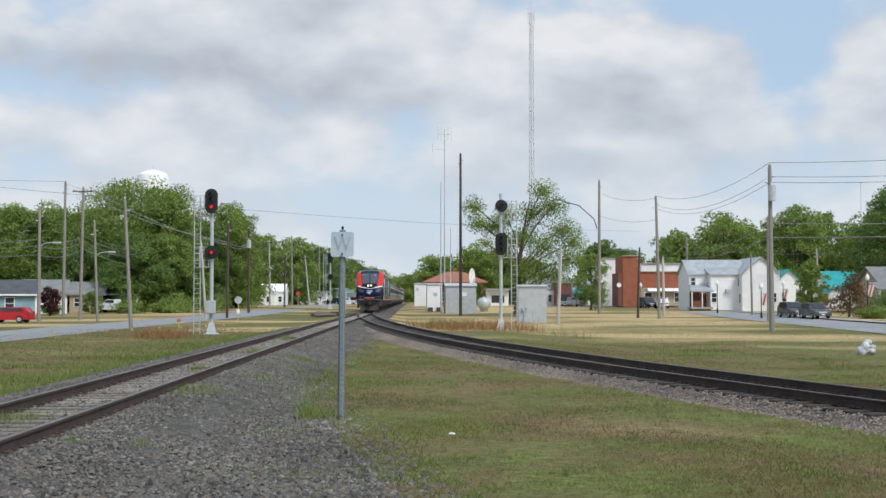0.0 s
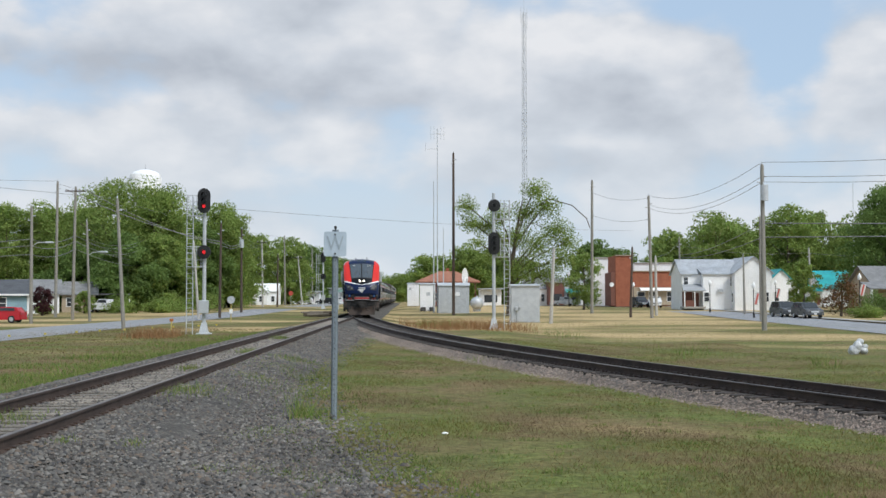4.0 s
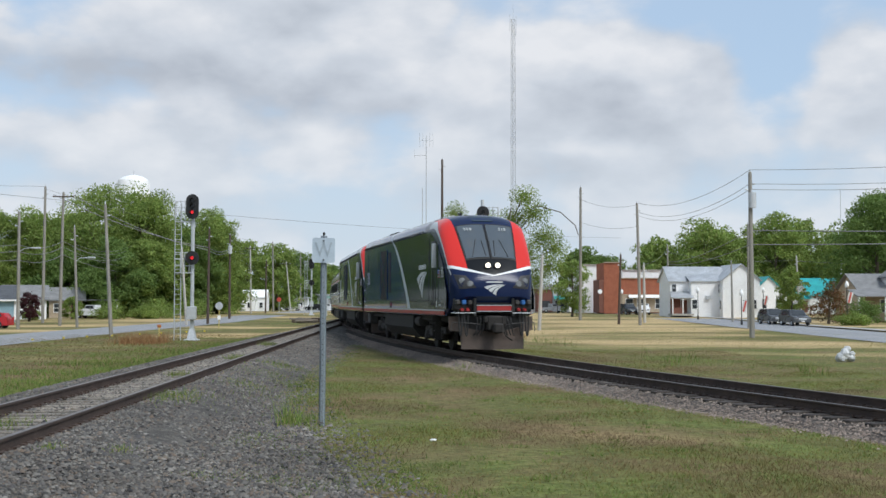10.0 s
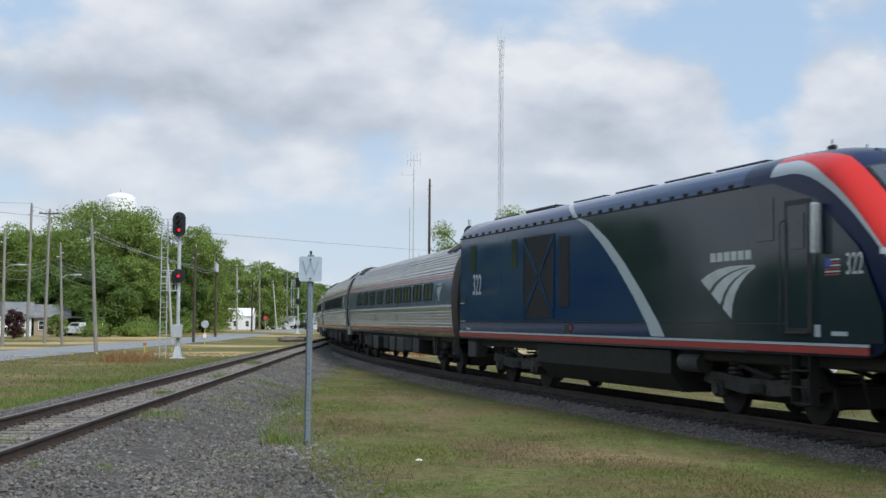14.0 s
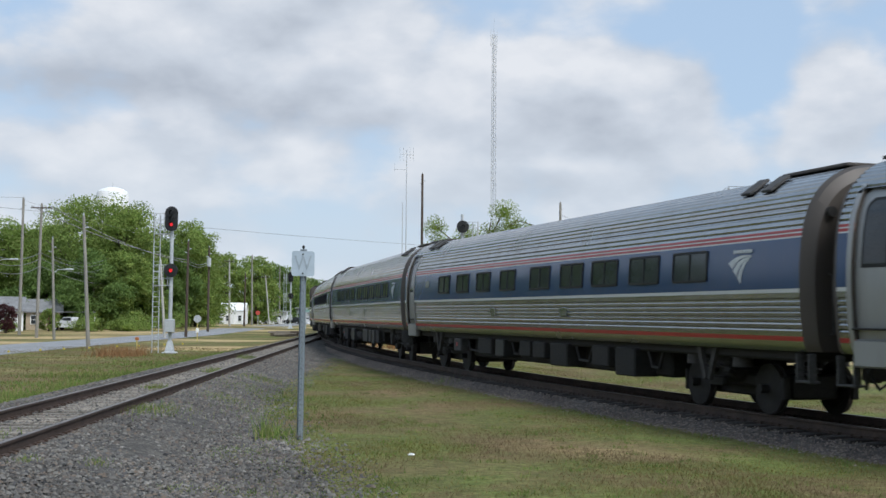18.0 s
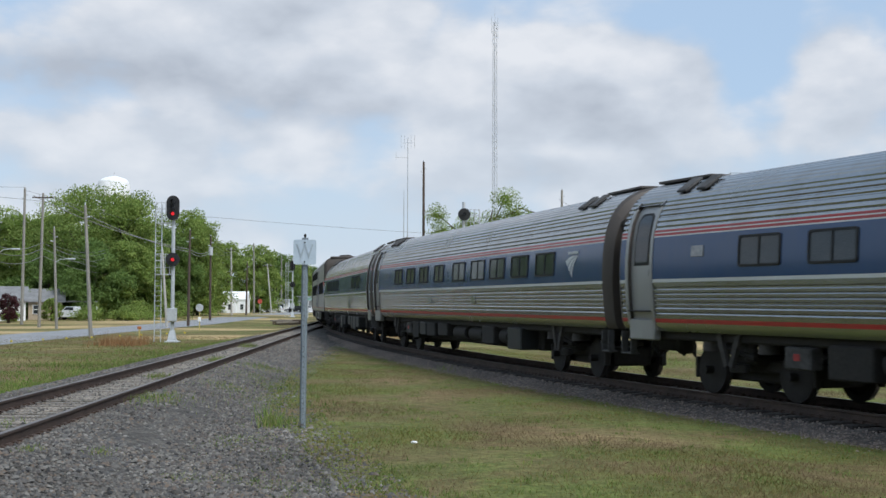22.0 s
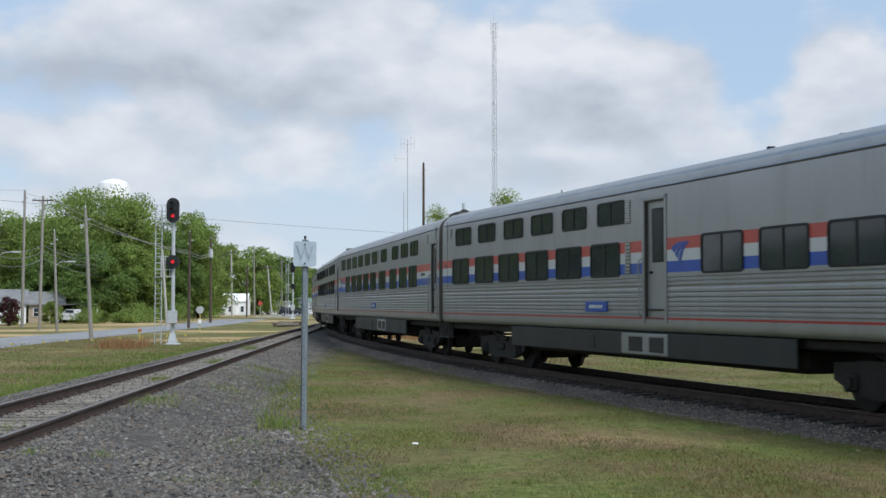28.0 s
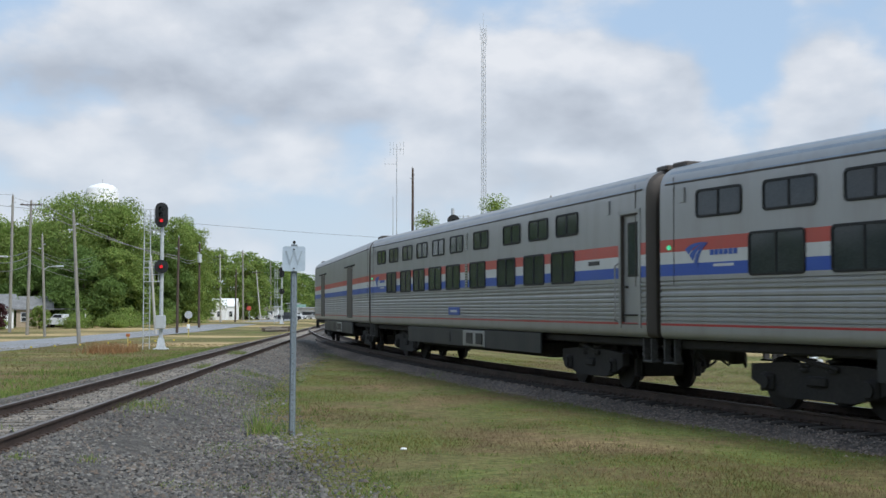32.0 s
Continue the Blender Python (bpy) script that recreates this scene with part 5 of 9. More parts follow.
# brick shops
br = thing("brick_shop", "red brick corner shop with a stepped parapet, tan base", "shop", pose(39.5, 216, 0.3))
part("wall", Geo().box((-1.9, 4, 4.2), (2.7, 8, 8.9), 0.03), M["brick_red"], br)
part("wall", Geo().box((3.6, 4, 2.9), (8.4, 8, 6.0), 0.03), M["brick_red"], br)
part("lower_wall", Geo().box((3.6, -0.05, 1.5), (8.4, 0.2, 3.0), 0.02), M["tan"], br)
part("side_wall", Geo().box((-3.6, 3.4, 2.8), (0.9, 6.6, 5.8), 0.02), M["brick_dark"], br)
for z, x0, x1 in ((8.7, -3.3, -0.5), (5.95, -0.6, 7.9), (3.05, -0.6, 7.9)):
    part("parapet_cap", Geo().box(((x0 + x1) / 2, -0.06, z), (x1 - x0, 0.3, 0.16), 0.02), M["tan"], br)
part("round_window", Geo().tube((-3.9, 0.02, 3.6), (-3.9, 0.12, 3.6), 0.4, None, 20), M["white_paint"], br)
for x in (1.2, 3.2, 6.4):
    wall_window(br, x, -0.14, 1.5, 1.2, 1.6)
part("awning", Geo().prism([(1.0, -1.1, 2.5), (6.6, -1.1, 2.5), (6.6, -0.15, 3.0), (1.0, -0.15, 3.0)], (0, 0, 0.08)), M["white_paint"], br, smooth=0)

wb = thing("white_block", "tall white-painted commercial block behind the brick shop", "building", pose(37, 228, 0.2))
part("wall", Geo().box((0, 5, 4.3), (6.2, 10, 8.8), 0.03), M["white_paint"], wb)
part("parapet_cap", Geo().box((0, 0, 8.75), (6.4, 0.4, 0.2), 0.02), M["concrete"], wb)
wb2 = thing("white_block", "low white commercial block with grey parapet", "building", pose(46.5, 228, 0.2))
part("wall", Geo().box((0, 5, 3.9), (9.6, 10, 7.9), 0.03), M["white_paint"], wb2)
part("parapet_cap", Geo().box((0, -0.02, 7.8), (9.8, 0.4, 0.2), 0.02), M["concrete"], wb2)
part("lower_roof", Geo().box((4.4, -1.2, 3.1), (7.0, 2.4, 0.3), 0.03), M["tin"], wb2)

sh = thing("shop_row", "row of small old shops with coloured awnings", "shops", pose(35.5, 246, 0.2))
for k, (w, hgt, mat) in enumerate(((3.0, 4.6, "brick_dark"), (3.2, 5.4, "galv"), (3.0, 4.9, "white_paint"), (3.2, 5.2, "blue_wall"))):
    x = -6.0 + k * 3.2
    part("wall", Geo().box((x, 4, hgt / 2), (w, 8, hgt), 0.03), M[mat], sh)
    part("shop_window", Geo().box((x, -0.06, 1.3), (w * 0.7, 0.12, 1.8), 0.02), M["window"], sh)
    part("cornice", Geo().box((x, -0.05, hgt - 0.1), (w, 0.3, 0.2), 0.03), M["concrete"], sh)
    if k % 2:
        part("awning", Geo().prism([(x - w * 0.45, -1.3, 2.4), (x + w * 0.45, -1.3, 2.4), (x + w * 0.45, -0.05, 3.1), (x - w * 0.45, -0.05, 3.1)], (0, 0, 0.07)), M["teal"] if k == 1 else M["blue_wall"], sh, smooth=0)

wl = thing("white_hall", "low white hall with a grey shingle roof", "building", pose(29.2, 250, 0.2))
gable_block(wl, -2.9, 2.9, 0, 12, 3.2, 5.4, "x", "white", "shingle", 0.2)
for x in (-2.0, 0.2, 2.0):
    wall_window(wl, x, -0.03, 1.4, 0.6, 1.4)
part("door", Geo().box((1.2, -0.05, 1.1), (0.9, 0.12, 2.1), 0.02), M["brick_dark"], wl)
for x, label in ((60.5, "white cottage with a bright teal metal roof"), (73.8, "white cottage with a teal metal roof in shade")):
    c = thing("cottage", label, "house", pose(x + 1.5, 206 if x < 70 else 216, 0.2), group="teal-roofed cottages")
    gable_block(c, -2.6, 3.4, 0, 9, 3.2, 6.1, "y" if x < 70 else "x", "white", "teal", 0.35)
    wall_window(c, -0.4, -0.03, 1.6, 0.7, 1.5), wall_window(c, 1.9, -0.03, 1.6, 0.7, 1.5)
    part("porch_roof", Geo().prism([(-5.0, -0.4, 2.5), (-2.5, -0.4, 2.5), (-2.5, 3.0, 3.6), (-5.0, 3.0, 3.6)], (0, 0, 0.1)), M["teal"], c, smooth=0)
    part("porch_wall", Geo().box((-3.7, 1.6, 1.2), (2.3, 2.8, 2.6), 0.02), M["white"], c)
    part("door", Geo().box((-3.4, 0.15, 1.1), (0.9, 0.12, 2.0), 0.02), M["brick_dark"], c)

ph = thing("porch_house", "grey-roofed bungalow with a deep shaded porch", "house", pose(60.5, 150, -0.1))
gable_block(ph, -2.6, 9, 2, 12, 3.1, 5.6, "x", "tan", "shingle", 0.5)
part("porch_roof", Geo().prism([(-4.6, -1.2, 2.7), (9, -1.2, 2.7), (9, 2.1, 3.5), (-4.6, 2.1, 3.5)], (0, 0, 0.14)), M["shingle"], ph, smooth=0)
part("dormer", Geo().prism([(1.0, 2.6, 4.0), (4.6, 2.6, 4.0), (4.6, 2.6, 5.4), (2.8, 2.6, 6.6), (1.0, 2.6, 5.4)], (0, 3, 0)), M["white"], ph, smooth=0)
part("dormer_roof", Geo().prism([(0.6, 2.2, 5.3), (2.8, 2.2, 6.9), (5.0, 2.2, 5.3), (5.0, 2.2, 5.1), (2.8, 2.2, 6.65), (0.6, 2.2, 5.1)], (0, 3.4, 0)), M["shingle"], ph, smooth=0)
for x in (-4.3, -1.0, 2.4, 5.8):
    part("porch_post", Geo().box((x, -1.0, 1.3), (0.24, 0.24, 2.9), 0.02), M["white_paint"], ph)
wall_window(ph, 0.0, 1.97, 1.6, 1.0, 1.5), wall_window(ph, 4.0, 1.97, 1.6, 1.0, 1.5)
part("front_door", Geo().box((2.0, 1.94, 1.1), (0.95, 0.1, 2.1), 0.02), M["brick_dark"], ph)

dp = thing("depot", "old railway depot with a wide terracotta hip roof", "building", pose(7.4, 230, 0.1))
part("wall", Geo().box((0, 3, 2.2), (7.4, 6, 4.6), 0.03), M["brick_dark"], dp)
hip = Geo()
hip.loft([[(-a, -b + 3, z), (a, -b + 3, z), (a, b + 3, z), (-a, b + 3, z)] for a, b, z in ((6.0, 4.6, 4.35), (6.0, 4.6, 4.55), (1.5, 0.5, 6.5))])
part("roof", hip, M["terracotta"], dp, smooth=0)
part("chimney", Geo().box((0.0, 3, 6.6), (0.6, 0.6, 0.9), 0.03), M["brick_red"], dp)
for x in (-2.4, 0, 2.4):
    wall_window(dp, x, -0.03, 1.7, 0.9, 1.4)
for x in (-5.0, 5.0):
    part("roof_post", Geo().box((x, -1.2, 2.1), (0.16, 0.16, 4.5), 0.02), M["brick_dark"], dp)

bh = thing("blue_house", "pale blue bungalow with a dark shingle roof", "house", pose(-52.63, 147.65, -0.35, 0, 0, 18))
gable_block(bh, -9, 7.6, 0, 9, 2.5, 4.1, "x", "blue_wall", "slate_roof", 0.5)
part("fascia", Geo().box((-0.7, -0.5, 2.36), (17.4, 0.08, 0.2), 0.01), M["white_paint"], bh)
wall_window(bh, 4.6, -0.03, 1.35, 0.95, 1.3), wall_window(bh, -2.0, -0.03, 1.35, 1.2, 1.3)
part("front_door", Geo().box((1.2, -0.06, 1.05), (0.95, 0.1, 2.05), 0.02), M["white_paint"], bh)
part("corner_board", Geo().box((7.52, -0.03, 1.2), (0.14, 0.08, 2.4), 0.01), M["white_paint"], bh)
wc = thing("white_cottage", "white cottage with a grey shingle roof behind a shrub", "house", pose(-48.6, 165, -0.3, 0, 0, 17))
gable_block(wc, -2.6, 2.6, 0, 7, 2.6, 4.3, "x", "white", "shingle", 0.4)
wall_window(wc, 0.6, -0.03, 1.4, 0.8, 1.2)
tn = thing("tan_house", "low tan bungalow with a pale shingle roof and dark porch", "house", pose(-44.6, 172, -0.3, 0, 0, 15))
gable_block(tn, -2.8, 1.6, 0, 8, 2.5, 4.1, "x", "tan", "shingle", 0.45)
wall_window(tn, -1.7, -0.03, 1.35, 0.9, 1.1)
part("front_door", Geo().box((0.5, -0.05, 1.05), (0.9, 0.1, 2.05), 0.02), M["brick_dark"], tn)
part("carport_roof", Geo().box((4.0, 3.4, 2.45), (4.8, 6, 0.2), 0.03), M["shingle"], tn)
part("carport_wall", Geo().box((4.0, 6.3, 1.2), (4.6, 0.15, 2.4), 0.02), M["brick_dark"], tn)
for y in (0.6, 6.2):
    part("carport_post", Geo().box((6.2, y, 1.1), (0.14, 0.14, 2.5), 0.02), M["white_paint"], tn)
whl = thing("white_cottage", "small bright white cottage with two front gables", "house", pose(-33.2, 290, 0.0))
gable_block(whl, -3.0, 2.8, 0, 8, 3.2, 4.9, "x", "white", "white", 0.25)
gable_block(whl, -2.2, 0.6, -1.4, 2, 2.9, 4.5, "y", "white", "white", 0.25)
wall_window(whl, -0.8, -1.43, 1.4, 0.7, 1.2), wall_window(whl, 1.8, -0.03, 1.4, 0.7, 1.2)
for x, y, w, h, label, mat in ((-27, 330, 7, 3.2, "far white roadside shop with a flat canopy", "white_paint"), (-16, 350, 8, 3.0, "far pale roadside building by the crossing", "white_paint"), (-20.5, 345, 3, 4.2, "far grey shed beside the road", "galv"), (17.5, 262, 4.5, 3.4, "small far white shed behind the depot", "white_paint")):
    s = thing("roadside_building", label, "building", pose(x, y, 0))
    part("wall", Geo().box((0, 3, h / 2), (w, 6, h), 0.03), M[mat], s)
    part("roof", Geo().box((0, 2.5, h + 0.1), (w + 0.8, 7.4, 0.25), 0.03), M["tin"], s)
    part("shop_window", Geo().box((0, -0.04, h * 0.42), (w * 0.6, 0.1, h * 0.45), 0.02), M["window"], s)
ss = thing("street_sign", "green overhead street-name sign on a post", "road sign", pose(-7.4 - 3.2, 190, -0.2))
part("post", Geo().tube((0, 0, 0), (0, 0, 3.2), 0.06, None, 8), M["galv"], ss)
part("panel", Geo().box((0.4, -0.06, 2.9), (1.9, 0.05, 0.42), 0.01), surf("pale_green_panel", (0.30, 0.48, 0.44), None, 3, 0.5), ss)
st = thing("stop_sign", "red octagonal road sign on a thin post", "road sign", pose(-24.6, 262, 0))
part("post", Geo().tube((0, 0, 0), (0, 0, 2.6), 0.05, None, 8), M["galv"], st)
part("plate", Geo().tube((0, -0.05, 2.6), (0, -0.09, 2.6), 0.5, None, 8), M["coral"], st)

# water tower over the trees
wt = thing("water_tower", "white water tower tank standing above the trees", "water tower", pose(-88.5, 420, 0))
part("tank", Geo().loft([[(r * math.cos(a), r * math.sin(a), z) for a in (2 * math.pi * i / 32 for i in range(32))] for r, z in ((1.2, 26), (3.8, 29.0), (5.2, 32), (5.4, 35), (5.4, 41.8), (5.0, 43.2), (3.6, 44.2), (1.6, 44.8), (0.4, 45.0))]), M["white_paint"], wt)
part("catwalk", Geo().loft([[(r * math.cos(a), r * math.sin(a), z) for a in (2 * math.pi * i / 32 for i in range(32))] for r, z in ((5.4, 34.6), (5.75, 34.6), (5.75, 34.85), (5.4, 34.85))], caps=False), M["galv"], wt)
part("finial", Geo().tube((0, 0, 44.8), (0, 0, 46.4), 0.15, 0.08, 8), M["galv"], wt)
part("riser", Geo().tube((0, 0, 0), (0, 0, 27), 1.2, None, 20), M["white_paint"], wt)
for a in range(6):
    c, s = math.cos(a * math.pi / 3), math.sin(a * math.pi / 3)
    part("leg", Geo().tube((c * 6.0, s * 6.0, 0), (c * 4.7, s * 4.7, 33), 0.3, 0.25, 10), M["white_paint"], wt)

# ---- street lamps and parked cars ----
def street_lamp(x, y, h, flag):
    z = gz(x, y) + 0.02
    t = thing("street_lamp", "black street lamp with a white acorn globe" + (" and a banner" if flag else ""), "street lamp", pose(x, y, z), group="street lamps on the main street")
    part("post", Geo().tube((0, 0, 0), (0, 0, 0.6), 0.14, 0.1, 12).tube((0, 0, 0.6), (0, 0, h - 0.75), 0.06, 0.045, 10), M["black"], t)
    part("globe", Geo().loft([[(r * math.cos(a), r * math.sin(a), h - 0.75 + q) for a in (2 * math.pi * i / 14 for i in range(14))] for r, q in ((0.12, 0), (0.22, 0.15), (0.24, 0.32), (0.16, 0.55), (0.06, 0.7), (0.02, 0.8))]), M["white_paint"], t)
    if flag:
        b = part("banner", Geo().box((0.35, 0, h - 1.9), (0.55, 0.03, 1.3), 0.01, turn=Euler((0, 0.25, 0)).to_matrix()), M["white_stripe"], t, "small red and white banner")
        part("banner_stripe", Geo().box((0.35, -0.02, h - 1.9), (0.2, 0.03, 1.25), 0.005, turn=Euler((0, 0.25, 0)).to_matrix()), M["coral"], b, smooth=0)
        part("banner_arm", Geo().tube((0, 0, h - 1.25), (0.65, 0, h - 1.2), 0.02, None, 6), M["black"], t)


street_lamp(40.6, 166, 4.4, False), street_lamp(38.4, 137, 4.0, True), street_lamp(51.4, 140, 5.0, True), street_lamp(52.2, 175, 4.4, True), street_lamp(37.4, 205, 4.2, False), street_lamp(29.4, 226, 6.4, False)


def car(name, label, category, x, y, heading, L, W, H, paint_mat, kind):
    """A parked road car: x forward in its own space. kind: suv, hatch or pickup."""
    t = thing(name, label, category, pose(x, y, gz(x, y) + 0.03, 0, 0, heading), group="cars in the town")
    hl, hw = L / 2, W / 2
    if kind == "pickup":
        top = [(-hl, 0.62), (-hl, 1.02), (-0.55, 1.04), (-0.5, H), (0.75, H), (1.45, 1.1), (hl - 0.1, 0.98), (hl, 0.8), (hl, 0.42), (-hl, 0.42)]
    elif kind == "hatch":
        top = [(-hl, 0.45), (-hl + 0.05, 0.9), (-hl + 0.45, H * 0.96), (-hl + 1.2, H), (0.45, H * 0.98), (1.15, 0.98), (hl - 0.25, 0.82), (hl, 0.6), (hl, 0.3), (-hl, 0.3)]
    else:
        top = [(-hl, 0.5), (-hl + 0.02, 1.05), (-hl + 0.3, H * 0.97), (-hl + 1.0, H), (0.5, H * 0.98), (1.2, 1.12), (hl - 0.2, 0.98), (hl, 0.75), (hl, 0.36), (-hl, 0.36)]
    body = Geo()
    rings = []
    for k, ins, sq in ((-1, 0.12, 0.9), (-0.92, 0.0, 1.0), (0.92, 0.0, 1.0), (1, 0.12, 0.9)):
        rings.append([(px * (1 - ins * 0.04), k * hw * (0.82 if pz > 1.15 else 1.0), pz - ins * 0.2) for px, pz in top])
    body.loft(rings)
    part("body", body, paint_mat, t, smooth=30)
    glass = M["window"]
    roof_z = H - 0.1
    fx, rx = (0.45, -hl + 0.55) if kind != "pickup" else (0.72, -0.42)
    for s in (-1, 1):
        ya = s * hw * 0.86
        part("side_window", Geo().prism([(rx, ya, 1.12), (fx + 0.5, ya, 1.12), (fx, ya * 0.97, roof_z), (rx + 0.12, ya * 0.97, roof_z)], (0, s * 0.08, 0)), glass, t, smooth=0)
        for wx in (-hl + 0.85, hl - 0.85):
            wl2 = part("wheel", Geo().tube((wx, s * (hw - 0.2), 0.33), (wx, s * (hw + 0.01), 0.33), 0.34, None, 20), M["rubber"], t)
            part("rim", Geo().tube((wx, s * (hw - 0.02), 0.33), (wx, s * (hw + 0.025), 0.33), 0.21, 0.19, 14), M["galv"], wl2)
        part("headlight", Geo().box((hl - 0.06, s * (hw - 0.28), 0.78), (0.14, 0.36, 0.18), 0.03), M["lamp_glass"], t)
        part("tail_light", Geo().box((-hl + 0.03, s * (hw - 0.14), 0.92), (0.1, 0.18, 0.34), 0.03), M["hose_red"], t)
        part("wing_mirror", Geo().box((1.0, s * (hw + 0.08), 1.1), (0.12, 0.2, 0.14), 0.03), paint_mat, t)
    wz = 1.12
    part("windscreen", Geo().prism([(1.17, -hw * 0.74, wz), (1.17, hw * 0.74, wz), (fx + 0.08, hw * 0.7, roof_z + 0.02), (fx + 0.08, -hw * 0.7, roof_z + 0.02)], (0.05, 0, 0.05)), glass, t, smooth=0)
    part("grille", Geo().box((hl - 0.02, 0, 0.72), (0.08, W * 0.45, 0.2), 0.02), M["galv"] if kind == "suv" else M["black"], t)
    part("bumper", Geo().box((hl - 0.02, 0, 0.46), (0.16, W * 0.92, 0.2), 0.04), paint_mat, t)
    part("number_bar", Geo().box((hl + 0.065, 0, 0.50), (0.02, 0.32, 0.12)), M["white_paint"], t, smooth=0)
    return t


CAR_GREY = paint("dark_grey_car_paint", (0.06, 0.065, 0.07), (0.10, 0.10, 0.10), 0.25, 0.2)
CAR_RED = paint("bright_red_car_paint", (0.48, 0.015, 0.02), (0.30, 0.02, 0.02), 0.22, 0.1)
CAR_WHITE = paint("white_car_paint", (0.70, 0.70, 0.70), (0.5, 0.5, 0.5), 0.25, 0.2)
CAR_SILVER = paint("silver_car_paint", (0.40, 0.41, 0.42), (0.3, 0.3, 0.3), 0.25, 0.2, 0.3)
CAR_BLACK = paint("black_car_paint", (0.02, 0.021, 0.024), (0.05, 0.05, 0.05), 0.2, 0.2)
car("suv", "dark grey sport utility parked on the main street", "car", 43.4, 134.0, -87, 4.7, 1.9, 1.75, CAR_GREY, "suv")
car("suv", "dark grey sport utility parked behind another", "car", 42.9, 140.5, -87, 4.6, 1.9, 1.8, CAR_GREY, "suv")
car("hatchback", "bright red hatchback parked on the roadside grass", "car", -37.9, 117.3, 176, 4.1, 1.75, 1.48, CAR_RED, "hatch")
car("pickup", "white pickup truck parked before the carport", "truck", -41.0, 170.5, 165, 5.4, 1.95, 1.8, CAR_WHITE, "pickup")
car("pickup", "silver pickup truck standing before the white hall", "truck", 30.6, 243, 20, 5.4, 1.95, 1.8, CAR_SILVER, "pickup")
car("suv", "black sport utility standing by the brick shop", "car", 38.6, 206, -80, 4.7, 1.9, 1.8, CAR_BLACK, "suv")
car("pickup", "white pickup truck standing by the brick shop", "truck", 40.6, 203, -100, 5.4, 1.95, 1.8, CAR_WHITE, "pickup")
for x, y, m2, k in ((-26.5, 318, CAR_WHITE, "suv"), (-21.5, 322, CAR_BLACK, "hatch"), (-18.0, 334, CAR_WHITE, "pickup"), (-13.5, 330, CAR_SILVER, "suv")):
    car("parked_car", "distant parked car beside the crossing road", "car", x, y, 170, 4.6, 1.85, 1.7, m2, k)
MOVING_CAR = car("suv", "dark sport utility driving along the cross street", "car", -63, 260, 0, 4.7, 1.9, 1.75, CAR_BLACK, "suv")

# ---- trees ----
def leaves(centres, count, size, rng, flat=0.75, inner=0.42, dome=0.8):
    """Leaf sprays round the shells of many clumps: centres are (x, y, z, rx, ry, rz)."""
    c = np.array(centres, float)
    w = c[:, 3] * c[:, 4] + c[:, 4] * c[:, 5]
    pick = rng.choice(len(c), count, p=w / w.sum())
    d = rng.normal(size=(count, 3))
    d /= np.linalg.norm(d, axis=1)[:, None]
    d[:, 2] = np.where(d[:, 2] < -dome, -d[:, 2] * 0.6, d[:, 2])
    r = rng.uniform(inner, 1.06, count) ** 0.7
    p = c[pick, :3] + d * c[pick, 3:] * r[:, None]
    n = d + rng.normal(scale=flat, size=(count, 3))
    n /= np.linalg.norm(n, axis=1)[:, None]
    a = np.cross(n, rng.normal(size=(count, 3)))
    a /= np.linalg.norm(a, axis=1)[:, None] + 1e-9
    b = np.cross(n, a)
    s = size * rng.uniform(0.55, 1.3, count)[:, None]
    v = np.stack([p + a * s, p + b * s * 0.6 + n * s * 0.15, p - a * s, p - b * s * 0.6 + n * s * 0.15], 1).reshape(-1, 3)
    return v, np.arange(count * 4).reshape(-1, 4)


def tree(x, y, h, w, mat="leaf", low=0.18, count=5200, size=0.34, seed=0, label="broad green deciduous tree in full leaf", clumps=44, sparse=1.0, name="tree"):
    """Trunk, limbs, and a crown of flattened leaf tiers grouped into boughs, with gaps between them."""
    rng = np.random.default_rng(seed * 7 + 11)
    z = gz(x, y)
    t = thing(name, label, "tree", pose(x, y, z))
    tr = max(0.14, h * 0.018)
    g = Geo()
    g.loft([[(rr * math.cos(a) + off, rr * math.sin(a), zz) for a in (2 * math.pi * i / 9 for i in range(9))] for rr, zz, off in ((tr * 1.5, -0.2, 0), (tr, h * 0.1, 0.05), (tr * 0.85, h * 0.4, 0.15), (tr * 0.5, h * 0.7, 0.05), (tr * 0.15, h * 0.93, 0.1))])
    cl = []
    for k in range(clumps):
        f = (k + 0.5) / clumps
        zz = h * (low + (0.93 - low) * f)
        prof = math.sin(math.pi * min(max((f * 0.84 + 0.16), 0), 1)) ** 0.55
        a, rad = k * 2.4 + rng.uniform(-0.6, 0.6), w / 2 * prof * rng.uniform(0.40, 0.98)
        rc = w * rng.uniform(0.12, 0.19) * sparse
        c = (rad * math.cos(a), rad * math.sin(a), zz)
        if k % 2 == 0:
            g.pipe([(0.1, 0, zz * 0.72), (c[0] * 0.55, c[1] * 0.55, zz * 0.86), (c[0] * 0.95, c[1] * 0.95, zz)], tr * 0.2, 5)
        # each bough breaks into tiers
        for q in range(5):
            d = rng.normal(size=3) * (1.0, 1.0, 0.75)
            d *= rng.uniform(0.35, 1.0) / np.linalg.norm(d)
            rs = rc * rng.uniform(0.48, 0.85)
            cl.append((c[0] + d[0] * rc, c[1] + d[1] * rc, c[2] + d[2] * rc, rs * 1.15, rs * 1.15, rs * 0.80))
    part("trunk", g, M["bark"], t)
    v, f = leaves(cl, count, size, rng, 0.65, 0.36, 0.65)
    v[:, 2] = np.maximum(v[:, 2], 0.02)
    part("crown", bulk("crown", v, f, M[mat]), None, t)
    return t


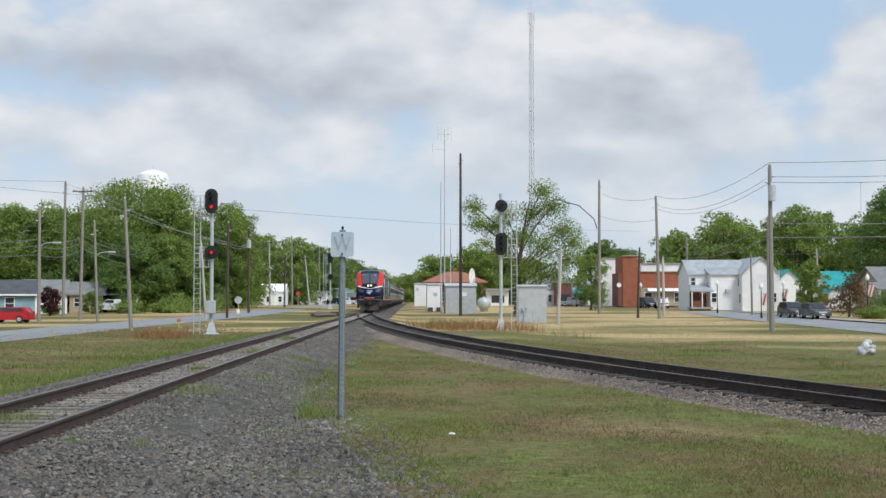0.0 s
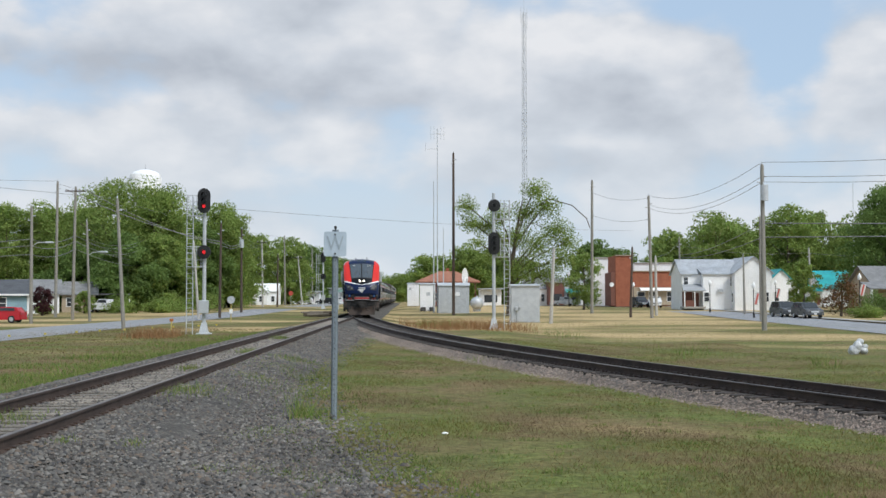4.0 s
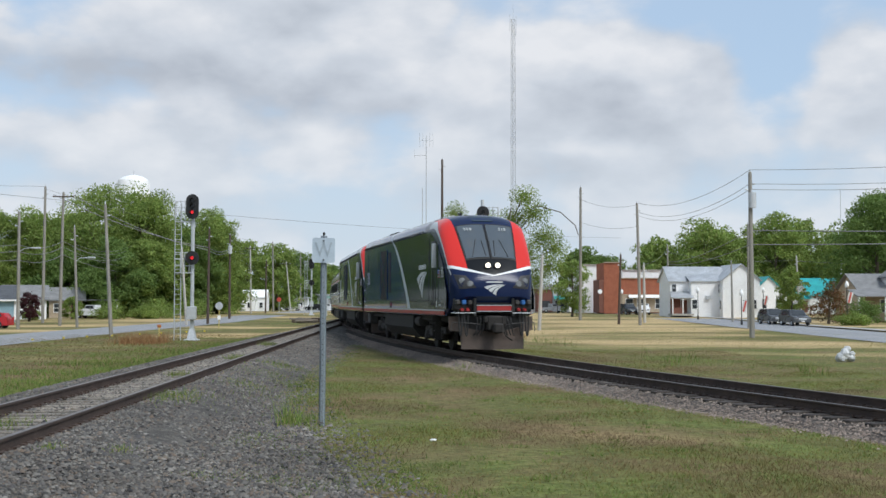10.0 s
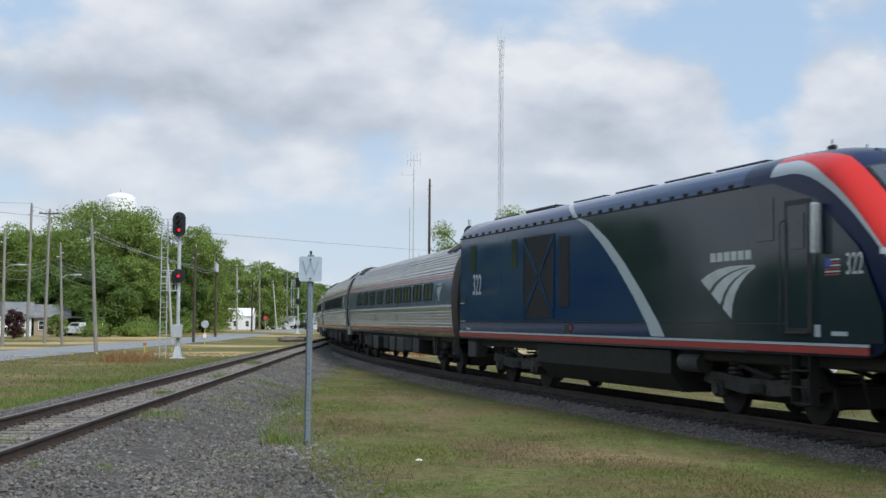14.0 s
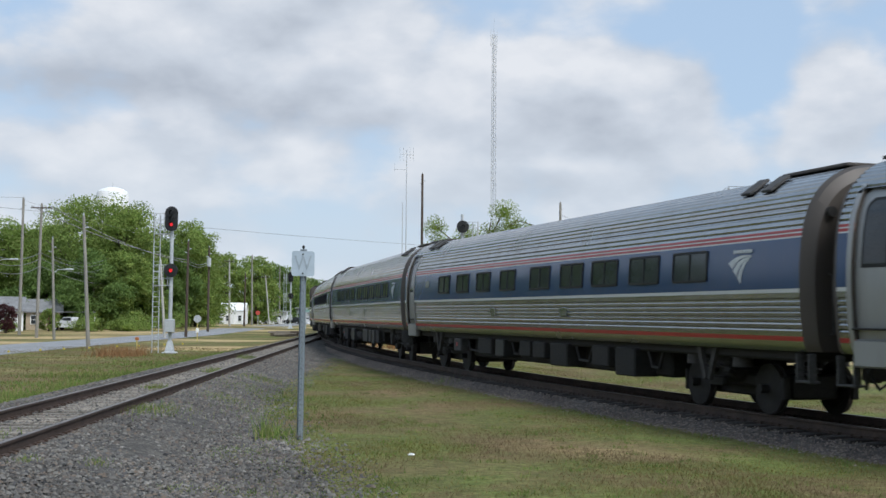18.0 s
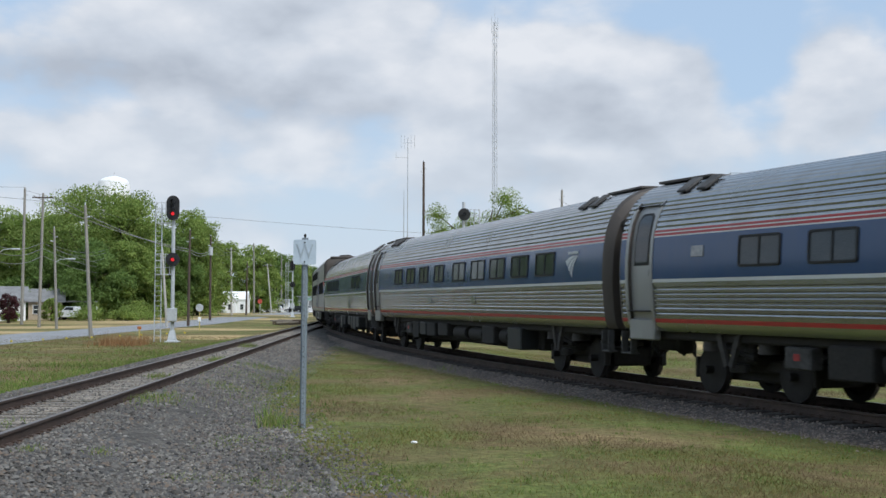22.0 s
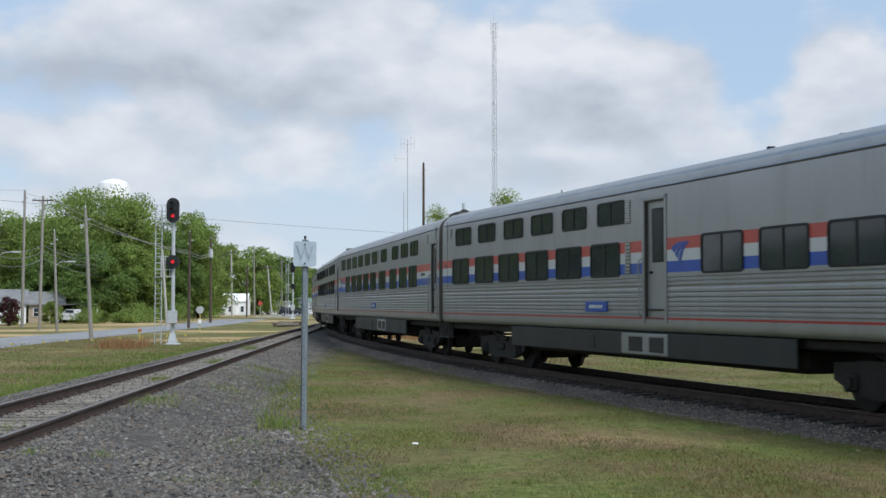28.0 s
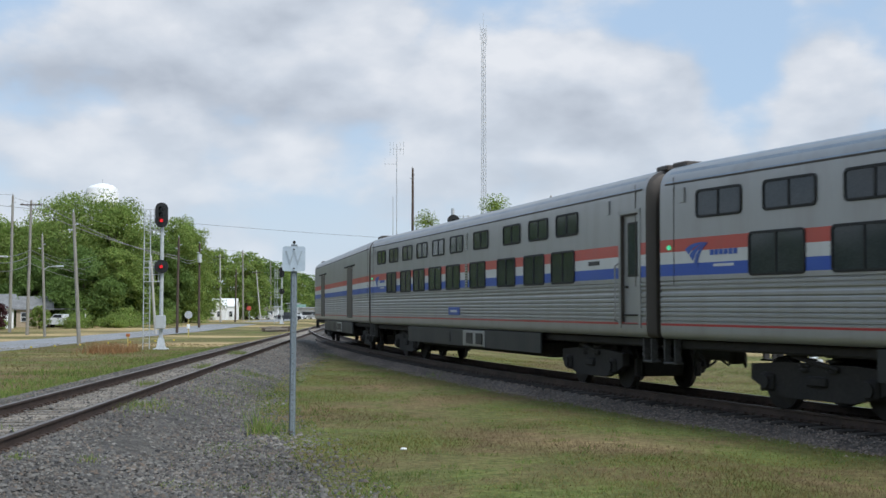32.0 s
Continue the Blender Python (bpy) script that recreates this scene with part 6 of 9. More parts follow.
WOODS_LEFT = [(-68, 186, 15, 14, "leaf_light"), (-61, 190, 16, 13, "leaf"), (-55, 192, 15.5, 12, "leaf_light"), (-50.5, 198, 16.5, 12, "leaf_light"), (-44.0, 190, 20.0, 19, "leaf"), (-37.8, 188, 18.4, 13, "leaf"),
              (-40, 178, 10.5, 11, "leaf_dark"), (-47, 180, 9.5, 9, "leaf_dark"), (-36, 180, 11, 8, "leaf"), (-33.5, 200, 13.5, 9, "leaf_dark"), (-31.5, 206, 17.2, 12, "leaf"), (-30.6, 214, 16.4, 9, "leaf"), (-34, 212, 10, 8, "leaf_dark"), (-36, 214, 15, 11, "leaf"), (-53, 206, 16, 13, "leaf"), (-42, 206, 17, 12, "leaf")]
WOODS_FAR = [(-40.5, 252, 16, 12, "leaf"), (-44, 272, 15, 13, "leaf"), (-36.5, 305, 17, 12, "leaf"), (-30, 312, 16.5, 13, "leaf"), (-28, 345, 16, 13, "leaf_dark"), (-25.5, 385, 15, 14, "leaf"), (-22, 430, 15, 14, "leaf_dark"), (-16, 480, 13, 16, "leaf"), (-60, 225, 16, 16, "leaf"), (-74, 215, 16, 16, "leaf_light")]
WOODS_RIGHT = [(53, 246, 14.5, 13, "leaf"), (60, 240, 17.8, 14, "leaf_light"), (66, 250, 17, 13, "leaf"), (74, 240, 19.6, 14, "leaf"), (81, 246, 19.0, 13, "leaf_light"), (88, 236, 16.5, 14, "leaf"), (63, 232, 9, 7, "leaf_dark"), (84, 205, 13, 12, "leaf_dark"), (96, 215, 17, 16, "leaf"),
               (65, 166, 17.4, 13, "leaf_dark"), (71, 172, 18.5, 14, "leaf_dark"), (56, 262, 14, 13, "leaf"), (70, 264, 17, 14, "leaf_light"), (78, 266, 17.5, 13, "leaf"), (85, 262, 17.5, 14, "leaf"), (93, 252, 17, 15, "leaf"), (62, 258, 13, 12, "leaf_dark"), (40, 268, 14.2, 10, "leaf_dark"), (46, 275, 12.5, 12, "leaf_dark")]
WOODS_MIDDLE = [(6, 300, 11.5, 12, "leaf"), (14, 292, 13.8, 12, "leaf"), (21, 300, 12.5, 12, "leaf_dark"), (28, 320, 12, 14, "leaf"), (-3, 470, 10, 12, "leaf"), (2, 520, 11, 18, "leaf_dark"), (9, 420, 11, 14, "leaf"), (18, 430, 12, 16, "leaf_dark")]
_s = 0
for rows, grp in ((WOODS_LEFT, "trees along the road"), (WOODS_FAR, "far trees along the road"), (WOODS_RIGHT, "trees behind the main street"), (WOODS_MIDDLE, "trees behind the depot")):
    for x, y, h, w, mt in rows:
        _s += 1
        tagged(tree(x, y, h * 0.99, w * 1.06, mt, 0.06, 32000 if y < 230 else 14000, 0.175 if y < 230 else 0.28, _s, {"leaf": "broad mid-green deciduous tree in full leaf", "leaf_light": "broad bright green deciduous tree in full leaf", "leaf_dark": "dark green deciduous tree in full leaf"}[mt]), group=grp)


def open_oak(x, y):
    """The thin-crowned oak by the huts, with bare limbs showing."""
    z = gz(x, y)
    rng = np.random.default_rng(77)
    t = thing("oak_tree", "thin-crowned oak with bare limbs and olive leaves", "tree", pose(x, y, z))
    g = Geo()
    g.loft([[(rr * math.cos(a) + off, rr * math.sin(a), zz) for a in (2 * math.pi * i / 10 for i in range(10))] for rr, zz, off in ((0.5, -0.2, 0), (0.34, 1.2, 0), (0.30, 4, 0.1), (0.24, 7, 0.4), (0.15, 10.5, 0.9), (0.06, 14, 1.6))])
    cl = [(-5.2, 0, 13.2, 1.1, 1.1, 1.0), (-4.6, 0.5, 11.2, 1.3, 1.2, 0.8), (-3.9, -0.4, 8.8, 0.9, 0.9, 0.6), (-2.6, 0.8, 10.8, 1.4, 1.3, 0.9), (-1.4, -0.8, 12.2, 1.2, 1.2, 0.9), (-1.8, 0, 7.4, 1.2, 1.2, 0.9),
          (3.2, 0.3, 15.2, 1.4, 1.2, 1.0), (4.4, 0, 13.2, 1.5, 1.4, 1.0), (2.0, 0.5, 12.4, 1.5, 1.4, 1.1), (5.6, 0.4, 10.4, 1.7, 1.5, 1.1), (7.0, 0, 8.8, 1.4, 1.3, 1.1), (6.0, -0.5, 6.8, 1.5, 1.4, 1.0), (3.4, -0.6, 8.4, 1.8, 1.5, 1.1),
          (1.0, 0.4, 9.6, 1.5, 1.4, 1.0), (2.2, 0.2, 6.0, 1.7, 1.5, 1.1), (4.6, 0.2, 5.0, 1.6, 1.4, 1.0), (0.4, -0.4, 5.2, 1.3, 1.2, 1.0), (-0.6, 0.3, 9.0, 1.1, 1.1, 0.8)]
    for c in cl:
        k = max(2.0, c[2] * 0.55)
        g.pipe([(0.2 * k / 5, 0, k), (c[0] * 0.4 + 0.3, c[1] * 0.5, (k + c[2]) / 2 + 0.3), (c[0] * 0.95, c[1], c[2])], 0.075, 6)
        for q in range(4):
            d = rng.normal(size=3)
            d[2] = abs(d[2]) * 0.5
            g.pipe([(c[0] * 0.95, c[1], c[2]), (c[0] + d[0] * c[3] * 0.7, c[1] + d[1] * c[3] * 0.7, c[2] + d[2] * c[5])], 0.03, 4)
    g.pipe([(1.2, 0, 11.5), (4.8, 0, 14.2), (7.6, 0, 13.4), (9.4, 0, 11.8), (9.8, 0, 10.6)], 0.06, 5)
    part("trunk", g, M["bark"], t)
    v, f = leaves([(a, b, c, d * 1.45, e * 1.45, f * 1.6) for a, b, c, d, e, f in cl], 27000, 0.105, rng, 1.0, 0.05, 2.0)
    part("crown", bulk("crown", v, f, M["leaf"]), None, t)


open_oak(12.3, 150)
tree(26.4, 186, 8.8, 5.5, "leaf_light", 0.12, 7000, 0.15, 91, "slim olive-leaved young tree by the street", 34)
tree(61.0, 190, 7.6, 5.0, "leaf", 0.1, 6000, 0.15, 92, "small green tree beside the teal-roofed cottage", 30)
for x, y, h, w, mt, label in ((51.0, 145, 4.4, 5.0, "leaf_red", "russet-tinged crape myrtle bush in flower"), (-44.5, 152.5, 3.5, 2.5, "leaf_purple", "dark purple-leaved shrub beside the blue bungalow"), (-42.6, 165, 2.9, 2.8, "leaf", "rounded green garden shrub"), (-37.6, 165, 1.5, 4.6, "leaf_light", "heap of pale cut brush on the lawn"), (-33.5, 168, 1.3, 4.0, "leaf", "heap of cut brush on the lawn"), (-46.4, 160, 1.5, 2.2, "leaf_light", "low green garden shrub"),
                              (44.5, 200, 2.8, 2.4, "leaf_red", "dark reddish shrub beside the shop"), (55.5, 146, 2.4, 5.0, "leaf_dark", "dark green shrub before the porch"), (50.6, 136, 0.9, 3.4, "leaf_light", "low clump of pale ornamental grass"), (57.5, 139, 1.8, 3.0, "leaf_light", "rounded yellow-green bush beside the porch"), (-28.5, 176, 2.2, 5.0, "leaf_light", "low green roadside shrub"), (-33, 172, 1.6, 6.0, "leaf_light", "low green roadside shrub")):
    tree(x, y, h, w, mt, 0.12, 3200, 0.11, int(abs(x) * 3), label, 22, 1.2, "shrub")
# unseen trees added beside and behind the camera, mirrored dark in the train's flanks
for k, (x, y, h) in enumerate(((-52, -20, 13), (-40, -30, 15), (-28, -34, 14), (-62, 6, 12), (-16, -40, 15), (-2, -44, 16), (12, -46, 15), (26, -50, 16), (-74, 30, 12), (-56, 42, 15), (-60, 62, 16), (-58, 82, 15), (-64, 102, 16), (-52, 22, 14), (-57, 52, 17), (-59, 72, 17), (-61, 92, 17), (-62, 112, 16), (-64, 122, 17), (-66, 132, 16), (-55, 32, 16), (-58, 12, 15), (-57, -6, 15), (-70, 75, 18), (-70, 95, 18), (-70, 55, 18), (-46, -26, 16), (-34, -34, 16), (-66, 142, 16), (-68, 152, 17), (-72, 163, 16), (-77, 173, 17), (-84, 180, 17), (-76, 140, 18), (-78, 120, 18), (-80, 155, 18))):
    tagged(tree(x - 18 if 0 < y < 108 else x, y, h * (0.5 if 0 < y < 108 else 0.86), 13, "leaf_dark" if k % 3 else "leaf", 0.03, 2600, 0.8, 200 + k, "dense green tree out of view, added for its reflection"), group="trees behind the railway field")

# ---- the train: x forward, y to the driver's left, z up from the rail ----
TRAIN = []    # thing, distance of its front behind the train's front, length, front and rear bogie from its front
WHEELS = []   # wheelset, index in TRAIN, its x on the car
WHEEL_R = 0.47


def wheelset_mesh():
    g = Geo()
    for s in (-1, 1):
        y = s * 0.70
        rings = []
        for dy, r in ((-0.075, 0.30), (-0.07, 0.44), (-0.062, WHEEL_R), (0.05, WHEEL_R - 0.012), (0.058, WHEEL_R + 0.026), (0.078, WHEEL_R + 0.022), (0.078, 0.36), (0.03, 0.31), (0.03, 0.13), (0.09, 0.11)):
            rings.append([(r * math.cos(2 * math.pi * i / 28), y - s * dy, r * math.sin(2 * math.pi * i / 28)) for i in range(28)])
        o = len(g.f)
        g.loft(rings)
        for k in range(o + 28 * 2, o + 28 * 3):
            g.m[k] = 1
        # raised marks on the outer face, so that it can be seen to turn
        for a in range(6):
            c = math.cos(a * math.pi / 3), math.sin(a * math.pi / 3)
            g.box((c[0] * 0.2, y + s * 0.06, c[1] * 0.2), (0.06, 0.03, 0.06), 0.01)
    g.tube((0, -0.95, 0), (0, 0.95, 0), 0.085, None, 12)
    return g.mesh("wheelset", [M["tyre_steel"], M["wheel_rim"]], 40)


WHEELSET = wheelset_mesh()


def bogie(car, index, x, base, style):
    """A four-wheeled truck under a car, with side frames, springs, axle boxes and brake gear."""
    g = Geo()
    hb = base / 2
    b = part("bogie", Geo().box((0, 0, 0.72), (0.9, 1.9, 0.22), 0.05).box((0, 0, 0.95), (0.6, 0.6, 0.3), 0.05).box((0, 0, 0.50), (base + 0.7, 1.0, 0.44), 0.04), M["steel_dark"], car, m=pose(x, 0, 0))
    for s in (-1, 1):
        y = s * 0.99
        f = Geo()
        if style == "loco":
            f.prism([(-hb - 0.62, y - 0.09, 0.62), (-hb - 0.5, y - 0.09, 0.84), (-0.5, y - 0.09, 0.74), (0.5, y - 0.09, 0.74), (hb + 0.5, y - 0.09, 0.84), (hb + 0.62, y - 0.09, 0.62), (hb + 0.3, y - 0.09, 0.56), (0.6, y - 0.09, 0.45), (-0.6, y - 0.09, 0.45), (-hb - 0.3, y - 0.09, 0.56)], (0, 0.18, 0))
        elif style == "inside":
            f.box((0, s * 0.62, 0.6), (base + 0.8, 0.16, 0.24), 0.04)
            f.box((0, y, 0.98), (0.8, 0.2, 0.34), 0.05)
        else:
            f.prism([(-hb - 0.5, y - 0.08, 0.52), (-hb - 0.5, y - 0.08, 0.8), (-0.9, y - 0.08, 0.86), (0.9, y - 0.08, 0.86), (hb + 0.5, y - 0.08, 0.8), (hb + 0.5, y - 0.08, 0.52), (hb + 0.2, y - 0.08, 0.40), (0.8, y - 0.08, 0.24), (-0.8, y - 0.08, 0.24), (-hb - 0.2, y - 0.08, 0.40)], (0, 0.16, 0))
        part("side_frame", f, M["dusty_truck"] if style == "loco" else M["steel_dark"], b)
        for k in (-1, 1):
            a = Geo()
            if style == "inside":
                # one leg of the V-shaped bracket, and its foot
                a.prism([(k * 0.42, y + s * 0.25, 1.26), (k * 0.26, y + s * 0.25, 1.26), (k * 0.02, y + s * 0.25, 0.62), (k * 0.12, y + s * 0.25, 0.58)], (0, s * 0.08, 0))
                a.box((k * 0.21, y + s * 0.29, 1.23), (0.42, 0.08, 0.07), 0.01)
                a.tube((k * (hb - 0.42), y + s * 0.05, 0.86), (k * (hb - 0.42), y + s * 0.05, 1.22), 0.2, 0.17, 14)
                part("strut", a, M["dusty_truck"], b)
            else:
                a.box((k * hb, y + s * 0.03, 0.5), (0.36, 0.26, 0.34), 0.05)
                a.tube((k * hb, y + s * 0.1, 0.5), (k * hb, y + s * 0.2, 0.5), 0.12, None, 12)
                part("axle_box", a, M["dusty_truck"] if style == "loco" else M["steel_dark"], b)
            sp = Geo()
            for j in range(5):
                sp.tube((k * (0.34 if style != "loco" else hb - 0.5), y, 0.72 + j * 0.085), (k * (0.34 if style != "loco" else hb - 0.5), y, 0.77 + j * 0.085), 0.15, 0.15, 12)
            part("spring", sp, M["dusty_truck"] if style == "loco" else M["steel_dark"], b)
        d = Geo()
        d.tube((-0.6, y + s * 0.1, 0.98), (0.55, y + s * 0.1, 0.78), 0.05, None, 8)
        d.box((0, y + s * 0.06, 0.56), (0.5, 0.16, 0.18), 0.03)
        for k in (-1, 1):
            d.box((k * (hb + 0.58 * (1 if style != "inside" else 0.9)), s * 0.72, 0.5), (0.09, 0.14, 0.42), 0.02)
        tagged(part("brake_gear", d, M["steel_dark"], b), kind="stuff")
    for k in (-1, 1):
        w = part("wheelset", WHEELSET, None, b, m=pose(k * hb, 0, WHEEL_R))
        WHEELS.append((w, index, k * hb, x))
    return b


def on_side(x, y, z, s, lean=0.0):
    """A pose on the car's flank: local x along the car as it is read, local y up, local z outwards. s: -1 right, 1 left."""
    return pose(x, s * y, z, 90 + lean, 0, 0 if s < 0 else 180)


def swoosh(mat, parent, m, k=1.0, name="emblem"):
    """Three tapering bands that sweep up to one tip, as one flat decal."""
    g = Geo()

    def sweep(q):
        a, c, b = Vector((-0.86 + 0.98 * q, 0.20 - 0.84 * q)), Vector((-0.30 + 0.40 * q, 0.56 - 0.50 * q)), Vector((0.84, 0.46 - 0.05 * q))
        return [a * (1 - u) ** 2 + c * 2 * u * (1 - u) + b * u * u for u in (0, 0.2, 0.4, 0.6, 0.8, 1.0)]

    for q0, q1 in ((0.0, 0.28), (0.36, 0.64), (0.73, 1.0)):
        lo, hi = sweep(q1), sweep(q0)
        g.prism([(p.x * k, p.y * k, 0) for p in lo + hi[::-1]], (0, 0, 0.005))
    return part(name, g, mat, parent, m=m, smooth=0)


def name_blocks(mat, parent, m, w, h, n=6):
    """A lettered name as a row of plain blocks."""
    g = Geo()
    for i in range(n):
        g.box((-w / 2 + w * (i + 0.5) / n, 0, 0), (w / n * 0.78, h, 0.006))
    return part("name_bar", g, mat, parent, m=m, smooth=0)


def arc_ring(x, w, zb, T, drop, n=12, zmid=None):
    """Half outlines of a car body at one place: flank, then a rounded shoulder up to the roof."""
    zs = max(T - drop, zb + 0.25)
    side = [(w * (1 - 0.02), zb), (w, zb + 0.12)] + [(w, zb + 0.12 + (zs - zb - 0.12) * i / 6) for i in range(1, 7)]
    arc = []
    for i in range(1, n + 1):
        a = math.pi / 2 * i / n
        arc.append((w * max(math.cos(a), 0) ** (2 / 2.5), zs + (T - zs) * math.sin(a) ** (2 / 2.5)))
    half = side + arc
    return [(x, -p, q) for p, q in half] + [(x, p, q) for p, q in half[-2::-1]]


CAB = [(6.0, 4.87, 1.53), (6.8, 4.87, 1.53), (7.4, 4.86, 1.53), (7.9, 4.83, 1.53), (8.3, 4.76, 1.53), (8.6, 4.66, 1.53), (8.9, 4.44, 1.52), (9.2, 4.16, 1.51), (9.5, 3.85, 1.50), (9.8, 3.52, 1.48), (10.05, 3.22, 1.44), (10.25, 2.95, 1.38), (10.42, 2.72, 1.28), (10.54, 2.52, 1.13), (10.60, 2.36, 0.93)]


def nose_x(y, z):
    """How far forward the nose reaches at a height and a distance from its middle."""
    for k in range(400):
        x = 10.60 - k * 0.005
        T, w = np.interp(x, [c[0] for c in CAB], [c[1] for c in CAB]), np.interp(x, [c[0] for c in CAB], [c[2] for c in CAB])
        zs = max(T - 0.55, 1.24 + max(x - 9.7, 0) * 0.75 + 0.25)
        if z < T:
            half = w if z <= zs else w * max(1 - ((z - zs) / (T - zs)) ** 2.5, 0) ** 0.4
            if abs(y) <= half:
                return x
    return 9.0


def cab_z(x, y):
    """Height of the cab's skin."""
    T, w = np.interp(x, [c[0] for c in CAB], [c[1] for c in CAB]), np.interp(x, [c[0] for c in CAB], [c[2] for c in CAB])
    zs = T - (0.62 if x < 8.4 else 0.55)
    return float(zs + (T - zs) * max(1 - (abs(y) / w) ** 2.5, 0) ** 0.4)


def screen_patch(y0, y1, y2, x0, x1, s, out, n=10):
    """A pane laid on the cab's slope, from x0 (low) to x1 (high), y1 wide at the foot and y2 at the head."""
    rows = []
    for i in range(n + 1):
        u = i / n
        x, ym = x0 + (x1 - x0) * u, y1 + (y2 - y1) * u
        rows.append([(x + out * 0.7, s * (y0 + (ym - y0) * j / n), cab_z(x, y0 + (ym - y0) * j / n) + out * 0.7) for j in range(n + 1)])
    g = Geo()
    g.loft(rows, closed=False)
    rim = rows[0] + [r[-1] for r in rows[1:]] + rows[-1][-2::-1] + [r[0] for r in rows[-2:0:-1]]
    g.loft([rim, [(x - 0.03, y, z - 0.03) for x, y, z in rim]], caps=False)
    return g


def nose_patch(quad, s, out, n=8):
    """A thin plate laid on the nose's curve; quad: four (y, z) corners."""
    rows = []
    for i in range(n + 1):
        row = []
        for j in range(n + 1):
            u, v = i / n, j / n
            p = [quad[0][k] * (1 - u) * (1 - v) + quad[1][k] * u * (1 - v) + quad[2][k] * u * v + quad[3][k] * (1 - u) * v for k in (0, 1)]
            row.append((nose_x(*p) + out, s * p[0], p[1]))
        rows.append(row)
    g = Geo()
    g.loft(rows, closed=False)
    rim = rows[0] + [r[-1] for r in rows[1:]] + rows[-1][-2::-1] + [r[0] for r in rows[-2:0:-1]]
    g.loft([rim, [(x - 0.03, y, z) for x, y, z in rim]], caps=False)
    return g


def coupler(parent, x, s):
    g = Geo()
    g.box((x, 0, 0.86), (0.9, 0.26, 0.24), 0.04)
    g.box((x + s * 0.42, 0.03, 0.86), (0.3, 0.34, 0.34), 0.06)
    return part("coupler", g, M["steel_dark"], parent)


ROOF_BRACKET = Geo().box((0, 0, 0), (0.17, 0.09, 0.07), 0.015).mesh("roof_bracket", M["steel_dark"])


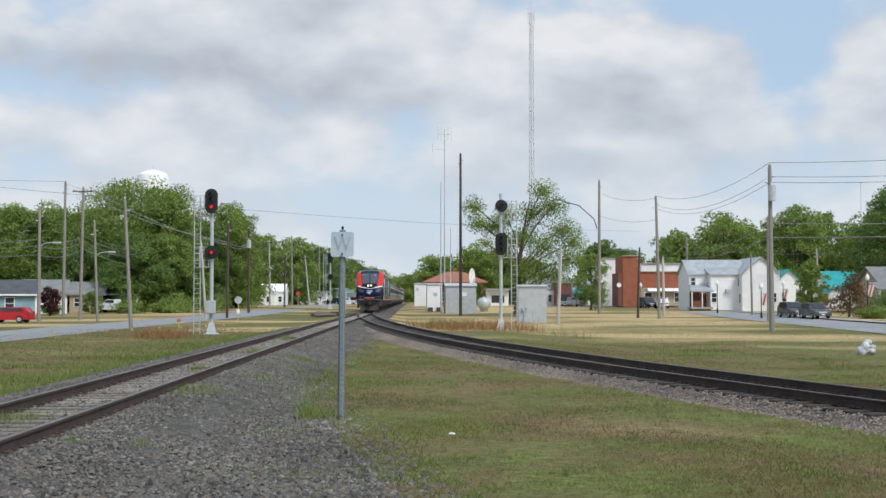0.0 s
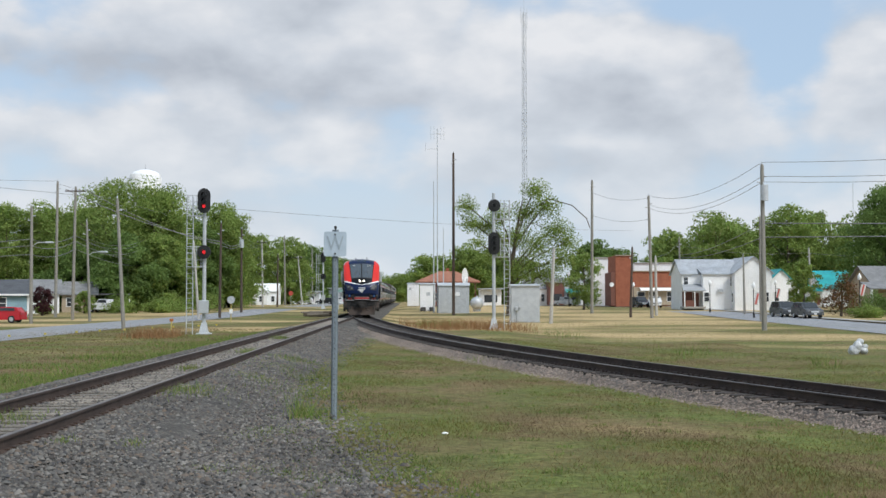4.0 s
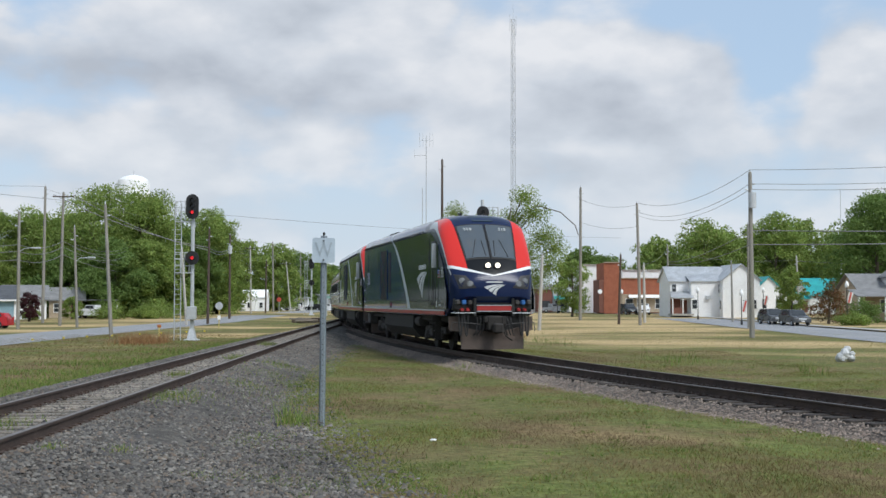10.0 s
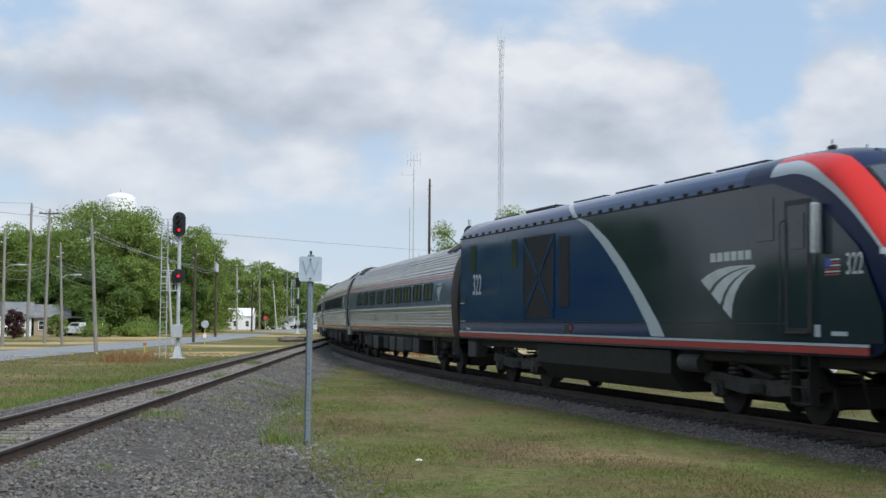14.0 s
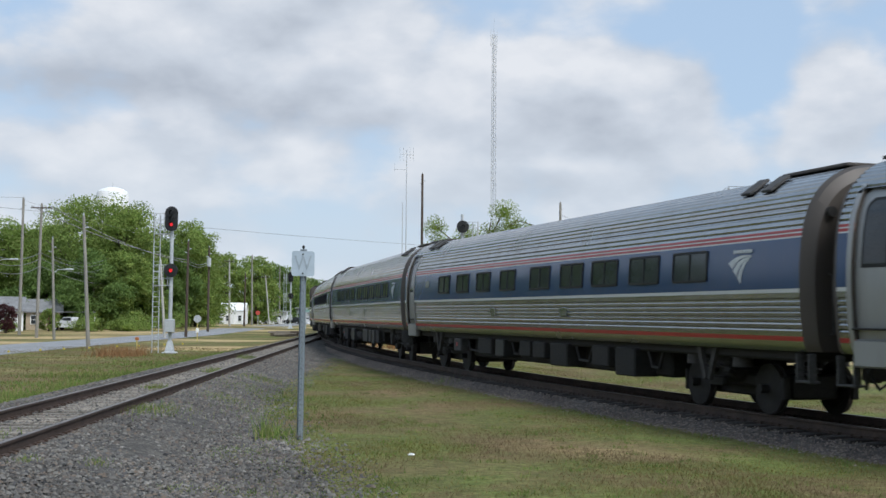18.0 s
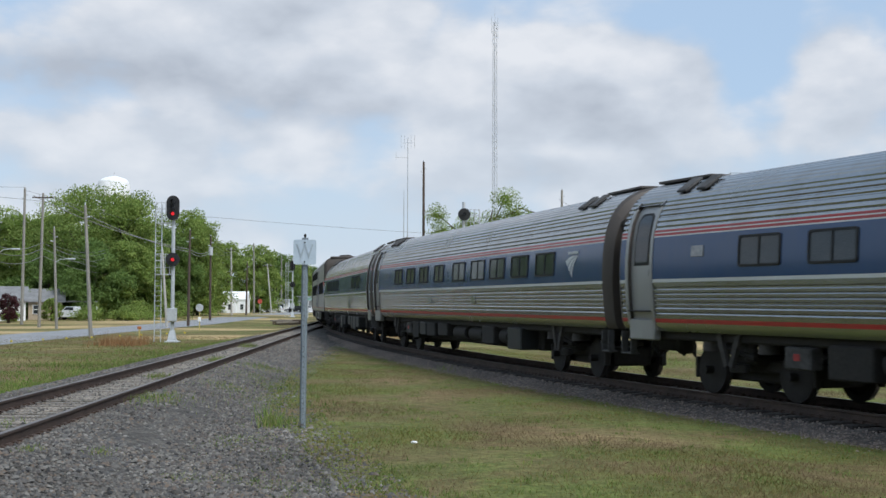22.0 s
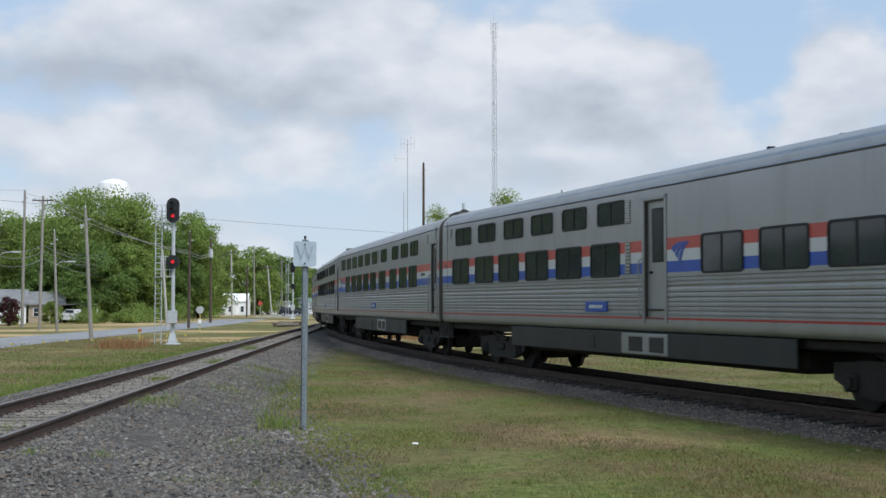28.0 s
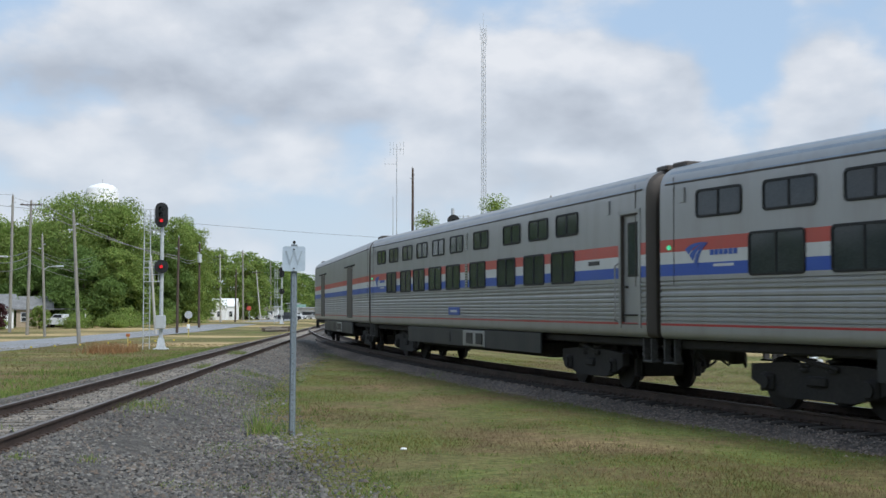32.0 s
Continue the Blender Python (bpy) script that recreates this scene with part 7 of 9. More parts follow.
def locomotive(u0, number, label):
    idx = len(TRAIN)
    t = thing("locomotive", label, "locomotive", group="diesel locomotives at the head of the train")
    TRAIN.append((t, u0, 21.8, 4.4, 17.4))
    W, ZB, TOP, DROP = 1.53, 1.24, 4.87, 0.62
    # carbody
    g = Geo()
    xs = [-10.5, -10.42, -10.2, -8, -5, -2, 1, 4, 6.0]
    g.loft([arc_ring(x, W - (0.06 if x < -10.45 else 0), ZB, TOP - (0.25 if x < -10.45 else 0.08 if x < -10.3 else 0), DROP) for x in xs])
    part("body", g, M["navy"], t)
    # cab and nose
    cab = Geo()
    cab.loft([arc_ring(x, w, 1.24 if x < 9.7 else 1.24 + (x - 9.7) * 0.75, T, 0.62 if x < 8.4 else 0.55, 12) for x, T, w in CAB])
    part("cab", cab, M["nose"], t, "cab in navy with red flanks and a white line")
    # flank colours
    for s in (-1, 1):
        y = s * (W + 0.003)
        f = Geo()
        f.prism([(-1.25, y, 4.24), (1.2, y, 3.05), (2.75, y, 1.48), (10.0, y, 1.48), (10.0, y, 1.95), (9.4, y, 3.0), (8.3, y, 3.86), (7.0, y, 4.24)], (0, s * 0.004, 0))
        part("dark_panel", f, M["slate"], t, "dark slate front half of the flank", smooth=0)
        st = Geo()
        a = [(-1.60, 4.27), (-0.9, 4.02), (-0.1, 3.55), (0.7, 3.0), (1.5, 2.35), (2.15, 1.75), (2.35, 1.48)]
        b = [(2.95, 1.48), (2.7, 1.75), (1.95, 2.4), (1.05, 3.1), (0.2, 3.66), (-0.7, 4.1), (-1.38, 4.27)]
        st.prism([(p, y + s * 0.006, q) for p, q in a + b], (0, s * 0.004, 0))
        part("slanting_stripe", st, M["stripe"], t, "pale grey slanting stripe", smooth=0)
        lo = Geo().box((-0.4, y, 1.345), (20.1, 0.02, 0.115))
        part("red_sill_stripe", lo, M["red_stripe"], t, "red sill stripe", smooth=0)
        hi = Geo().box((-0.4, y, 1.435), (20.1, 0.02, 0.045))
        part("white_sill_stripe", hi, M["stripe"], t, "thin white sill stripe", smooth=0)
        # cab door with handrails
        door = part("cab_door", Geo().box((7.75, y, 2.75), (0.62, 0.03, 2.1), 0.012), M["slate"], t, "dark cab door")
        part("door_window", Geo().box((7.75, y + s * 0.018, 3.35), (0.42, 0.02, 0.62), 0.008), M["pane"], door)
        for dx in (-0.42, 0.42):
            h = Geo().pipe([(7.75 + dx, y + s * 0.02, 1.6), (7.75 + dx, y + s * 0.09, 1.66), (7.75 + dx, y + s * 0.09, 3.5), (7.75 + dx, y + s * 0.02, 3.56)], 0.014, 8)
            part("handrail", h, M["steel_grey"], t)
        part("door_gasket", Geo().box((7.75, y - s * 0.004, 2.75), (0.80, 0.03, 2.28), 0.012), M["black"], t)
        part("grab_step", Geo().box((7.75, y + s * 0.03, 1.62), (0.6, 0.08, 0.03), 0.008), M["steel_grey"], t)
        part("cab_window", Geo().box((6.72, y, 3.62), (0.60, 0.03, 0.78), 0.012), M["pane"], t)
        sw = Geo().box((8.42, y + s * 0.12, 3.35), (0.10, 0.16, 0.85), 0.03)
        part("rear_view_mirror", sw, M["silver"], t, "tall silver side mirror")
        for dx in (-0.27, 0.27):
            part("step_side", Geo().box((7.75 + dx, s * 1.42, 0.85), (0.03, 0.2, 0.9), 0.005), M["steel_dark"], t)
        for k in range(4):
            part("cab_step", Geo().box((7.75, s * 1.36, 0.42 + k * 0.28), (0.52, 0.3, 0.03), 0.005), M["steel_dark"], t)
        # engine-room openings
        vent = part("radiator_panel", Geo().box((-4.0, y, 2.92), (2.15, 0.02, 2.15), 0.008), M["steel_dark"], t, "dark mesh panel with crossed braces")
        for x0, x1 in ((-5.0, -3.0), (-3.0, -5.0)):
            d = Vector((x1 - x0, 0, 2.0))
            n = Vector((-2.0, 0, x1 - x0)).normalized() * 0.065
            p0 = Vector((x0, y + s * 0.012, 1.92))
            part("brace", Geo().prism([p0 - n, p0 + n, p0 + d + n, p0 + d - n], (0, s * 0.012, 0)), M["navy"], vent, smooth=0)
        for dx in (-1.04, 1.04):
            part("brace", Geo().box((-4.0 + dx, y + s * 0.012, 2.92), (0.07, 0.02, 2.15)), M["navy"], vent, smooth=0)
        part("side_grille", Geo().box((-2.30, y, 3.0), (0.62, 0.02, 1.75), 0.008), M["steel_dark"], t, "dark grille")
        part("small_window", Geo().box((-5.75, y, 3.62), (0.42, 0.02, 0.78), 0.008), M["pane"], t)
        part("small_window", Geo().box((-9.2, y, 3.62), (0.44, 0.02, 0.74), 0.008), M["pane"], t)
        part("window_frame", Geo().box((-9.2, y - s * 0.004, 3.62), (0.54, 0.02, 0.84), 0.008), M["slate"], t)
        for zz in (1.78, 2.32):
            for xx in (-10.25, -9.98):
                # flat black plates paint the shade inside the step openings
                part("corner_step_shade", Geo().box((xx, y - s * 0.004, zz + 0.06), (0.14, 0.02, 0.2), 0.008), M["black"], t)
            part("step_bar", Geo().box((-10.12, y + s * 0.02, zz - 0.03), (0.36, 0.05, 0.03), 0.008), M["galv"], t)
        part("panel_seam", Geo().box((-1.5, y + s * 0.003, 1.77), (17.8, 0.012, 0.018)), M["black"], t, smooth=0)
        part("stencil", Geo().box((-9.6, y + s * 0.004, 1.53), (0.4, 0.006, 0.06)).box((8.9, y + s * 0.008, 1.62), (0.42, 0.006, 0.07)).box((8.3, y + s * 0.008, 1.66), (0.16, 0.006, 0.2)), M["stripe"], t, smooth=0)
        # the slanting stripe runs on over the roof
        roof = Geo()
        pts = [(a, b) for _, a, b in arc_ring(0, W, ZB, TOP, DROP)][7:20]
        run, last, rows = 0.0, pts[0], []
        for a, b in pts:
            run += math.hypot(a - last[0], b - last[1])
            last = (a, b)
            rows.append([(x - run * 1.9, -s * a * 1.004, b + 0.006) for x in (-1.62, -1.36)] + [(x - run * 1.9, -s * a * 0.995, b - 0.01) for x in (-1.36, -1.62)])
        roof.loft(rows)
        part("roof_stripe", roof, M["stripe"], t, "pale stripe over the roof", smooth=0)
        part("fuel_gauge", Geo().box((-2.05, y, 1.60), (0.34, 0.03, 0.26), 0.01).box((-1.85, y + s * 0.012, 1.62), (0.12, 0.03, 0.12), 0.01, 1), [M["black"], M["hose_red"]], t)
        # number, flag and emblem
        part("number", text_mesh(number, 0.86, 0.60), None, t, m=on_side(-8.85, W + 0.006, 2.80, s)).data.materials.append(M["logo_white"])
        part("number", text_mesh(number, 0.50, 0.62), None, t, m=on_side(9.3, W + 0.008, 2.72, s)).data.materials.append(M["logo_white"])
        swoosh(M["logo_white"], t, on_side(5.45, W + 0.008, 2.42, s) @ Matrix.Diagonal((1.15, 0.88, 1, 1)), 1.0)
        name_blocks(M["logo_white"], t, on_side(5.55, W + 0.009, 3.02, s), 1.5, 0.17)
        fl = Geo()
        for k in range(6):
            fl.box((0, -0.12 + k * 0.048, 0), (0.40, 0.026, 0.006), 0, k % 2)
        fl.box((-0.12, 0.08, 0.002), (0.16, 0.14, 0.006), 0, 2)
        part("flag_decal", fl, [M["flag_red"], M["logo_white"], M["logo_blue"]], t, m=on_side(8.72, W + 0.008, 2.70, s), smooth=0)
        # bolts and brackets along the roof seam
        for k in range(28):
            part("roof_bracket", ROOF_BRACKET, None, t, m=pose(-10.1 + k * 0.58, s * (W - 0.03), 4.33))
        part("gutter", Geo().box((-2.1, s * (W + 0.006), 4.27), (16.6, 0.03, 0.03)), M["steel_dark"], t)
    # roof gear
    part("roof_hatch", Geo().box((-5.6, 0, 4.85), (2.2, 1.7, 0.08), 0.03), M["black"], t, "black exhaust hatch")
    for x in (-8.6, -2.6, -0.1, 2.4, 4.6):
        part("roof_panel", Geo().box((x, 0, 4.86), (1.9, 1.5, 0.04), 0.012), M["slate"], t)
    for x, yy in ((6.9, 0.5), (7.2, -0.45), (5.6, 0.1)):
        part("antenna", Geo().box((x, yy, 4.9), (0.22, 0.08, 0.1), 0.02).tube((x, yy, 4.93), (x, yy, 5.05), 0.012, None, 6), M["black"], t)
    # windscreen: two panes on the slope
    for s in (-1, 1):
        part("windscreen", screen_patch(0.05, 0.84, 0.97, 10.03, 8.93, s, 0.022), M["screen"], t)
        part("windscreen_seal", screen_patch(0.02, 0.88, 1.01, 10.07, 8.89, s, 0.010), M["rubber"], t)
        for x0, y0, x1, y1 in ((10.02, 0.62, 9.52, 0.42), (10.0, 0.16, 9.55, 0.22)):
            part("wiper", Geo().pipe([(x0, s * y0, cab_z(x0, y0) + 0.05), (x1, s * y1, cab_z(x1, y1) + 0.06)], 0.014, 6), M["black"], t)
        up = Vector((8.95 - 9.3, 0, cab_z(8.95, 0.6) - cab_z(9.3, 0.6))).normalized()
        nrm = Vector((up.z, 0, -up.x))
        part("number_board", text_mesh(number, 0.19, 1.05), None, t, m=Matrix.Translation(Vector((9.1, s * 0.62, cab_z(9.1, 0.62))) + nrm * 0.035) @ Matrix(((0, up.x, nrm.x, 0), (1, up.y, nrm.y, 0), (0, up.z, nrm.z, 0), (0, 0, 0, 1)))).data.materials.append(M["logo_white"])
        part("headlight", Geo().tube((10.02, s * 0.17, 2.97), (10.385, s * 0.17, 2.97), 0.082, None, 16), M["headlight"] if u0 == 0 else M["lamp_glass"], t, "round white headlight")
        bz = part("headlamp_bezel", nose_patch([(0.62, 2.20), (1.18, 2.16), (1.34, 2.66), (0.96, 2.62)], s, 0.012), M["black"], t, "slanting dark headlamp bezel")
        for yy, zz in ((0.84, 2.34), (1.09, 2.44)):
            xx = nose_x(yy, zz)
            part("marker_light", Geo().tube((xx - 0.05, s * yy, zz), (xx + 0.035, s * yy, zz), 0.115, 0.10, 16), M["lamp_glass"], bz, "round clear lamp")
        # corner connectors, hoses and grab irons
        part("lamp_hood", Geo().tube((10.0, s * 0.17, 2.97), (10.36, s * 0.17, 2.97), 0.115, None, 16), M["black"], t)
        # solid black box: the shade of the corner hollow put into colour
        part("corner_recess_shade", Geo().box((10.12, s * 1.0, 1.66), (0.5, 0.72, 0.42), 0.04), M["black"], t)
        for k, mm in enumerate(("hose_blue", "steel_grey", "steel_grey")):
            part("connector", Geo().box((10.44, s * (1.02 + (k - 1.5) * 0.42 if k else 1.02), 1.72), (0.16, 0.16, 0.18), 0.04), M[mm], t)
        for k in (0, 1):
            part("connector", Geo().tube((10.34, s * (0.88 + k * 0.2), 1.48), (10.5, s * (0.88 + k * 0.2), 1.46), 0.06, None, 10), M["hose_red"], t, "red hose connector")
            pts = [Vector((10.48, s * (0.88 + k * 0.2), 1.44)) + Vector((0.06 * math.sin(q * math.pi / 8), s * 0.14 * q / 8, -0.85 * math.sin(q * math.pi / 8) ** 0.6)) for q in range(9)]
            part("air_hose", Geo().pipe(pts, 0.028, 7), M["rubber"], t)
        part("grab_iron", Geo().pipe([(10.42, s * 0.62, 1.36), (10.56, s * 0.64, 1.36), (10.56, s * 1.35, 1.36), (10.3, s * 1.42, 1.36)], 0.018, 6), M["galv"], t)
        part("post", Geo().box((10.5, s * 0.66, 1.55), (0.12, 0.1, 0.62), 0.02), M["black"], t)
    # no hollow is cut here; a black block paints its shade
    part("nose_recess_shade", Geo().box((10.08, 0, 1.62), (0.5, 2.5, 0.62), 0.05), M["black"], t, "black box painted as the shade under the nose")
    part("buffer_beam", Geo().box((10.45, 0, 1.52), (0.22, 1.2, 0.17), 0.02), M["red_stripe"], t, "red buffer beam")
    part("beam_edge", Geo().box((10.47, 0, 1.62), (0.22, 1.2, 0.02)).box((10.47, 0, 1.42), (0.22, 1.2, 0.02)), M["stripe"], t, smooth=0)
    swoosh(M["logo_white"], t, Matrix(((0, 0, 1, 10.603), (1.25, 0, 0, 0.0), (0, 1, 0, 2.16), (0, 0, 0, 1))), 0.33)
    part("name_bar", Geo().box((10.575, 0, 2.40), (0.06, 0.56, 0.05)), M["logo_white"], t, smooth=0)
    # pilot
    p = Geo()
    for s in (-1, 1):
        p.prism([(10.52, 0, 0.13), (10.34, s * 1.08, 0.15), (10.22, s * 1.10, 0.92), (10.28, s * 0.62, 0.80), (10.34, 0, 0.72)], (-0.08, 0, 0))
    part("pilot", p, M["pilot"], t, "dusty brown snow pilot")
    for s in (-1, 1):
        part("side_plate", Geo().prism([(10.22, s * 1.10, 0.72), (10.10, s * 1.46, 0.78), (10.06, s * 1.46, 1.24), (10.14, s * 0.95, 1.24)], (-0.06, 0, 0)), M["pilot"], t)
        part("uncoupling_bar", Geo().pipe([(10.5, s * 0.3, 0.95), (10.58, s * 0.8, 1.02), (10.42, s * 1.42, 1.05), (10.42, s * 1.45, 0.75)], 0.016, 6), M["steel_grey"], t)
        for k in range(3):
            yy = s * (0.34 + k * 0.12)
            part("air_hose", Geo().pipe([(10.4, yy, 1.28), (10.56, yy, 1.1), (10.58, yy + s * 0.05, 0.82 - k * 0.06), (10.5, yy + s * 0.12, 0.62)], 0.022, 6), M["rubber"], t)
    # black block painting the darkness behind the pilot
    part("front_void_shade", Geo().box((10.02, 0, 1.0), (0.3, 2.3, 0.6), 0.04), M["black"], t)
    part("nose_hatch", Geo().prism([(8.35, -0.42, cab_z(8.35, 0.42) + 0.004), (8.35, 0.42, cab_z(8.35, 0.42) + 0.004), (8.75, 0.36, cab_z(8.75, 0.36) + 0.004), (8.75, -0.36, cab_z(8.75, 0.36) + 0.004)], (0.01, 0, 0.02)), M["slate"], t, smooth=0)
    part("draft_gear", Geo().box((10.5, 0, 1.02), (0.4, 0.55, 0.5), 0.05).box((10.62, 0.3, 1.1), (0.2, 0.16, 0.3), 0.03).box((10.62, -0.32, 1.14), (0.18, 0.14, 0.22), 0.03).pipe([(10.6, 0.25, 1.0), (10.75, 0.35, 0.6), (10.6, 0.6, 0.45)], 0.03, 6), M["steel_dark"], t)
    coupler(t, 10.55, 1), coupler(t, -10.65, -1)
    # rear end
    part("rear_door", Geo().box((-10.53, 0, 2.6), (0.06, 0.8, 2.2), 0.02), M["slate"], t)
    for s in (-1, 1):
        for z in (1.75, 2.2):
            part("rear_latch", Geo().box((-10.56, s * 1.3, z), (0.16, 0.2, 0.12), 0.02), M["black"], t)
    part("underframe", Geo().box((-0.3, 0, 1.14), (20.4, 2.5, 0.24), 0.04), M["steel_dark"], t)
    tank = Geo()
    prof = [(-1.42, 1.2), (-1.42, 0.72), (-1.1, 0.34), (1.1, 0.34), (1.42, 0.72), (1.42, 1.2)]
    tank.loft([[(x, a, b) for a, b in prof] for x in (-4.3, -4.2, 2.9, 3.0)])
    part("fuel_tank", tank, M["steel_dark"], t, "grimy dark fuel tank")
    for s in (-1, 1):
        part("air_tank", Geo().tube((3.2, s * 1.2, 0.98), (4.0, s * 1.2, 0.98), 0.2, None, 14), M["steel_grey"], t)
        part("equipment_box", Geo().box((-9.7, s * 1.2, 0.92), (0.7, 0.4, 0.5), 0.04), M["steel_grey"], t)
        part("sand_pipe", Geo().pipe([(8.9, s * 1.2, 1.2), (8.75, s * 0.85, 0.4)], 0.025, 6), M["steel_dark"], t)
    bogie(t, idx, 5.75, 2.8, "loco"), bogie(t, idx, -6.65, 2.7, "loco")
    return t


locomotive(0.0, "315", "navy diesel locomotive with red cab flanks, lit headlights")
locomotive(21.8, "322", "navy diesel locomotive coupled second, slanting pale stripe")

# ---- coaches and sleeping cars ----
def tube_profile():
    """Half outline of a round-sided coach, from the sill to the roof's middle."""
    key = [(1.40, 1.22), (1.47, 1.36), (1.52, 1.7), (1.555, 2.25), (1.55, 2.7), (1.51, 3.13), (1.44, 3.45), (1.31, 3.76), (1.10, 4.03), (0.82, 4.23), (0.48, 4.36), (0.0, 4.41)]
    return key


def slab_profile():
    """Half outline of a slab-sided sleeping car."""
    return [(1.46, 1.20), (1.53, 1.28), (1.545, 1.5), (1.55, 2.2), (1.55, 3.2), (1.545, 4.0), (1.52, 4.28), (1.42, 4.46), (1.2, 4.60), (0.8, 4.70), (0.4, 4.745), (0.0, 4.755)]


def resample(key, step):
    pts = [np.array(k, float) for k in key]
    # smooth curve through the corners
    out = []
    for i in range(len(pts) - 1):
        p0, p1, p2, p3 = pts[max(i - 1, 0)], pts[i], pts[i + 1], pts[min(i + 2, len(pts) - 1)]
        n = max(int(np.linalg.norm(p2 - p1) / step), 1)
        for j in range(n):
            t = j / n
            out.append(0.5 * ((2 * p1) + (-p0 + p2) * t + (2 * p0 - 5 * p1 + 4 * p2 - p3) * t * t + (-p0 + 3 * p1 - 3 * p2 + p3) * t**3))
    out.append(pts[-1])
    return out


def car_shell(key, flutes, bands, half, round_end, holes=()):
    """A carbody: flutes are (z0, z1, pitch, depth); bands are (z0, z1, slot); holes are door openings (x0, x1, z0, z1). Slot 0 is steel, the last the end wall."""
    pts = resample(key, 0.022)
    prof = []
    for i, p in enumerate(pts):
        t = pts[min(i + 1, len(pts) - 1)] - pts[max(i - 1, 0)]
        n = np.array((t[1], -t[0])) / max(np.linalg.norm(t), 1e-6)
        d = 0.0
        for z0, z1, pitch, deep in flutes:
            if z0 < p[1] < z1 and p[0] > 0.3 and (i * 0.022 / pitch) % 1.0 < 0.3:
                d = -deep
        prof.append((p[0] + n[0] * d, p[1] + n[1] * d))
    plain = [(a, b) for a, b in pts]
    full = [(-a, b) for a, b in prof] + [(a, b) for a, b in prof[-2::-1]]
    flat = [(-a, b) for a, b in plain] + [(a, b) for a, b in plain[-2::-1]]
    n, last = len(full), len(bands) + 1
    zs = [(full[i][1] + full[(i + 1) % n][1]) / 2 for i in range(n)]
    stations = sorted({-half, half} | {x for h in holes for x in h[:2]})
    g = Geo()
    rings = [[(x, a, b) for a, b in full] for x in stations]
    g.v = [p for r in rings for p in r]
    for k in range(len(stations) - 1):
        xm = (stations[k] + stations[k + 1]) / 2
        for i in range(n - 1):
            if any(h[0] < xm < h[1] and h[2] < zs[i] < h[3] for h in holes):
                continue
            s = 0
            for z0, z1, b in bands:
                if z0 <= zs[i] < z1:
                    s = b
            j = i + 1
            g.f.append((k * n + i, k * n + j, k * n + n + j, k * n + n + i))
            g.m.append(s)
    for s in (-1, 1):
        g.loft([[(s * (half + round_end * u), a * q, 1.2 + (b - 1.2) * w) for a, b in flat] for u, q, w in ((0, 1, 1), (0.5, 0.97, 0.985), (1, 0.90, 0.93))], slot=last)
    return g


def door_jamb(parent, key, x, s, z0, z1, w, deep):
    """The sides, head and sill of a door opening that goes into the flank."""
    half = lambda z: float(np.interp(z, [k[1] for k in key], [k[0] for k in key]))
    zz = np.linspace(z0, z1, 14)
    g = Geo()
    for e in (-1, 1):
        rows = [[(x + e * w / 2, s * (half(z) + 0.006), z), (x + e * w / 2, s * (half(z) - deep), z), (x + e * (w / 2 + 0.02), s * (half(z) - deep), z), (x + e * (w / 2 + 0.02), s * (half(z) + 0.006), z)] for z in zz]
        g.loft(rows)
    for z, dz in ((z0, -0.02), (z1, 0.02)):
        y1 = half(z)
        g.box((x, s * (y1 - deep / 2 + 0.004), z + dz / 2), (w + 0.04, deep, 0.02))
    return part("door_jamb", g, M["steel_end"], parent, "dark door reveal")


def window_meshes(w, h, split, r=0.07):
    """A rounded rubber frame and the panes in it, facing local z."""
    def rounded(a, b, rr):
        out = []
        for cx, cy, a0 in ((a - rr, b - rr, 0), (-a + rr, b - rr, 90), (-a + rr, -b + rr, 180), (a - rr, -b + rr, 270)):
            out += [(cx + rr * math.cos(radians(a0 + q)), cy + rr * math.sin(radians(a0 + q))) for q in (0, 30, 60, 90)]
        return out
    o, i = rounded(w / 2, h / 2, r), rounded(w / 2 - 0.045, h / 2 - 0.045, r * 0.7)
    g = Geo()
    g.loft([[(x, y, -0.02) for x, y in o], [(x, y, 0.022) for x, y in o], [(x, y, 0.026) for x, y in i], [(x, y, -0.01) for x, y in i]], caps=False)
    if split:
        g.box((0, 0, 0.012), (0.045, h - 0.06, 0.02))
    p = Geo().prism([(x, y, 0.0) for x, y in i], (0, 0, 0.006))
    return g.mesh("window_frame", M["rubber"]), p.mesh("pane", M["pane"], 0)


AM_WIN = window_meshes(1.42, 0.60, True)
AM_WIN_S = window_meshes(1.24, 0.58, True)
VL_WIN_L = window_meshes(1.52, 0.78, True, 0.1)
VL_WIN_U = window_meshes(1.40, 0.54, True, 0.1)


def window(parent, meshes, x, y, z, s, lean=0.0):
    f = part("window", meshes[0], None, parent, m=on_side(x, y, z, s, lean))
    part("pane", meshes[1], None, f)
    return f


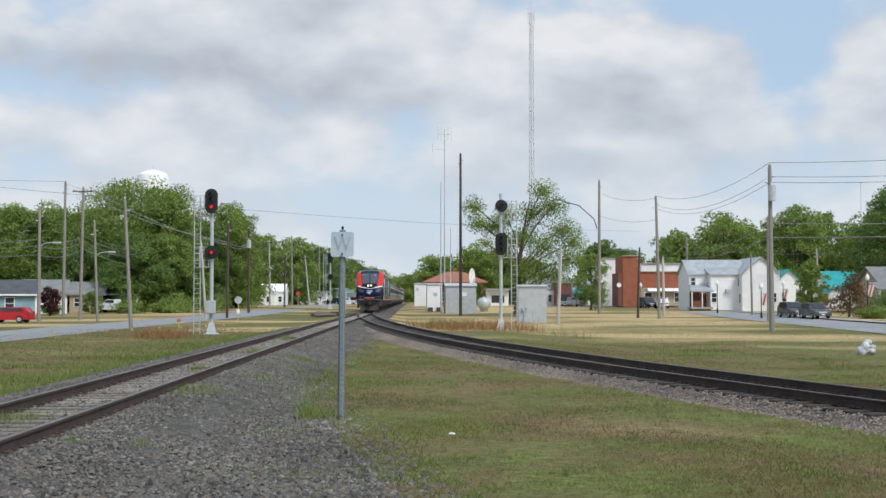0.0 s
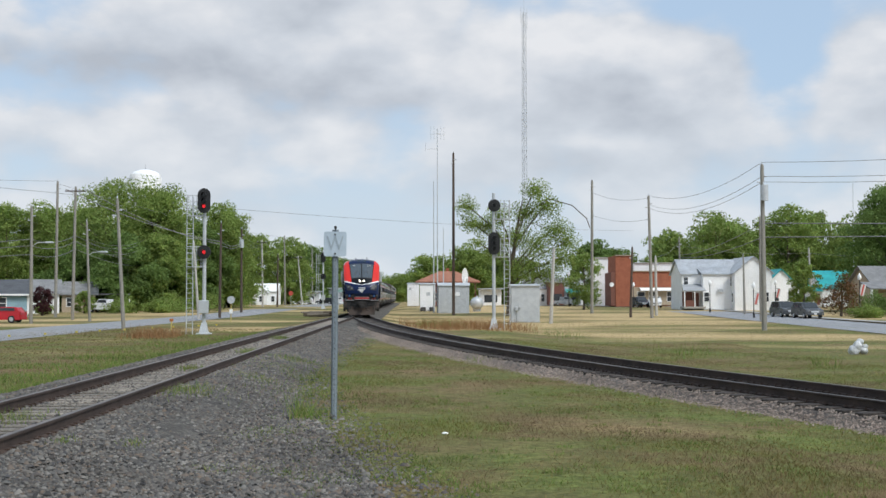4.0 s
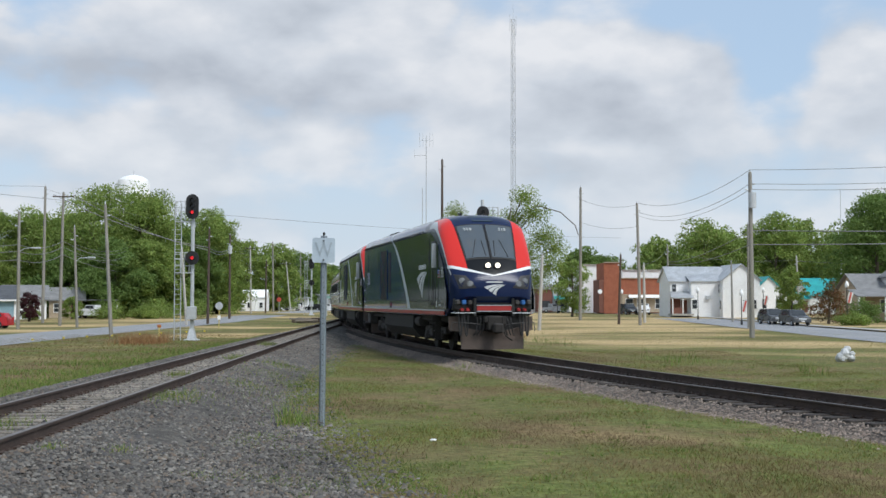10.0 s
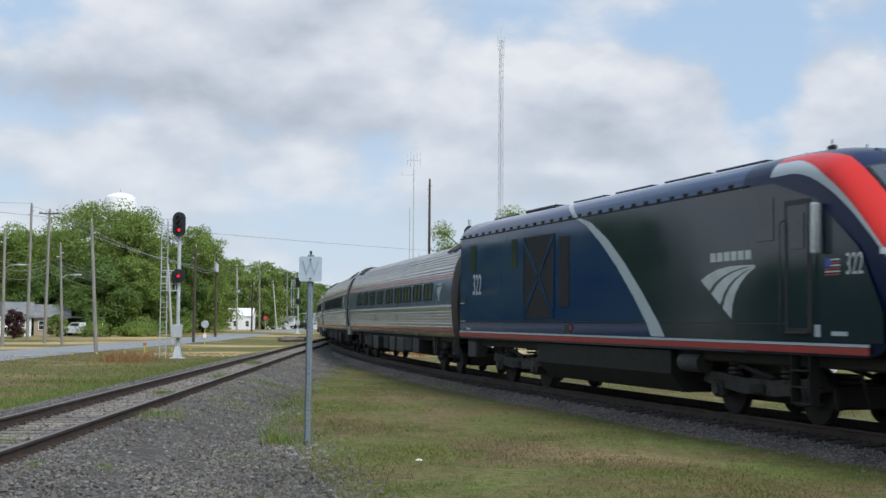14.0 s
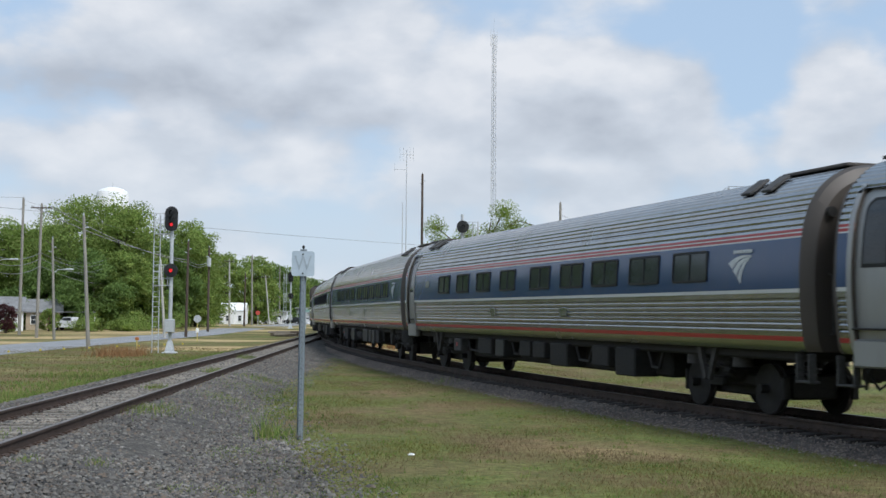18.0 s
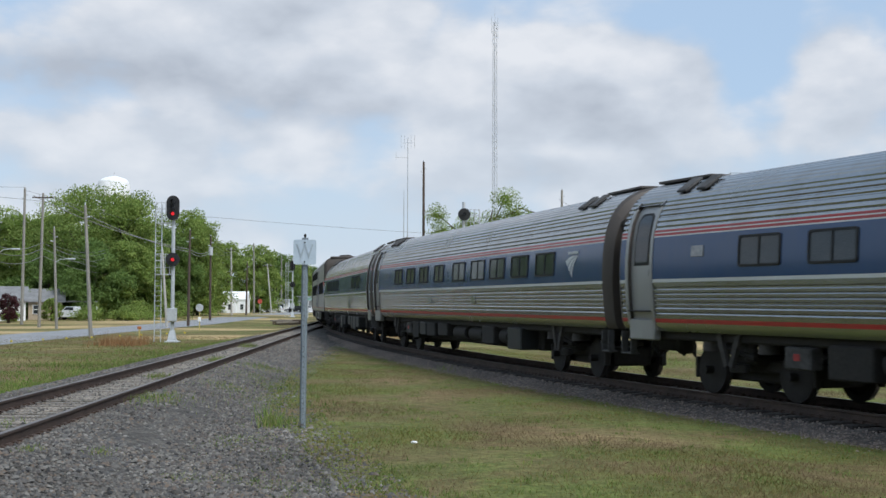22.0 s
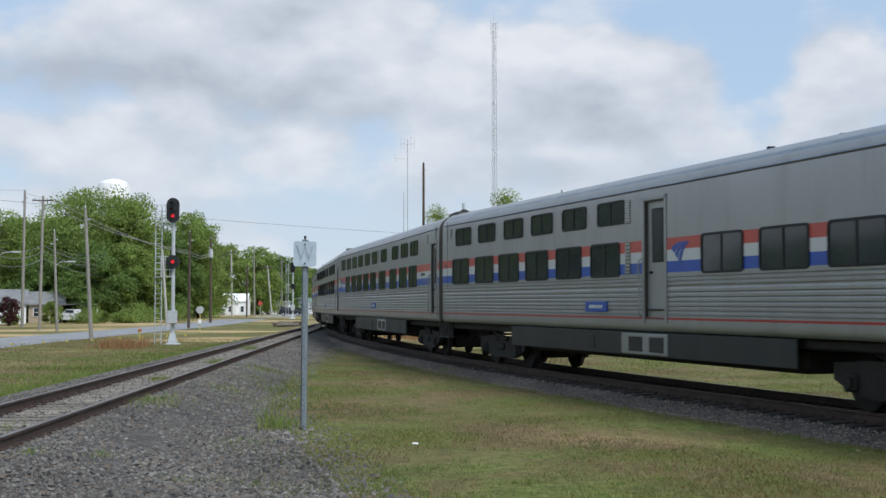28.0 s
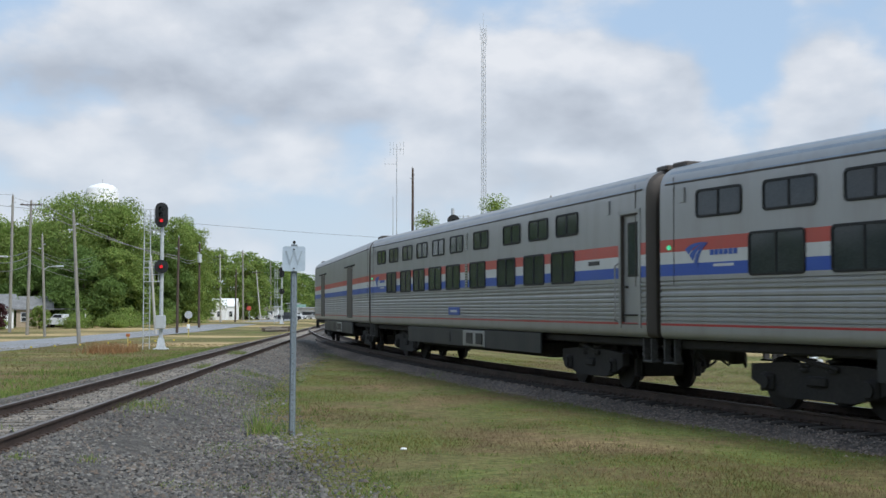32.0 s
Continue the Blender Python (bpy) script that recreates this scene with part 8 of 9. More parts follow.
def car_ends(t, half, top, wide):
    """Diaphragms, end door frames, hoses and couplers at both ends."""
    for s in (-1, 1):
        x = s * half
        d = part("diaphragm", Geo().box((x + s * 0.18, 0, 2.45), (0.4, 1.15, 2.35), 0.08), M["rubber"], t, "black rubber diaphragm")
        part("end_frame", Geo().box((x + s * 0.03, 0, 2.5), (0.12, 1.5, 2.6), 0.05), M["steel_end"], t)
        coupler(t, x + s * 0.25, s)
        for k in (-1, 1):
            part("grab_iron", Geo().pipe([(x + s * 0.02, k * 1.12, 1.5), (x + s * 0.12, k * 1.12, 1.52), (x + s * 0.12, k * 1.12, 2.5), (x + s * 0.02, k * 1.12, 2.52)], 0.018, 6), M["steel_grey"], t)
            part("air_hose", Geo().pipe([(x, k * 0.5, 1.15), (x + s * 0.22, k * 0.5, 0.85), (x + s * 0.36, k * 0.42, 0.62), (x + s * 0.48, k * 0.3, 0.75)], 0.03, 7), M["rubber"], t)
            part("end_step", Geo().box((x - s * 0.28, k * 1.35, 0.72), (0.42, 0.22, 0.04), 0.01).box((x - s * 0.46, k * 1.38, 0.94), (0.04, 0.16, 0.5), 0.01).box((x - s * 0.10, k * 1.38, 0.94), (0.04, 0.16, 0.5), 0.01), M["steel_grey"], t)
        part("marker_lamp", Geo().tube((x + s * 0.02, -1.1, 3.55), (x + s * 0.1, -1.1, 3.55), 0.09, None, 12), M["steel_dark"], t)


def side_door(t, x, s, y, z0, z1, w):
    door_jamb(t, slab_profile(), x, s, z0 - 0.02, z1, w + 0.06, 0.12)
    y -= 0.075
    d = part("vestibule_door", Geo().box((x, s * y, (z0 + z1) / 2), (w + 0.08, 0.05, z1 - z0 + 0.06), 0.01), M["door_steel"], t, "plain steel vestibule door set into the flank")
    part("door_window", Geo().box((x + 0.04, s * (y + 0.034), z1 - 0.72), (w - 0.36, 0.02, 1.05), 0.008), M["pane"], d)
    part("window_gasket", Geo().box((x + 0.04, s * (y + 0.028), z1 - 0.72), (w - 0.27, 0.02, 1.14), 0.008), M["rubber"], d)
    part("door_handle", Geo().box((x - 0.24, s * (y + 0.05), z1 - 1.5), (0.08, 0.06, 0.05), 0.012), M["steel_dark"], d)
    part("threshold", Geo().box((x, s * (y + 0.05), z0 + 0.16), (w, 0.06, 0.03), 0.008), M["steel_dark"], d)
    g = Geo()
    for k in (-1, 1):
        g.box((x + k * (w / 2 + 0.10), s * (y + 0.095), (z0 + z1) / 2), (0.10, 0.03, z1 - z0 + 0.22), 0.01)
    g.box((x, s * (y + 0.095), z1 + 0.07), (w + 0.3, 0.03, 0.09), 0.01)
    part("door_frame", g, M["steel_smooth"], d)
    return d


def flank_patch(x0, x1, z0, z1, s, out, thick, ins=0.0):
    """A plate that follows the round flank between two heights, with clipped upper corners."""
    zz = np.linspace(z0, z1, 18)
    key = tube_profile()
    rows = []
    for z in zz:
        y = np.interp(z, [k[1] for k in key], [k[0] for k in key])
        k = max(0.0, 1 - (z1 - z) / 0.14) ** 2 * 0.12
        rows.append((x0 + k, x1 - k, y, z))
    g = Geo()
    g.loft([[(a, s * (y + out), z), (b, s * (y + out), z), (b, s * (y + out - thick), z), (a, s * (y + out - thick), z)] for a, b, y, z in rows])
    return g


def round_door(t, x, s):
    door_jamb(t, tube_profile(), x, s, 1.34, 3.84, 0.84, 0.10)
    d = part("vestibule_door", flank_patch(x - 0.44, x + 0.44, 1.33, 3.85, s, -0.06, 0.04), M["door_steel"], t, "dull steel vestibule door set into the flank")
    part("door_window", flank_patch(x - 0.24, x + 0.24, 2.62, 3.62, s, -0.048, 0.03), M["pane"], d)
    part("window_gasket", flank_patch(x - 0.29, x + 0.29, 2.57, 3.67, s, -0.054, 0.03), M["rubber"], d)
    for k in (-1, 1):
        part("door_post", flank_patch(x + k * 0.48 - 0.05, x + k * 0.48 + 0.05, 1.22, 3.92, s, 0.022, 0.06), M["door_steel"], d)
    part("threshold", Geo().box((x, s * 1.50, 1.62), (0.84, 0.16, 0.03), 0.008), M["steel_dark"], d)
    part("door_handle", Geo().box((x + 0.30, s * 1.47, 2.42), (0.05, 0.05, 0.16), 0.012), M["steel_dark"], d)
    return d


AM_SHELL = {}


def coach(u0, cafe, label, seed):
    rng = random.Random(seed)
    idx = len(TRAIN)
    t = thing("cafe_car" if cafe else "coach", label, "train car", group="round-sided passenger cars of the train")
    TRAIN.append((t, u0, 26.0, 3.95, 22.05))
    if "m" not in AM_SHELL:
        for key, dx in ((False, -11.85), (True, 11.75)):
            g = car_shell(tube_profile(), [(1.50, 2.18, 0.095, 0.020), (3.32, 4.34, 0.115, 0.020)],
                          [(1.40, 1.475, 1), (2.20, 2.285, 2), (2.285, 3.13, 3), (3.13, 3.165, 2), (3.165, 3.195, 1), (3.195, 3.235, 2), (3.235, 3.265, 1)], 12.62, 0.22, [(dx - 0.42, dx + 0.42, 1.34, 3.84)])
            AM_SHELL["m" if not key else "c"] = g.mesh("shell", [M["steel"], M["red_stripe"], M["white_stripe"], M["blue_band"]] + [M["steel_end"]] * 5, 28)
    part("shell", AM_SHELL["c" if cafe else "m"], None, t, "fluted stainless steel body with a blue window band")
    wide = [-9.3, -7.4, -5.3, -3.25, 5.3, 7.4] if cafe else [-7.75, -5.78, -3.8, -1.7, 0.75, 2.85, 4.78, 6.8, 8.82]
    for s in (-1, 1):
        for k, x in enumerate(wide):
            small = k < 4
            window(t, AM_WIN_S if small else AM_WIN, x, 1.547, 2.75, s, -3.0)
        dx = 11.75 if cafe else -11.85
        round_door(t, dx, s)
        part("step_well", Geo().box((dx, s * 1.40, 1.24), (0.96, 0.2, 0.44), 0.03), M["door_steel"], t)
        part("lavatory_window", Geo().box((0, 0, 0), (0.42, 0.22, 0.02), 0.008), M["lamp_glass"] if not cafe else M["pane"], t, m=on_side(8.65 if cafe else -9.7, 1.552, 2.80, s, -3.0))
        ex = -11.9 if cafe else 10.72
        swoosh(M["logo_white"], t, on_side(ex, 1.556, 2.68, s, -3.0), 0.46)
        name_blocks(M["logo_white"], t, on_side(ex + 0.1, 1.556, 2.97, s, -3.0), 0.66, 0.06)
        for x in ((4.1,) if cafe else (2.3, -3.0)):
            part("access_hatch", Geo().box((x, s * 1.53, 1.88), (0.45, 0.05, 0.22), 0.015), M["steel"], t)
        if cafe:
            part("service_door", Geo().box((3.1, s * 1.528, 1.86), (0.62, 0.05, 0.72), 0.012), M["steel"], t)
        part("number_bar", Geo().box((0, 0, 0), (0.42, 0.09, 0.006)), M["logo_white"], t, m=on_side(-7.0 if not cafe else 9.6, 1.552, 2.37, s), smooth=0)
    for x in (-10.9, -10.2, 10.2, 10.9):
        for s in (-1, 1):
            part("roof_vent", Geo().box((x, s * 0.92, 4.21), (0.34, 0.5, 0.06), 0.02, turn=Euler((s * -0.62, 0, 0)).to_matrix()), M["steel_grey"], t)
    for s in (-1, 1):
        part("roof_hood", Geo().box((s * 11.6, 0, 4.40), (2.0, 1.2, 0.06), 0.025), M["steel_end"], t)
    car_ends(t, 12.82, 4.4, 1.5)
    part("underframe", Geo().box((0, 0, 1.14), (24.6, 2.5, 0.2), 0.04), M["steel_dark"], t)
    part("centre_sill", Geo().box((0, 0, 0.80), (13.4, 1.7, 0.62), 0.05), M["steel_dark"], t)
    # boxes and tanks hung under the floor
    x = -6.2
    while x < 6.4:
        w = rng.uniform(0.7, 1.7)
        hgt = rng.uniform(0.42, 0.66)
        for s in (-1, 1):
            kind = rng.random()
            if kind < 0.72:
                part("equipment_box", Geo().box((x + w / 2, s * 1.06, 1.1 - hgt / 2), (w - 0.08, 0.62, hgt), 0.03), M["skirt"] if kind < 0.25 else M["steel_dark"], t)
            elif kind < 0.9:
                part("air_tank", Geo().tube((x, s * 1.05, 0.82), (x + w - 0.1, s * 1.05, 0.82), 0.22, None, 14), M["steel_dark"], t)
            else:
                part("conduit", Geo().pipe([(x, s * 1.2, 1.05), (x + 0.2, s * 1.2, 0.72), (x + w - 0.2, s * 1.2, 0.70), (x + w, s * 1.2, 1.05)], 0.04, 6), M["steel_dark"], t)
        x += w + rng.uniform(0.05, 0.35)
    for s in (-1, 1):
        part("warning_stencil", Geo().box((-7.0, s * 1.18, 0.84), (0.7, 0.3, 0.4), 0.03).box((-7.0, s * 1.335, 0.86), (0.16, 0.008, 0.12), 0, 1), [M["steel_grey"], M["hose_red"]], t)
    bogie(t, idx, 9.05, 2.62, "inside"), bogie(t, idx, -9.05, 2.62, "inside")
    return t


VL_SHELL = {}


def sleeper(u0, kind, label, seed):
    rng = random.Random(seed)
    idx = len(TRAIN)
    t = thing({"diner": "dining_car", "sleeper": "sleeping_car", "baggage": "baggage_car"}[kind], label, "train car", group="slab-sided cars at the train's rear")
    TRAIN.append((t, u0, 26.0, 3.95, 22.05))
    if kind not in VL_SHELL:
        opening = {"diner": [(1.08, 1.92, 1.48, 3.95)], "sleeper": [(11.58, 12.42, 1.48, 3.78)], "baggage": []}[kind]
        g = car_shell(slab_profile(), [(1.52, 2.33, 0.092, 0.020)], [(1.445, 1.50, 1), (2.42, 2.66, 2), (2.66, 2.90, 3), (2.90, 3.14, 4)], 12.78, 0.16, opening)
        VL_SHELL[kind] = g.mesh("shell", [M["steel_smooth"], M["red_stripe"], M["blue_stripe"], M["white_stripe"], M["coral"], M["steel_end"]], 28)
    part("shell", VL_SHELL[kind], None, t, "stainless body with a red, white and blue band")
    # sheet coloured blue-grey in place of a reflected sky
    part("roof_sheet", Geo().loft([[(x, a * 1.004, b + 0.006) for a, b in [(-1.53, 4.24), (-1.43, 4.455), (-1.2, 4.6), (-0.8, 4.70), (-0.4, 4.745), (0, 4.755), (0.4, 4.745), (0.8, 4.70), (1.2, 4.6), (1.43, 4.455), (1.53, 4.24)]] for x in (-12.6, 12.6)], closed=False), M["roof_sky_grey"], t, "dull grey roof sheet tinted blue as if mirroring the sky")
    for s in (-1, 1):
        y = 1.552
        if kind == "diner":
            lows, ups, doors = [-11.0, -8.9, -6.95, -4.95, -2.92, -0.88, 4.2, 6.25, 8.28, 10.33], [-10.75, -8.7, -6.6, -4.6, -2.58, -0.56], [1.5]
        elif kind == "sleeper":
            lows, ups, doors = [-9.2, -7.05, -5.2, -3.15, -1.08, 1.45, 4.02, 6.2, 8.2], [-10.85, -8.85, -6.8, -4.8, -2.75, -0.7, 1.76, 4.48, 6.52, 8.47], [12.0]
        else:
            lows, ups, doors = [], [], []
        for x in lows:
            window(t, VL_WIN_L, x, y, 2.77, s)
        for x in ups:
            window(t, VL_WIN_U, x, y - 0.002, 3.77 if kind == "sleeper" else 3.82, s)
        for x in doors:
            side_door(t, x, s, 1.535, 1.5, 3.75 if kind == "sleeper" else 3.95, 0.78)
            part("handrail", Geo().pipe([(x - 0.56, s * 1.56, 1.5), (x - 0.56, s * 1.64, 1.55), (x - 0.56, s * 1.64, 2.7), (x - 0.56, s * 1.56, 2.75)], 0.02, 6), M["steel_smooth"], t)
        if kind == "baggage":
            for x in (-7.5, 5.85):
                part("sliding_door", Geo().box((x, s * 1.53, 2.55), (2.1, 0.07, 2.3), 0.02), M["steel_end"], t, "dark sliding baggage door")
                part("door_track", Geo().box((x, s * 1.57, 3.75), (4.0, 0.05, 0.07), 0.01), M["steel_dark"], t)
        else:
            lx = 0.28 if kind == "diner" else 0.36
            for z, hh in ((2.78, 0.7), (3.80, 0.52)):
                lv = part("louvre", Geo().box((lx, s * y, z), (0.24, 0.02, hh), 0.005), M["steel"], t)
                for k in range(9):
                    part("slat", Geo().box((lx, s * (y + 0.016), z - hh / 2 + (k + 0.5) * hh / 9), (0.2, 0.02, hh / 16)), M["steel_smooth"], lv, smooth=0)
            ex = 2.60 if kind == "diner" else -11.55
            swoosh(M["logo_blue"], t, on_side(ex, y + 0.004, 2.84, s), 0.42)
            if kind == "sleeper":
                name_blocks(M["logo_blue"], t, on_side(ex + 0.85 * (1 if s < 0 else -1), y + 0.004, 2.84, s), 0.85, 0.10)
                part("name_bar", Geo().box((0, 0, 0), (0.62, 0.05, 0.006)), M["white_stripe"], t, m=on_side(ex + 0.85 * (1 if s < 0 else -1), y + 0.004, 2.60, s), smooth=0)
            for x in (-12.0, 12.55 if kind == "diner" else 10.9):
                part("gutter_lamp", Geo().box((x, s * (y + 0.01), 3.98), (0.16, 0.03, 0.3), 0.01), M["steel_smooth"], t)
            px = -1.35 if kind == "diner" else -0.95
            pl = part("name_plate", Geo().box((px, s * (y + 0.004), 1.72), (1.15, 0.03, 0.24), 0.008), M["blue_stripe"], t, "blue name plate")
            part("name_bar", Geo().box((px, s * (y + 0.021), 1.72), (0.7, 0.008, 0.075)), M["logo_white"], pl, smooth=0)
            part("number_bar", Geo().box((10.1 if kind == "sleeper" else 11.6, s * (y + 0.004), 2.80), (0.62, 0.01, 0.09)), M["skirt"], t, smooth=0)
        part("marker_light", Geo().tube((-12.45, s * 1.54, 2.98), (-12.45, s * 1.58, 2.98), 0.05, None, 10), M["marker_green"] if kind == "sleeper" else M["lamp_glass"], t, "small green side lamp" if kind == "sleeper" else "")
        # skirts between the trucks
        part("skirt", Geo().box((-0.2, s * 1.46, 0.92), (13.4, 0.06, 0.52), 0.015), M["skirt"], t, "dark grey equipment skirt")
        part("grille_box", Geo().box((0.9, s * 1.47, 0.92), (2.1, 0.1, 0.46), 0.02), M["door_steel"], t)
        for k in range(2):
            gr = part("grille", Geo().box((0.55 + k * 0.95, s * 1.525, 0.92), (0.62, 0.02, 0.32), 0.005), M["black"], t)
            for q in range(6):
                part("slat", Geo().box((0.55 + k * 0.95, s * 1.54, 0.80 + q * 0.05), (0.58, 0.014, 0.016)), M["steel_grey"], gr, smooth=0)
        part("access_hatch", Geo().box((-1.75, s * 1.49, 0.92), (0.34, 0.03, 0.3), 0.01), M["black"], t)
        for k, x in enumerate((-12.3, 12.3)):
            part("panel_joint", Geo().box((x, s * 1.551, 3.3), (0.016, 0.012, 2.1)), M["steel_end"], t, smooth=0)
        part("gutter", Geo().box((0, s * 1.535, 4.23), (25.2, 0.03, 0.03)), M["steel_end"], t, smooth=0)
    if kind == "diner":
        for x, h2, r in ((3.2, 0.2, 0.09), (5.6, 0.16, 0.09), (8.2, 0.26, 0.12)):
            part("roof_vent", Geo().tube((x, 0.2, 4.7), (x, 0.2, 4.76 + h2), r, None, 12), M["steel_dark"], t)
        part("roof_fan", Geo().tube((9.2, 0, 4.72), (9.2, 0, 4.95), 0.42, 0.4, 20), M["steel_end"], t)
    car_ends(t, 12.90, 4.7, 1.5)
    part("end_hood", Geo().box((-12.7, 0, 4.66), (0.5, 2.3, 0.12), 0.05).box((12.7, 0, 4.66), (0.5, 2.3, 0.12), 0.05), M["steel_end"], t)
    part("underframe", Geo().box((0, 0, 1.10), (25.0, 2.6, 0.2), 0.04), M["steel_dark"], t)
    part("belly_tank", Geo().box((-0.2, 0, 0.78), (12.8, 2.2, 0.46), 0.08), M["steel_dark"], t)
    bogie(t, idx, 8.75, 2.6, "outside"), bogie(t, idx, -8.75, 2.6, "outside")
    return t


for _k in range(4):
    coach(43.6 + 26 * _k, False, "fluted stainless steel coach with a blue window band", 10 + _k)
coach(43.6 + 104, True, "fluted stainless steel cafe car with few windows", 20)
sleeper(43.6 + 130, "diner", "slab-sided stainless dining car, half with two window rows", 30)
sleeper(43.6 + 156, "sleeper", "slab-sided stainless sleeping car with two window rows", 31)
sleeper(43.6 + 182, "sleeper", "slab-sided stainless sleeping car with two window rows", 32)
sleeper(43.6 + 208, "baggage", "slab-sided windowless baggage car with dark sliding doors", 33)

# ---- gravel, stones, grass and weeds ----
def apron_edge(y):
    """How far east the loose gravel beside the straight track reaches."""
    return np.interp(y, [-5, 8, 12.5, 15, 18, 21, 25, 32, 42, 55, 75, 95], [1.6, 0.7, -0.1, -0.5, -1.0, -1.5, -2.1, -2.7, -2.5, -2.2, -2.0, -2.4])


def make_apron():
    ys = np.concatenate([np.arange(-6, 40, 0.5), np.arange(40, 96, 1.5)])
    vs, n = [], 9
    for y in ys:
        e = float(apron_edge(y)) + 0.35 * noise.noise(Vector((y * 0.7, 3.1, 0))) + 0.2 * noise.noise(Vector((y * 2.3, 9.1, 0)))
        x0 = TRACK_X + 1.9
        for k in range(n):
            x = x0 + (e - x0) * k / (n - 1)
            vs.append((x, y, gz(x, y) + (0.025 if k < n - 1 else -0.03)))
    idx = np.arange(len(vs)).reshape(len(ys), n)
    f = np.stack([idx[:-1, :-1], idx[:-1, 1:], idx[1:, 1:], idx[1:, :-1]], -1).reshape(-1, 4)
    ob = new("gravel_apron", bulk("gravel_apron", vs, f, M["gravel"]))
    for p in ob.data.polygons:
        p.use_smooth = True
    return tagged(ob, "spread of grey crushed stone beside the straight track", "gravel", kind="structure")


def scatter_stones(name, x, y, z, size, rng, label, mat="stones"):
    n = len(x)
    base = np.array([(1, 0, 0), (-0.8, 0.2, 0), (0, 1, -0.1), (0.1, -1, 0), (0.35, 0.2, 0.9), (-0.35, -0.15, 0.8)], float)
    tri = np.array([(0, 2, 4), (2, 1, 5), (2, 5, 4), (1, 3, 5), (3, 0, 4), (3, 4, 5)])
    s = size * rng.uniform(0.55, 1.35, n)
    a = rng.uniform(0, 2 * np.pi, n)
    sq = np.stack([rng.uniform(0.8, 1.3, n), rng.uniform(0.6, 1.1, n), rng.uniform(0.45, 0.9, n)], 1)
    v = base[None] * sq[:, None] * s[:, None, None] * (1 + rng.uniform(-0.25, 0.25, (n, 6, 1)))
    c, q = np.cos(a)[:, None], np.sin(a)[:, None]
    vx, vy = v[..., 0] * c - v[..., 1] * q, v[..., 0] * q + v[..., 1] * c
    out = np.stack([vx + x[:, None], vy + y[:, None], v[..., 2] + z[:, None] + s[:, None] * 0.4], -1).reshape(-1, 3)
    f = (tri[None] + (np.arange(n) * 6)[:, None, None]).reshape(-1, 3)
    ob = new(name, bulk(name, out, f, M[mat]))
    return tagged(ob, label, "gravel", kind="stuff")


def scatter_blades(name, x, y, z, h, width, rng, mat, label, lean=0.5, category="grass"):
    n = len(x)
    a = rng.uniform(0, 2 * np.pi, n)
    dx, dy = np.cos(a) * width * 0.5, np.sin(a) * width * 0.5
    l = rng.normal(scale=lean, size=(n, 2)) * h[:, None]
    p0 = np.stack([x - dx, y - dy, z], 1)
    p1 = np.stack([x + dx, y + dy, z], 1)
    p2 = np.stack([x + l[:, 0], y + l[:, 1], z + h], 1)
    v = np.stack([p0, p1, p2], 1).reshape(-1, 3)
    ob = new(name, bulk(name, v, np.arange(3 * n).reshape(-1, 3), mat))
    return tagged(ob, label, category, kind="stuff")


make_apron()
RNG = np.random.default_rng(42)


def bed_z(d):
    """Height of the ballast under the rail head, by the distance from the track's middle."""
    return np.interp(d, [0, 0.68, 0.98, 1.45, 2.0, 2.7], [-0.205, -0.20, -0.16, -0.16, -0.28, -0.44])


# stones on the apron and in the straight track
n = 215000
y = 9.5 + 62 * RNG.random(n) ** 1.75
x = TRACK_X - 2.7 + RNG.random(n) * (apron_edge(y) + 0.9 - TRACK_X + 2.7)
d = np.abs(x - TRACK_X)
keep = (np.abs(d - GAUGE) > 0.1) & ((x < apron_edge(y) - 0.1) | (RNG.random(n) < 0.30 * np.clip(1 - (x - apron_edge(y)) / 0.9, 0, 1))) & ((d > 0.7) | (RNG.random(n) < 0.16))
x, y, d = x[keep], y[keep], d[keep]
z = np.where(d < 1.9, rail_z(x) + bed_z(d) + 0.016, np.maximum(np.where(d < 2.75, rail_z(x) + bed_z(d) + 0.02, -9.0), ground_z(x, y) + 0.035))
scatter_stones("ballast_stones", x, y, z, np.where(RNG.random(len(x)) < 0.12, 0.036, np.where(RNG.random(len(x)) < 0.4, 0.017, 0.0235)), RNG, "loose grey and brown ballast stones")
# stones along the near shoulder of the curve
n = 26000
s = 60 + 75 * RNG.random(n)
o = 1.05 + 0.6 * RNG.random(n) ** 1.1 + np.abs(RNG.normal(scale=0.25, size=n))
cx, cy, ca = np.interp(s, PS, PX), np.interp(s, PS, PY), np.interp(s, PS, PT)
x, y = cx - np.cos(ca) * o, cy - np.sin(ca) * o
z = np.maximum(rail_z(cx) + np.interp(o, [p[0] for p in BED_CURVE], [p[1] for p in BED_CURVE]), ground_z(x, y) + 0.005)
scatter_stones("shoulder_stones", x, y, z, 0.024, RNG, "loose brownish ballast stones beside the curve", "stones_brown")


def patchy(x, y, scale, seed):
    return np.array([noise.noise(Vector((a * scale, b * scale, seed))) for a, b in zip(x, y)])


def field(n, x0, x1, y0, y1, power=1.0):
    y = y0 + (y1 - y0) * RNG.random(n) ** power
    x = x0 + (x1 - x0) * RNG.random(n)
    return x, y


